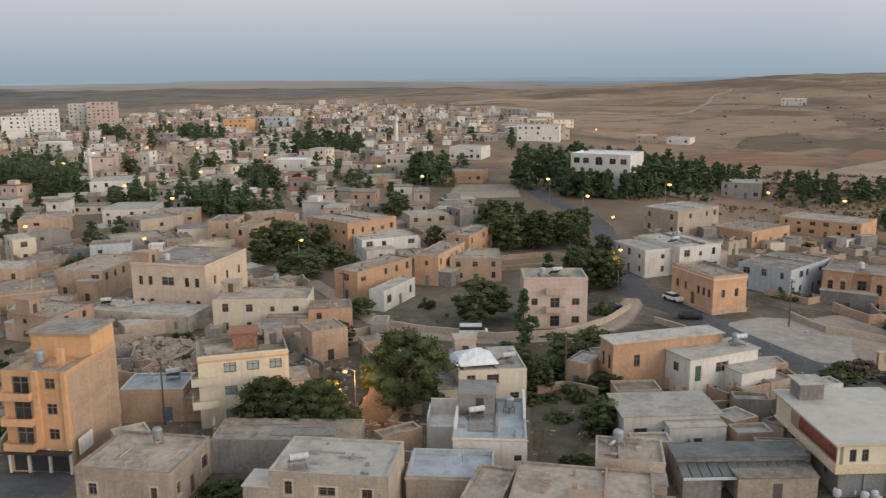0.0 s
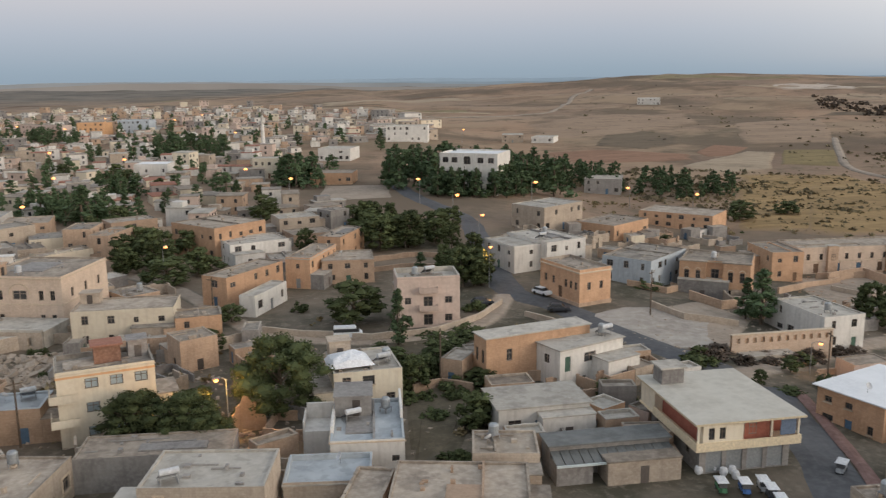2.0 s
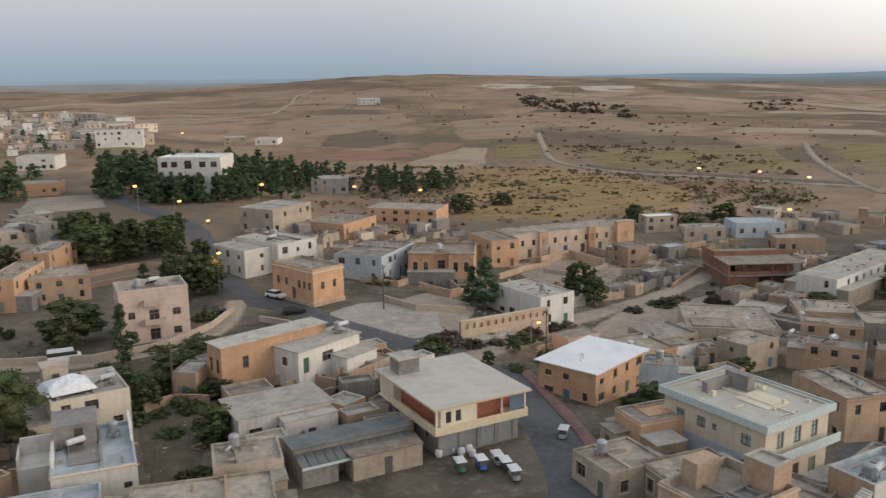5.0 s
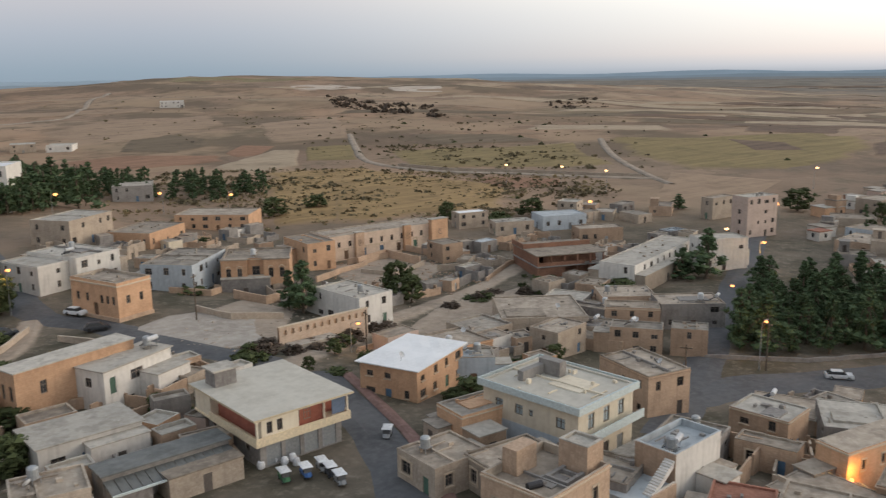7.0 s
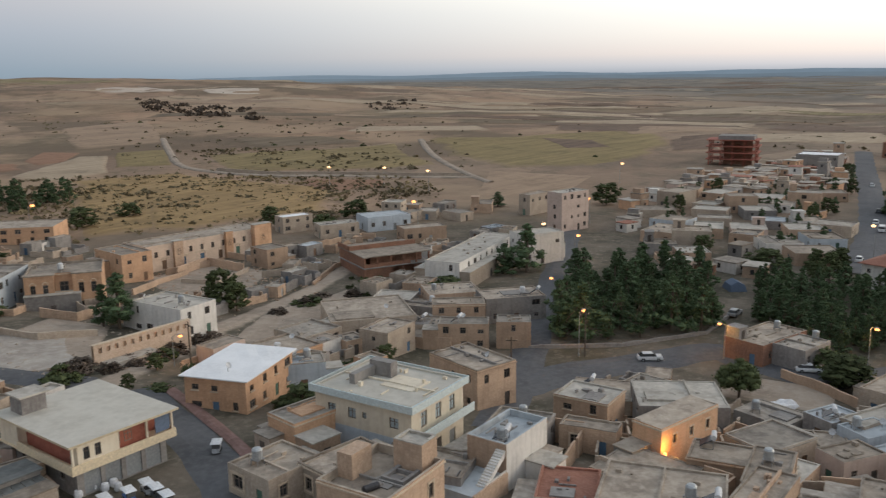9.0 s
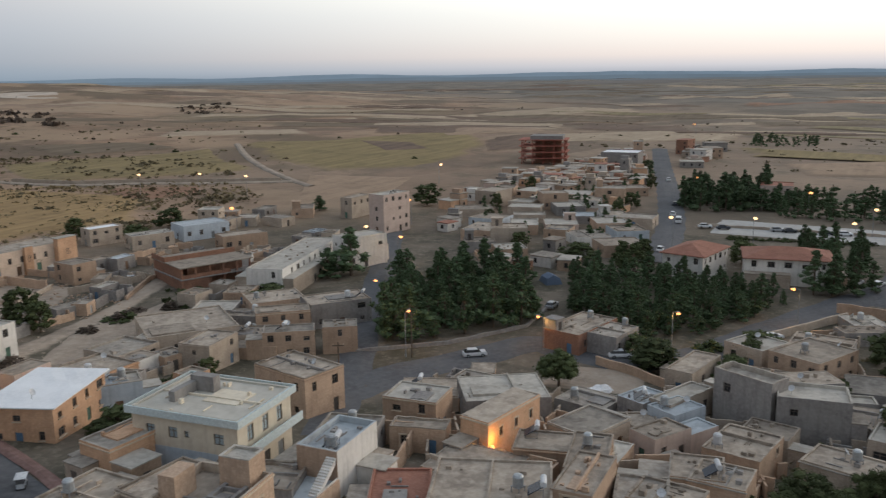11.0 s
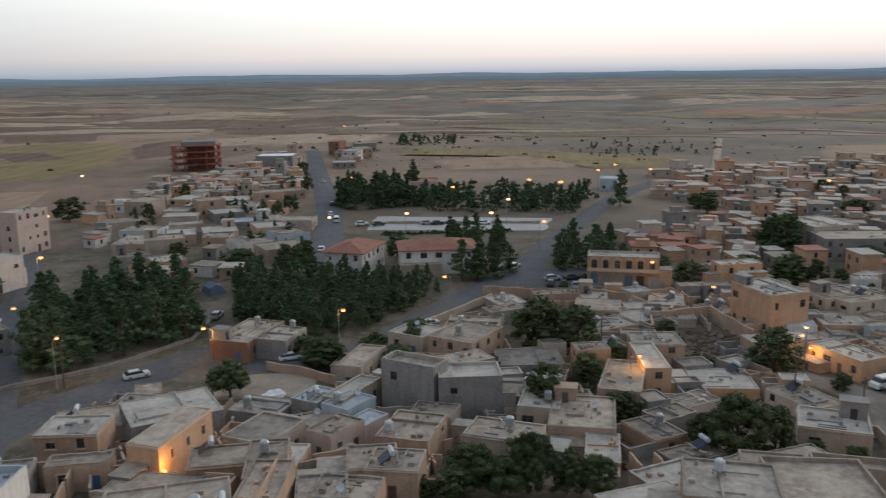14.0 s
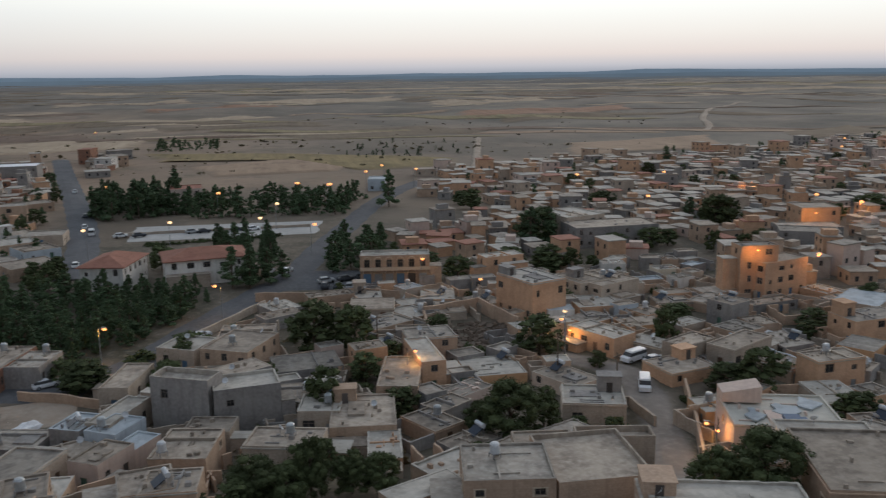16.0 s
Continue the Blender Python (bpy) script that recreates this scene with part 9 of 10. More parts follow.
def far_town(name, count, poly, seed, label, tall=0.4, gap=11.0, palette="stone pale stone grey ochre pink pale"):
    """Distant houses joined in one mesh, each with its window openings."""
    r = random.Random(seed)
    keys = palette.split()
    mats = [WALLS[k] for k in keys] + [ROOFS["earth"], ROOFS["grey"], ROOFS["pale"], ROOFS["tile"], M_GLASS]
    v, f, slot, spots = [], [], [], []
    tries = 0
    while len(spots) < count and tries < count * 30:
        tries += 1
        x, y = sample(poly, r)
        w, d = r.uniform(gap * 0.65, gap * 1.3), r.uniform(gap * 0.6, gap * 1.1)
        if any(abs(x - p) < gap and abs(y - q) < gap for p, q in spots) or any((x - p) ** 2 + (y - q) ** 2 < (c + 6) ** 2 for p, q, c in TAKEN):
            continue
        if ((ROAD_CLEAR[:, 0] - x) ** 2 + (ROAD_CLEAR[:, 1] - y) ** 2).min() < 80 or any(inside((x, y), g) for g in GROVES):
            continue
        spots.append((x, y))
        st = r.choice((2, 2, 2, 2, 3)) if r.random() < tall else 1
        h = st * 2.45 + r.uniform(0.0, 0.7)
        m = pose(x, y, terrain(x, y), 0, 0, r.choice((0, 90)) + r.uniform(-25, 25))
        wm, rm = r.randrange(7), 7 + r.choice((0, 0, 0, 1, 1, 1, 2, 2, 3))
        n = len(v)
        s = Shape().box(-w / 2, -d / 2, -3, w / 2, d / 2, h)
        s.box(-w / 2 - 0.2, -d / 2 - 0.2, h, w / 2 + 0.2, d / 2 + 0.2, h + 0.25)
        cells = [wm] * 6 + [rm] * 6
        if r.random() < 0.2:
            q = r.uniform(1.5, w * 0.4)
            s.box(-q, -1.5, h + 0.25, 0.5, 2.0, h + 1.7)
            cells += [wm] * 6
        for fl in range(st):
            z = fl * 2.45 + 0.9
            for side in (-1, 1):
                for i in range(int(w / 3.0)):
                    u = -w / 2 + (i + 0.6) * w / int(w / 3.0) - 0.3
                    if r.random() < 0.6:
                        s.box(u - 0.45, side * d / 2 - 0.03, z, u + 0.45, side * d / 2 + 0.03, z + 1.2)
                        cells += [11] * 6
                for i in range(int(d / 3.2)):
                    u = -d / 2 + (i + 0.6) * d / int(d / 3.2) - 0.3
                    if r.random() < 0.6:
                        s.box(side * w / 2 - 0.03, u - 0.45, z, side * w / 2 + 0.03, u + 0.45, z + 1.2)
                        cells += [11] * 6
        v += [tuple(m @ Vector(p)) for p in s.v]
        f += [tuple(n + i for i in q) for q in s.f]
        slot += cells
    tagged(new(name, mesh_of(name, v, f, mats, slot)), label, "town", kind="stuff")


far_town("distant_houses", 170, [(193.8, -6.1), (250.2, -22.1), (307.2, -82.4), (312.5, -244.5), (161.7, -127.6), (172.7, -58.1)], 15, "close-set tan flat-roofed houses of the old town", 0.12, 6.2, "ochre stone stone grey ochre pink pale")
far_town("distant_houses", 200, [(194.0, 84.0), (214.0, 108.0), (258.1, 134.0), (318.3, 139.2), (355.3, 82.7), (240.6, 56.5), (203.5, 64.8)], 20, "close-set tan houses along the street", 0.06, 5.4, "stone pink white grey brick pale ochre")
far_town("distant_houses", 90, [(-119.3, 210.8), (-156.4, 279.1), (-59.3, 316.6), (8.5, 274.4), (5.6, 231.3), (-44.6, 235.3)], 31, "flat-roofed houses of the northern quarter", 0.25, 8, "stone pale white grey cream pink white")
far_town("distant_houses", 900, [(-153.2, 273.3), (-452.2, 825.5), (-257.7, 987.3), (-85.0, 923.7), (-1.0, 833.9), (56.2, 702.5), (38.3, 498.5), (-7.0, 476.6), (7.8, 320.3), (-57.5, 306.5)], 3, "crowded pale flat-roofed houses of the distant town", 0.3, 7.5, "stone pale white grey cream pink white")
far_town("distant_houses", 40, [(39.7, 516.0), (56.2, 702.5), (87.1, 643.3), (68.3, 503.2)], 4, "pale houses at the edge of the distant town", 0.4, 14, "stone pale white grey cream pink white")
far_town("distant_houses", 300, [(258.1, 134.0), (346.2, 151.2), (406.6, 137.5), (497.0, 130.8), (516.6, 118.3), (347.6, 79.0), (311.2, 136.1)], 5, "small pink and tan houses along the main street", 0.12, 6.4, "stone pink white grey brick pale ochre")
far_town("distant_houses", 30, [(416.6, 88.4), (444.6, 82.6), (527.7, 87.7), (525.6, 115.0)], 7, "small houses beside the main street", 0.5, 10, "stone pink white grey brick pale ochre")
far_town("distant_houses", 300, [(346.2, -45.6), (428.0, -74.2), (449.3, -153.1), (472.9, -267.0), (536.5, -418.2), (312.5, -244.5), (307.2, -82.4)], 6, "low tan houses at the far edge of the old town", 0.15, 7.5, "ochre stone stone grey ochre pink pale")
far_town("distant_houses", 60, [(516.4, -402.7), (190.5, -149.9), (182.9, -181.5), (484.4, -474.5)], 8, "low tan houses of the old town", 0.3, 9.5, "ochre stone stone grey ochre pink pale")


# ---- hillsides: scrub, stones ----
def scrub_field(name, poly, count, size, mat, label, seed):
    """Low dry tufts spread over open ground, one mesh."""
    r = random.Random(seed)
    v, f = [], []
    for _ in range(count):
        x, y = sample(poly, r)
        # tufts gather in drifts and leave bare ground between them
        drift = noise.fractal((x / 24, y / 24, seed), 1.0, 2.0, 3)
        if r.random() > 0.45 + 1.6 * drift or ((ROAD_CLEAR[:, 0] - x) ** 2 + (ROAD_CLEAR[:, 1] - y) ** 2).min() < 25:
            continue
        z, s = terrain(x, y), size * (0.45 + 1.5 * r.random() ** 2.5)
        for _k in range(9):
            a, t = r.uniform(0, 2 * math.pi), r.uniform(0.15, 0.6)
            c = Vector((x + r.gauss(0, 0.4) * s, y + r.gauss(0, 0.4) * s, z + r.uniform(0.05, 0.55) * s))
            p, q = Vector((math.cos(a), math.sin(a), r.uniform(-0.3, 0.3))) * s * t, Vector((-math.sin(a) * 0.5, math.cos(a) * 0.5, 1)) * s * t * 0.8
            n = len(v)
            v += [tuple(c - p), tuple(c - q), tuple(c + p), tuple(c + q)]
            f.append((n, n + 1, n + 2, n + 3))
    tagged(new(name, mesh_of(name, v, f, mat)), label, "scrub", kind="stuff")


def rubble(name, poly, count, size, mat, label, seed):
    """Loose stones, one mesh."""
    r = random.Random(seed)
    v, f = [], []
    for _ in range(count):
        x, y = sample(poly, r)
        s = size * r.uniform(0.3, 1.4)
        sh = Shape().box(-s * 0.5, -s * 0.35, -s * 0.2, s * 0.5, s * 0.35, s * 0.35)
        m = pose(x, y, terrain(x, y), r.uniform(-30, 30), r.uniform(-30, 30), r.uniform(0, 360))
        n = len(v)
        v += [tuple(m @ (Vector(p) * r.uniform(0.8, 1.2))) for p in sh.v]
        f += [tuple(n + i for i in q) for q in sh.f]
    tagged(new(name, mesh_of(name, v, f, mat)), label, "rubble", kind="stuff")


scrub_field("scrub", [(92.2, 266.5), (190.9, 203.0), (277.8, 229.0), (288.8, 263.6), (208.4, 354.0), (107.9, 364.3)], 5200, 0.75, M_DRY, "dry yellowish tufts and thistles on the slope", 0)
scrub_field("scrub", [(210.5, 352.3), (333.8, 252.4), (548.9, 443.6), (332.2, 696.8)], 700, 1.0, M_DRYGREEN, "scattered dull scrub on the bare hill", 1)
scrub_field("scrub", [(72.2, 507.2), (205.1, 396.6), (432.2, 848.6), (214.1, 1038.9)], 90, 1.3, M_DRYGREEN, "scattered dull scrub on the bare hill", 2)
scrub_field("scrub", [(43.0, 108.3), (105.6, 112.0), (138.2, 142.9), (86.2, 167.6), (54.0, 144.6)], 500, 0.7, M_DRY, "dry weeds between the houses", 3)
scrub_field("scrub", [(-34.5, 101.3), (45.2, 89.7), (74.8, 153.4), (1.5, 150.0), (-46.1, 138.7)], 900, 0.7, M_DRY, "dry weeds between the houses", 4)
scrub_field("scrub", [(435.8, 143.5), (426.4, -166.9), (569.0, -222.4), (724.3, 235.3)], 520, 1.2, M_DRYGREEN, "dark scrub along the edge of the plain", 5)
scrub_field("scrub", [(74.5, 43.0), (102.0, -14.0), (189.4, -24.0), (127.1, 56.8)], 700, 0.7, M_DRY, "dry weeds between the houses", 6)
rubble("rubble", [(-49.9, 122.4), (-35.7, 123.1), (-39.4, 138.4), (-55.7, 139.1)], 420, 1.0, WALLS["pale"], "heap of pale broken building stones", 7)
rubble("rubble", [(144.2, -24.1), (144.0, -39.2), (165.7, -43.4), (162.2, -27.1)], 380, 0.9, M_RUBBLE, "rubble and scrap inside a ruined enclosure", 8)
rubble("rubble", [(42.2, 106.4), (103.5, 112.8), (129.2, 137.2), (91.7, 167.3), (57.4, 142.6)], 500, 0.5, WALLS["pale"], "stones scattered over bare earth", 9)
rubble("rubble", [(-32.5, 94.8), (45.2, 89.7), (67.3, 137.3), (1.4, 136.7), (-42.5, 127.2)], 700, 0.45, WALLS["pale"], "stones and debris in the yards", 10)
rubble("rubble", [(73.0, 46.2), (102.0, -14.0), (173.3, -22.2), (122.3, 54.7)], 700, 0.45, WALLS["pale"], "stones and debris in the yards", 11)
scrub_field("scrub", [(494.5, 810.4), (490.6, 745.4), (502.3, 630.3), (443.5, 536.1), (420.2, 581.6), (429.7, 679.7)], 420, 2.6, M_BRUSH, "dark thorn scrub on a rocky outcrop", 12)
scrub_field("scrub", [(666.1, 656.9), (720.8, 624.8), (655.5, 546.6), (587.0, 549.8)], 160, 2.6, M_BRUSH, "dark thorn scrub on a rocky outcrop", 13)
scrub_field("scrub", [(122.4, 571.0), (395.3, 189.7), (915.9, 420.2), (461.3, 1147.6)], 300, 0.9, M_BRUSH, "scattered thorn bushes on the bare hill", 14)
scrub_field("scrub", [(433.5, 205.5), (463.1, -211.3), (936.8, -425.6), (944.8, 428.5)], 420, 1.1, M_BRUSH, "scattered thorn bushes on the plain", 15)
rubble("rubble", [(110.8, 187.5), (134.4, 185.7), (152.4, 160.4), (125.6, 139.5), (100.1, 155.4)], 500, 0.6, WALLS["stone"], "fallen stones between ruined walls", 16)
scrub_field("scrub", [(112.9, 345.0), (139.1, 256.2), (200.7, 190.1), (264.3, 206.3), (282.2, 260.7), (230.7, 344.7), (156.4, 395.7)], 3600, 0.95, M_DRYGREEN, "dull thistles on the dry slope", 17)
scrub_field("scrub", [(279.8, 417.4), (271.8, 301.3), (310.8, 265.8), (354.6, 327.8), (321.6, 407.0)], 900, 1.1, M_DRYGREEN, "dull thistles on the dry slope", 18)


def strip_fields(count, heading0, heading1, near, far, kinds, seed, wide=(80, 300), deep=(25, 80)):
    """Long narrow parcels of farmland lying across the plain."""
    r = random.Random(seed)
    for n in range(count):
        a = radians(r.uniform(heading0, heading1))
        dist = near * (far / near) ** r.random()
        k = r.choice(kinds)
        w, d, t = r.uniform(*wide) * dist / 900, r.uniform(*deep) * dist / 900, a + r.uniform(-0.35, 0.35)
        cx, cy = dist * math.sin(a), dist * math.cos(a)
        ux, uy = math.cos(t), -math.sin(t)
        q = r.uniform(-0.3, 0.3)
        pts = [(cx + ux * w * i - uy * d * (k2 + q * i), cy + uy * w * i + ux * d * (k2 + q * i)) for i, k2 in ((-0.5, -0.5), (0.5, -0.5), (0.5, 0.5), (-0.5, 0.5))]
        field("field", pts, FIELDS[k], FIELD_TEXT[k], lift=0.22 + 0.009 * n)


FIELD_TEXT = {"plough": "dark ploughed brown field", "stubble": "pale stubble field strip", "pasture": "dry yellowish-green pasture", "fallow": "brown fallow field", "dark": "dark scrubby ground"}
strip_fields(80, 50, 132, 640, 2600, ("plough", "stubble", "fallow", "dark", "stubble", "pasture", "plough", "dark"), 4, (120, 420), (12, 40))
strip_fields(30, -25, 52, 700, 1700, ("fallow", "dark", "fallow", "plough", "pasture", "stubble"), 8, (60, 240), (12, 45))


# ---- far ridges beyond the plain: haze put into their colours and a faint glow ----
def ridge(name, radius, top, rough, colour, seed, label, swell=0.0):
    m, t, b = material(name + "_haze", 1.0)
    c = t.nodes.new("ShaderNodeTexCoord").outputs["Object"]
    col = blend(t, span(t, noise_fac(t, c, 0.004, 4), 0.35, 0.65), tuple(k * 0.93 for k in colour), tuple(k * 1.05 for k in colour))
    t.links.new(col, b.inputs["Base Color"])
    # self-glow in the ridge colour stands for the haze in front of it
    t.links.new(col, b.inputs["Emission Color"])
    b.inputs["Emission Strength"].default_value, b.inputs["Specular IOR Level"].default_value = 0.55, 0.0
    v, f, seg = [], [], 360
    for i in range(seg):
        a = 2 * math.pi * i / seg
        x, y = radius * math.sin(a), radius * math.cos(a)
        n = noise.fractal((math.sin(a) * 6, math.cos(a) * 6, seed), 1.0, 2.0, 5)
        z = 45 + radius * math.tan(radians(top + swell * math.exp(-((a + 0.2 - (2 * math.pi if a > math.pi else 0)) / 0.28) ** 2))) + rough * n
        v += [(x, y, -80), (x, y, z)]
    for i in range(seg):
        j = (i + 1) % seg
        f.append((2 * i, 2 * i + 1, 2 * j + 1, 2 * j))
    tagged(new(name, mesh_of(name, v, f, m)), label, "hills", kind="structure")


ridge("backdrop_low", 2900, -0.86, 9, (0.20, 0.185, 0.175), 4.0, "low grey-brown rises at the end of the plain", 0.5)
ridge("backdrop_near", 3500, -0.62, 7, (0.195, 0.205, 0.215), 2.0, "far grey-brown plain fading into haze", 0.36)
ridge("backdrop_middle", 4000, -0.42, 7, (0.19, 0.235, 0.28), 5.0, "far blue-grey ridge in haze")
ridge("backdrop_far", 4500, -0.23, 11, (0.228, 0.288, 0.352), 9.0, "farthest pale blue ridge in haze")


# ---- walls along lanes and plots ----
def boundary_wall(points, h, style):
    """A rough stone wall following a line, with its coping stones uneven."""
    v, f, t = [], [], 0.2
    dense = []
    for (x0, y0), (x1, y1) in zip(points, points[1:]):
        n = max(2, int(math.hypot(x1 - x0, y1 - y0) / 2.5))
        dense += [(x0 + (x1 - x0) * i / n, y0 + (y1 - y0) * i / n) for i in range(n)]
    dense.append(points[-1])
    for i, (x, y) in enumerate(dense):
        a, b = dense[max(i - 1, 0)], dense[min(i + 1, len(dense) - 1)]
        d = Vector((b[0] - a[0], b[1] - a[1], 0)).normalized()
        nx, ny = -d.y * t, d.x * t
        z = terrain(x, y)
        top = z + h + rng.uniform(-0.15, 0.12)
        v += [(x - nx, y - ny, z - 1), (x + nx, y + ny, z - 1), (x + nx, y + ny, top), (x - nx, y - ny, top)]
        if i:
            k = 4 * (i - 1)
            f += [(k + 3, k + 7, k + 4, k), (k + 2, k + 6, k + 7, k + 3), (k + 1, k + 5, k + 6, k + 2)]
    n = len(v)
    f += [(0, 1, 2, 3), (n - 1, n - 2, n - 3, n - 4)]
    ob = root("boundary_wall", Matrix(), f"low {TINTS[style]} boundary wall with an uneven top", "wall")
    child("masonry", mesh_of("masonry", v, f, WALLS[style]), ob)


boundary_wall([(-12.4, 145.3), (-2.4, 140.0), (8.8, 135.5), (20.2, 137.5), (28.5, 144.2), (34.3, 152.8)], 1.3, "pale")
boundary_wall([(125.3, 82.8), (136.5, 70.1), (152.6, 60.9), (165.9, 61.6)], 0.7, "grey")
boundary_wall([(167.1, -26.3), (172.1, -38.7), (155.9, -42.9)], 3.0, "stone")
boundary_wall([(167.1, -26.3), (144.2, -24.3)], 2.4, "stone")
boundary_wall([(158.6, 20.7), (171.8, 12.9), (184.8, 5.2)], 1.6, "pale")
boundary_wall([(189.1, 7.3), (186.5, -5.0), (188.7, -15.2), (183.8, -24.7)], 2.2, "stone")
boundary_wall([(138.0, 42.3), (134.8, 34.5), (131.1, 27.6)], 1.6, "stone")
boundary_wall([(73.1, 155.9), (76.7, 149.4), (92.1, 156.7)], 1.8, "stone")
boundary_wall([(152.0, 174.9), (172.0, 178.1)], 1.5, "stone")
boundary_wall([(130.6, 163.0), (149.0, 156.1)], 1.6, "pale")
boundary_wall([(247.5, 338.0), (255.5, 306.5), (273.5, 283.5), (289.0, 257.0), (304.0, 236.0)], 1.6, "pale")
boundary_wall([(118.6, 180.2), (129.9, 183.7), (131.0, 170.4)], 2.4, "stone")
boundary_wall([(61.6, 147.4), (64.6, 139.3), (73.6, 136.8)], 1.3, "pale")
boundary_wall([(25.0, 115.1), (32.4, 112.6), (41.5, 116.7)], 1.6, "stone")
boundary_wall([(12.7, 111.2), (16.8, 113.2), (20.9, 109.9)], 1.4, "stone")
boundary_wall([(-6.5, 107.8), (-1.9, 104.8), (1.0, 105.7)], 1.7, "grey")
boundary_wall([(118.4, -39.2), (116.2, -48.8), (106.7, -48.5)], 1.8, "pale")
boundary_wall([(138.4, -37.2), (135.1, -44.6)], 1.6, "stone")
boundary_wall([(121.2, -60.2), (105.0, -53.8), (86.5, -45.5)], 2.0, "stone")
boundary_wall([(13.2, 194.6), (23.4, 198.2), (33.5, 194.5)], 1.2, "stone")
boundary_wall([(12.5, 184.5), (22.1, 186.7), (26.7, 183.7)], 1.2, "stone")
boundary_wall([(121.9, 121.1), (140.7, 125.3), (154.7, 123.5)], 1.5, "stone")
boundary_wall([(275.9, 49.4), (279.9, -8.4)], 1.0, "pale")
boundary_wall([(140.4, -78.5), (124.2, -82.7)], 2.2, "blue")
boundary_wall([(73.3, 165.4), (78.1, 159.6), (91.7, 170.3)], 1.2, "stone")
boundary_wall([(79.6, 143.8), (88.7, 146.3), (101.8, 153.6)], 1.0, "stone")
boundary_wall([(138.6, 191.4), (140.4, 178.4), (147.8, 175.4)], 1.6, "stone")
boundary_wall([(115.2, 173.6), (119.7, 165.5), (132.0, 170.2)], 1.3, "pale")
boundary_wall([(121.3, 153.3), (136.1, 155.3)], 1.0, "stone")
boundary_wall([(99.6, 168.8), (110.2, 175.8), (121.3, 179.9)], 1.4, "stone")
boundary_wall([(132.3, 146.9), (148.0, 155.8), (156.8, 156.4)], 1.2, "stone")
boundary_wall([(36.9, 144.8), (41.9, 136.8), (45.5, 129.8)], 1.0, "pale")
boundary_wall([(63.5, 164.7), (69.7, 159.1), (82.3, 170.3)], 1.3, "stone")
boundary_wall([(53.9, 176.8), (62.0, 170.8), (70.5, 176.4)], 1.2, "stone")


# ---- vehicles ----
PAINTS = {"white": plain("white_car_paint", (0.72, 0.73, 0.74), 0.35), "dark": plain("dark_car_paint", (0.05, 0.055, 0.065), 0.3), "grey": plain("silver_car_paint", (0.36, 0.37, 0.38), 0.35, 0.3),
          "blue": plain("blue_truck_paint", (0.06, 0.14, 0.34), 0.4), "green": plain("green_truck_paint", (0.06, 0.16, 0.08), 0.5)}


def tapered(s, x0, x1, y, z0, z1, top0, top1, ty):
    n = len(s.v)
    s.v += [(x0, -y, z0), (x1, -y, z0), (x1, y, z0), (x0, y, z0), (top0, -ty, z1), (top1, -ty, z1), (top1, ty, z1), (top0, ty, z1)]
    s.f += [tuple(n + i for i in q) for q in ((3, 2, 1, 0), (4, 5, 6, 7), (0, 1, 5, 4), (1, 2, 6, 5), (2, 3, 7, 6), (3, 0, 4, 7))]
    return s


def car_meshes(kind):
    if kind == "van":
        body = tapered(tapered(Shape(), -2.4, 2.4, 0.9, 0.35, 1.0, -2.4, 2.35, 0.92), -2.4, 2.35, 0.92, 1.0, 1.25, -2.38, 1.9, 0.9)
        roof = tapered(Shape(), -2.36, 1.35, 0.84, 1.82, 2.05, -2.3, 1.2, 0.78)
        glass = tapered(Shape(), -2.37, 1.85, 0.89, 1.25, 1.82, -2.34, 1.3, 0.83)
        wheels, r = (-1.5, 1.55), 0.36
    elif kind == "tuk":
        body = tapered(tapered(Shape(), -1.3, 1.1, 0.55, 0.3, 0.75, -1.3, 0.8, 0.55), 0.75, 1.35, 0.3, 0.35, 0.9, 0.8, 1.1, 0.2)
        roof = tapered(tapered(Shape(), -1.4, 1.0, 0.8, 1.62, 1.68, -1.38, 0.98, 0.78), -1.36, 0.95, 0.76, 1.68, 1.82, -1.0, 0.6, 0.45)
        for px in (-1.2, 0.7):
            for py in (-0.5, 0.5):
                body.tube((px, py, 0.7), (px, py, 1.64), 0.04, 0.04, 5)
        glass = tapered(Shape(), 0.3, 0.9, 0.55, 0.9, 1.6, 0.2, 0.7, 0.55)
        wheels, r = (-0.9, 0.8), 0.26
    else:
        body = tapered(tapered(Shape(), -2.1, 2.1, 0.84, 0.3, 0.62, -2.12, 2.12, 0.87), -2.12, 2.12, 0.87, 0.62, 0.92, -2.0, 1.95, 0.8)
        roof = tapered(Shape(), -1.35, 0.45, 0.62, 1.36, 1.46, -1.2, 0.3, 0.56)
        glass = tapered(Shape(), -1.85, 1.05, 0.76, 0.92, 1.36, -1.36, 0.46, 0.62)
        wheels, r = (-1.3, 1.32), 0.32
    return body, roof, glass, wheels, r


CARS = {}


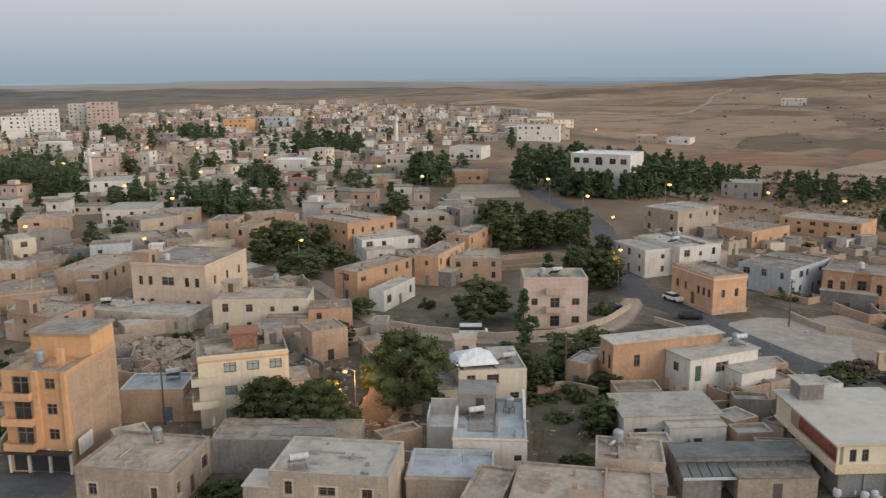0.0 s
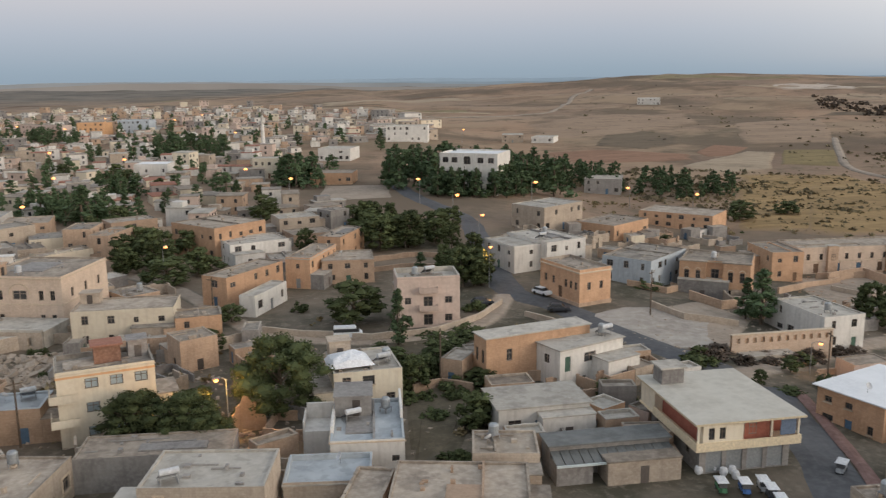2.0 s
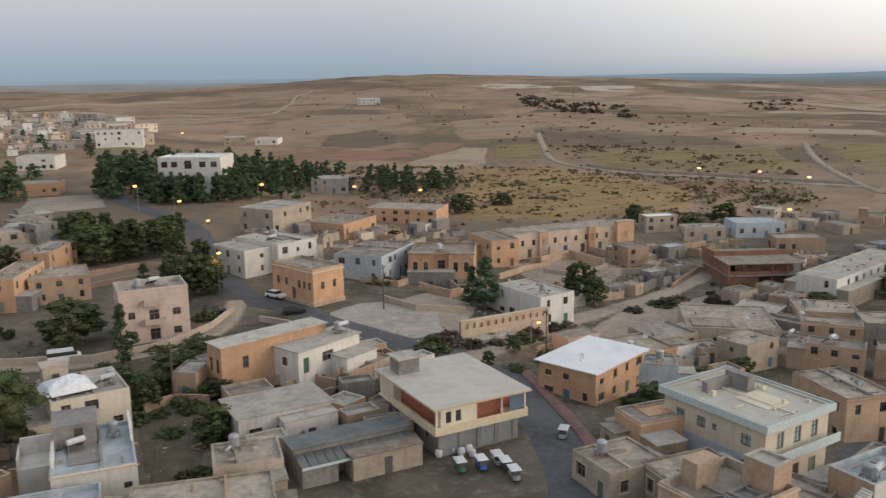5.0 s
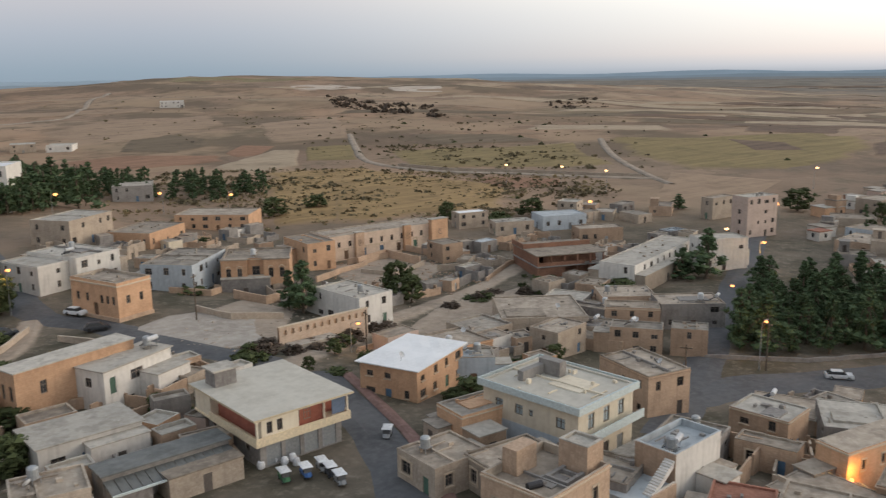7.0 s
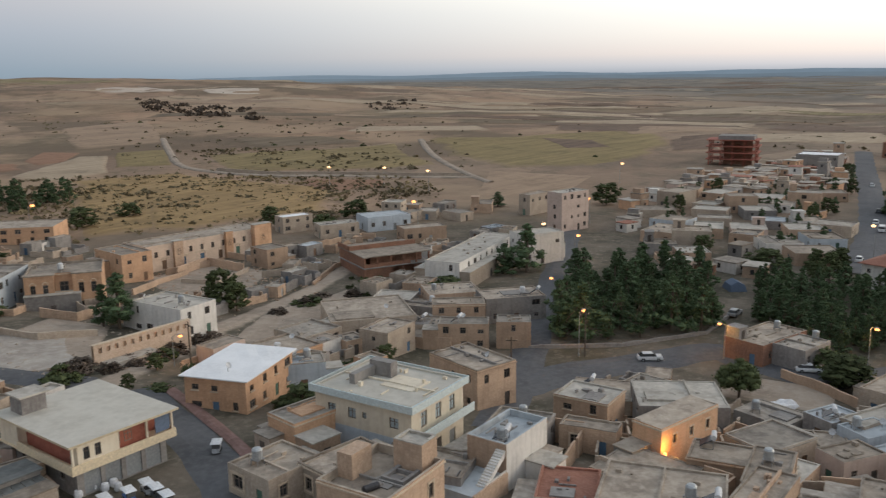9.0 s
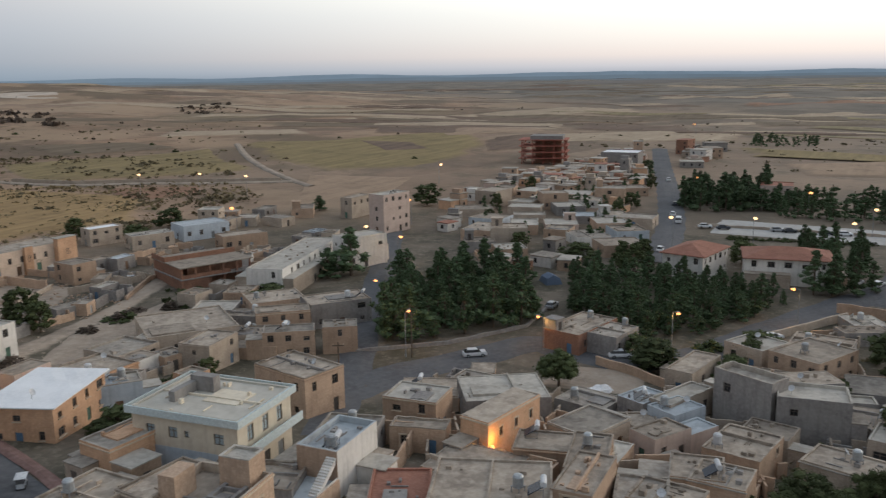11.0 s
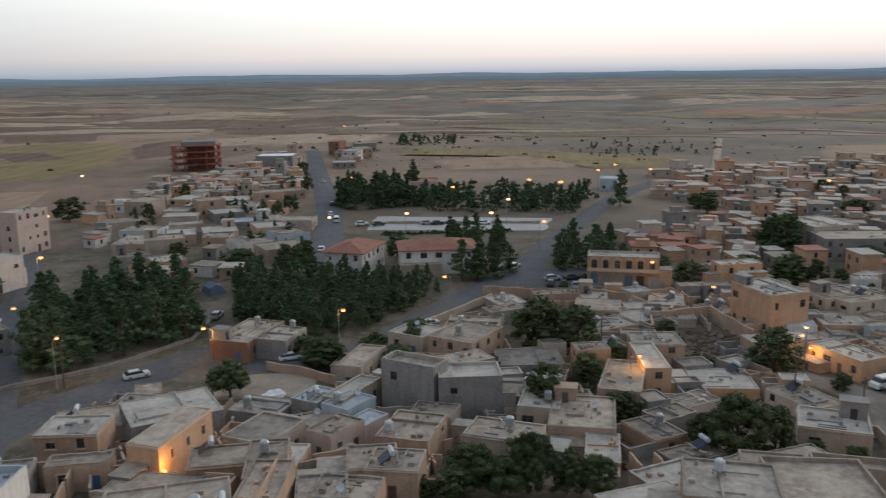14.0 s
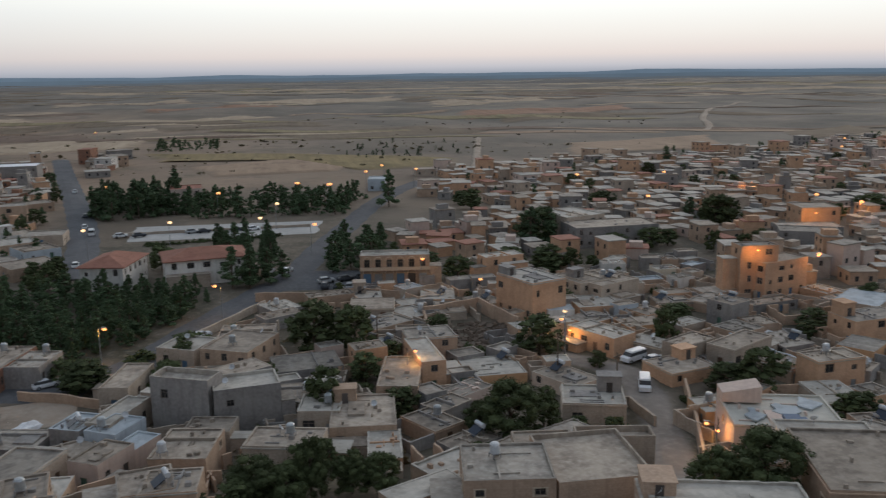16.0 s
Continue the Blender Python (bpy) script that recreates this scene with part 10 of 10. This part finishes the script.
def vehicle(x, y, rot, colour, kind):
    if (kind, colour) not in CARS:
        b, rf, g, wheels, r = car_meshes(kind)
        CARS[kind, colour] = (b.mesh("body", PAINTS[colour]), rf.mesh("roof_panel", PAINTS["white" if kind == "tuk" else colour]), g.mesh("glazing", M_GLASS), Shape().tube((0, -0.1, 0), (0, 0.1, 0), r, r, 12).mesh("wheel", M_TYRE),
                              Shape().tube((0, -0.11, 0), (0, 0.11, 0), r * 0.55, r * 0.5, 10).mesh("rim", M_TANK), wheels, r)
    body, roof, glass, wheel, rim, wheels, r = CARS[kind, colour]
    word = {"car": "hatchback car", "van": "minivan", "tuk": "three-wheeler with a canopy"}[kind]
    ob = root({"car": "car", "van": "van", "tuk": "three_wheeler"}[kind], pose(x, y, terrain(x, y) + 0.2, 0, 0, rot) @ Matrix.Scale(0.75 if kind == "tuk" else 1.0, 4), f"parked {colour} {word} on the street", "vehicle")
    child("body", body, ob)
    child("roof_panel", roof, ob)
    child("glazing", glass, ob)
    half = {"car": 0.78, "van": 0.82, "tuk": 0.5}[kind]
    for wx in wheels:
        for wy in (-half, half):
            tyre = child("wheel", wheel, ob, pose(wx, wy, r))
            if math.hypot(x, y) < 150:
                child("rim", rim, tyre)
    TAKEN.append((x, y, 2))


vehicle(43.6, 158.0, -62, "white", "car")
vehicle(5.0, 137.5, -2, "white", "van")
vehicle(132.4, 62.6, -53, "white", "car")
vehicle(142.8, 39.4, -62, "white", "car")
vehicle(122.5, -54.0, 158, "white", "van")
vehicle(135.2, -57.6, 116, "white", "van")
vehicle(133.6, -60.9, -75, "white", "car")
vehicle(43.5, 146.1, -17, "dark", "car")
vehicle(197.5, 39.4, -25, "white", "car")
vehicle(215.3, 0.1, -24, "white", "car")
vehicle(215.0, 4.5, -23, "grey", "car")
vehicle(205.8, -23.3, -71, "white", "car")
vehicle(205.0, -18.2, -71, "dark", "car")
vehicle(204.0, -13.6, -71, "dark", "car")
vehicle(202.9, -8.9, -71, "grey", "car")
vehicle(290.8, 62.8, 11, "white", "car")
vehicle(278.4, 58.3, 11, "white", "van")
vehicle(377.9, 83.8, 12, "white", "car")
vehicle(312.9, 66.9, 11, "dark", "car")
vehicle(233.0, 53.6, 9, "white", "car")
vehicle(272.9, 48.9, -71, "white", "car")
vehicle(272.7, 43.5, -71, "dark", "car")
vehicle(275.8, 28.1, -72, "grey", "car")
vehicle(275.9, 24.6, -72, "dark", "car")
vehicle(276.3, 14.5, -72, "dark", "car")
vehicle(276.9, 9.5, -72, "white", "car")
vehicle(247.0, 143.3, -39, "dark", "car")
vehicle(245.4, 147.0, -39, "grey", "car")
vehicle(122.4, 269.2, -39, "white", "car")
vehicle(-9.6, 245.6, -5, "grey", "car")
vehicle(124.0, -47.0, -177, "dark", "car")
vehicle(30.7, 153.0, -3, "dark", "car")
vehicle(167.4, 61.0, 1, "grey", "car")
vehicle(164.3, 17.0, -41, "white", "car")
vehicle(145.6, 158.8, -38, "grey", "car")
vehicle(55.9, 79.7, -136, "grey", "tuk")
vehicle(45.4, 77.2, -102, "grey", "tuk")
vehicle(45.4, 75.5, -102, "dark", "tuk")
vehicle(45.2, 73.3, -102, "grey", "tuk")
vehicle(43.3, 77.1, -101, "blue", "tuk")
vehicle(41.0, 77.7, -100, "green", "tuk")
vehicle(198.0, -8.3, -7, "dark", "car")
vehicle(197.3, -11.1, -8, "dark", "car")
vehicle(196.5, -13.9, -9, "grey", "car")
vehicle(195.7, -16.9, -10, "dark", "car")
vehicle(195.0, -19.7, -10, "dark", "car")
vehicle(194.3, -22.2, -11, "dark", "car")


# ---- sheets, sacks, poles ----
def tarpaulin(x, y, z, w, d, h, rot, mat, label, ridge_=False):
    """A sheet thrown over a heap or over a frame."""
    n, v, f = 10, [], []
    for i in range(n + 1):
        for k in range(n + 1):
            u, t = i / n, k / n
            if ridge_:
                zz = h * (0.55 + 0.45 * (1 - abs(2 * t - 1))) if 0 < i < n and 0 < k < n else 0.0
            else:
                zz = h * (max(0.0, math.sin(math.pi * u) * math.sin(math.pi * t)) ** 0.45) * (0.8 + 0.35 * noise.noise((u * 4, t * 4, x))) if 0 < i < n and 0 < k < n else 0.0
            v.append(((u - 0.5) * w, (t - 0.5) * d, zz))
    for i in range(n):
        for k in range(n):
            q = i * (n + 1) + k
            f.append((q, q + n + 1, q + n + 2, q + 1))
    ob = root("tarpaulin", pose(x, y, z, 0, 0, rot), label, "tarpaulin")
    child("sheet", mesh_of("sheet", v, f, mat), ob)


def sack(x, y):
    ob = root("sack", pose(x, y, terrain(x, y), 0, 0, rng.uniform(0, 360)), "bulging white sack standing in front of a shop", "sack", "white sacks")
    child("bag", Shape().lathe([(0.3, 0.0), (0.42, 0.15), (0.45, 0.5), (0.36, 0.85), (0.15, 0.95)], 10).mesh("bag", M_TARP), ob)


def wall_lamp(x, y, z, watts):
    """A lamp on a bracket at a house wall."""
    ob = root("wall_lamp", pose(x, y, z, 0, 0, math.degrees(math.atan2(y, x)) + 90), "lit orange lamp on a bracket at a house wall", "lamp", "wall lamps")
    child("bracket", Shape().tube((0, 0.5, 0.3), (0, 0, 0.25), 0.03, 0.03, 6).mesh("bracket", M_STEEL), ob)
    child("bulb", BULBS["warm"], ob, Matrix.Scale(0.5, 4), "glowing orange lamp")
    data = bpy.data.lights.new("lamp_light", "POINT")
    data.energy, data.color, data.shadow_soft_size = watts, (1.0, 0.42, 0.10), 0.3
    new("lamp_light", data).location = (x * 0.994, y * 0.994, z - 0.2)


def utility_pole(x, y, h):
    ob = root("utility_pole", pose(x, y, terrain(x, y), 0, 0, rng.uniform(0, 180)), "tall weathered wooden utility pole with a crossarm", "utility pole", "utility poles")
    child("pole", Shape().tube((0, 0, -0.5), (0, 0, h), 0.15, 0.1, 8).mesh("pole", M_BARK), ob)
    child("crossarm", Shape().box(-0.9, -0.06, h - 0.6, 0.9, 0.06, h - 0.46).mesh("crossarm", M_BARK), ob)
    for u in (-0.8, 0.0, 0.8):
        child("insulator", Shape().tube((u, 0, h - 0.46), (u, 0, h - 0.26), 0.05, 0.04, 6).mesh("insulator", M_TRIM), ob)


tarpaulin(4.0, 110.3, 7.5, 6.0, 5.0, 1.7, 10, M_TARP, "white tarpaulin draped over a heap on a roof")
tarpaulin(70.1, 74.7, 0.5, 5.5, 3.4, 2.4, 15, M_BLUETARP, "pale blue-white tarpaulin tent between houses", True)
tarpaulin(188.1, 68.8, -4.7, 5, 4, 2.2, 40, M_CLOTH, "blue tarpaulin awning beside the park", True)
tarpaulin(124.8, 38.4, -5.2, 7, 2.4, 1.6, -25, M_TARP, "long white sheet over stacked goods")
tarpaulin(141.9, -87.4, -5.9, 5, 3, 1.8, -40, M_TARP, "white sheet over stacked goods")
sack(41.0, 84.1)
sack(41.3, 82.7)
sack(42.5, 82.6)
sack(43.1, 81.4)
sack(44.2, 81.6)
sack(44.0, 80.4)
sack(40.6, 82.2)
utility_pole(-35.5, 102.7, 8.5)
utility_pole(16.8, 113.2, 8.5)
utility_pole(71.2, 106.4, 8.5)
utility_pole(105.5, 72.9, 8.5)
utility_pole(127.5, 72.5, 8.5)
utility_pole(144.4, -14.3, 8.5)
utility_pole(128.2, -41.5, 8.5)
utility_pole(-18.0, 150.9, 8.5)
utility_pole(59.1, 141.6, 8.5)
utility_pole(116.8, -46.9, 8.5)
wall_lamp(93.7, 41.7, -1.0, 110)
wall_lamp(167.0, -99.4, 5.2, 560)
wall_lamp(168.4, -115.0, 2.9, 420)
wall_lamp(235.3, -160.0, -0.3, 1400)
wall_lamp(96.6, -52.3, -1.5, 420)
wall_lamp(145.6, -49.6, -2.7, 380)
wall_lamp(311.7, -183.2, -1.2, 1600)
wall_lamp(248.0, -184.5, -0.5, 1300)


# ---- roof things ----
TANK = Shape().lathe([(0.5, 0.62), (0.55, 0.68), (0.55, 1.62), (0.42, 1.8), (0.12, 1.84)], 12).mesh("tank", M_TANK)
WTANK = Shape().lathe([(0.5, 0.62), (0.55, 0.68), (0.55, 1.62), (0.42, 1.8), (0.12, 1.84)], 12).mesh("tank", M_WHITE)
STAND = Shape().box(-0.5, -0.5, 0, -0.42, -0.42, 0.58).box(0.42, -0.5, 0, 0.5, -0.42, 0.58).box(0.42, 0.42, 0, 0.5, 0.5, 0.58).box(-0.5, 0.42, 0, -0.42, 0.5, 0.58).box(-0.55, -0.55, 0.58, 0.55, 0.55, 0.64).mesh("stand", M_STEEL)
DRUM = Shape().tube((-0.9, 0.55, 1.45), (0.9, 0.55, 1.45), 0.32, 0.32, 12).mesh("drum", M_WHITE)
LEGS = Shape().box(-0.85, 0.5, 0, -0.79, 0.56, 1.2).box(0.79, 0.5, 0, 0.85, 0.56, 1.2).box(-0.85, -0.9, 0, -0.79, -0.84, 0.3).box(0.79, -0.9, 0, 0.85, -0.84, 0.3).box(-0.85, -0.9, 0.24, 0.85, -0.84, 0.3).box(-0.85, 0.5, 1.1, 0.85, 0.56, 1.16).box(-0.85, -0.84, 0.0, -0.79, 0.5, 0.05).box(0.79, -0.84, 0.0, 0.85, 0.5, 0.05).mesh("frame", M_STEEL)
PANEL = mesh_of("collector", *(lambda s: (s.v, s.f))(Shape().box(-0.9, 0, 0, 0.9, 1.75, 0.08)), M_PANEL)
DISH = Shape().lathe([(0.03, 0.0), (0.25, 0.05), (0.45, 0.18), (0.46, 0.2), (0.25, 0.08), (0.03, 0.04)], 14).mesh("dish", M_WHITE)
MAST = Shape().tube((0, 0, 0), (0, 0, 0.9), 0.03, 0.03, 6).mesh("mast", M_STEEL)


def on_roof(kind, ob, u, v, z, turn_):
    m = ob.matrix_basis @ pose(u, v, z, 0, 0, turn_)
    if kind == "tank":
        white = rng.random() < 0.35
        t = root("water_tank", m, "white plastic water tank on a steel stand on a roof" if white else "galvanised water tank on a steel stand on a roof", "water tank", "roof tanks")
        child("stand", STAND, t)
        child("tank", WTANK if white else TANK, t)
    elif kind == "solar":
        t = root("solar_water_heater", m, "solar water heater with dark panel and white drum", "solar heater", "roof heaters")
        child("frame", LEGS, t)
        child("drum", DRUM, t)
        child("collector", PANEL, t, pose(0, -0.95, 0.3, 32, 0, 0))
    else:
        t = root("satellite_dish", m, "white satellite dish on a short mast on a roof", "satellite dish", "roof dishes")
        child("mast", MAST, t)
        child("dish", DISH, t, pose(0, 0, 0.85, 55, 0, 0))


for ob, w, d, z, dist in ROOFTOPS:
    if dist > 185 or w < 4.5 or d < 4.5:
        continue
    for kind, chance in (("tank", 0.28), ("solar", 0.25), ("dish", 0.35)):
        if rng.random() < chance:
            on_roof(kind, ob, rng.uniform(1.3, w - 1.3), rng.uniform(1.3, d - 1.3), z + 0.02, rng.uniform(0, 360) if kind != "solar" else 200 - math.degrees(ob.matrix_basis.to_euler().z))
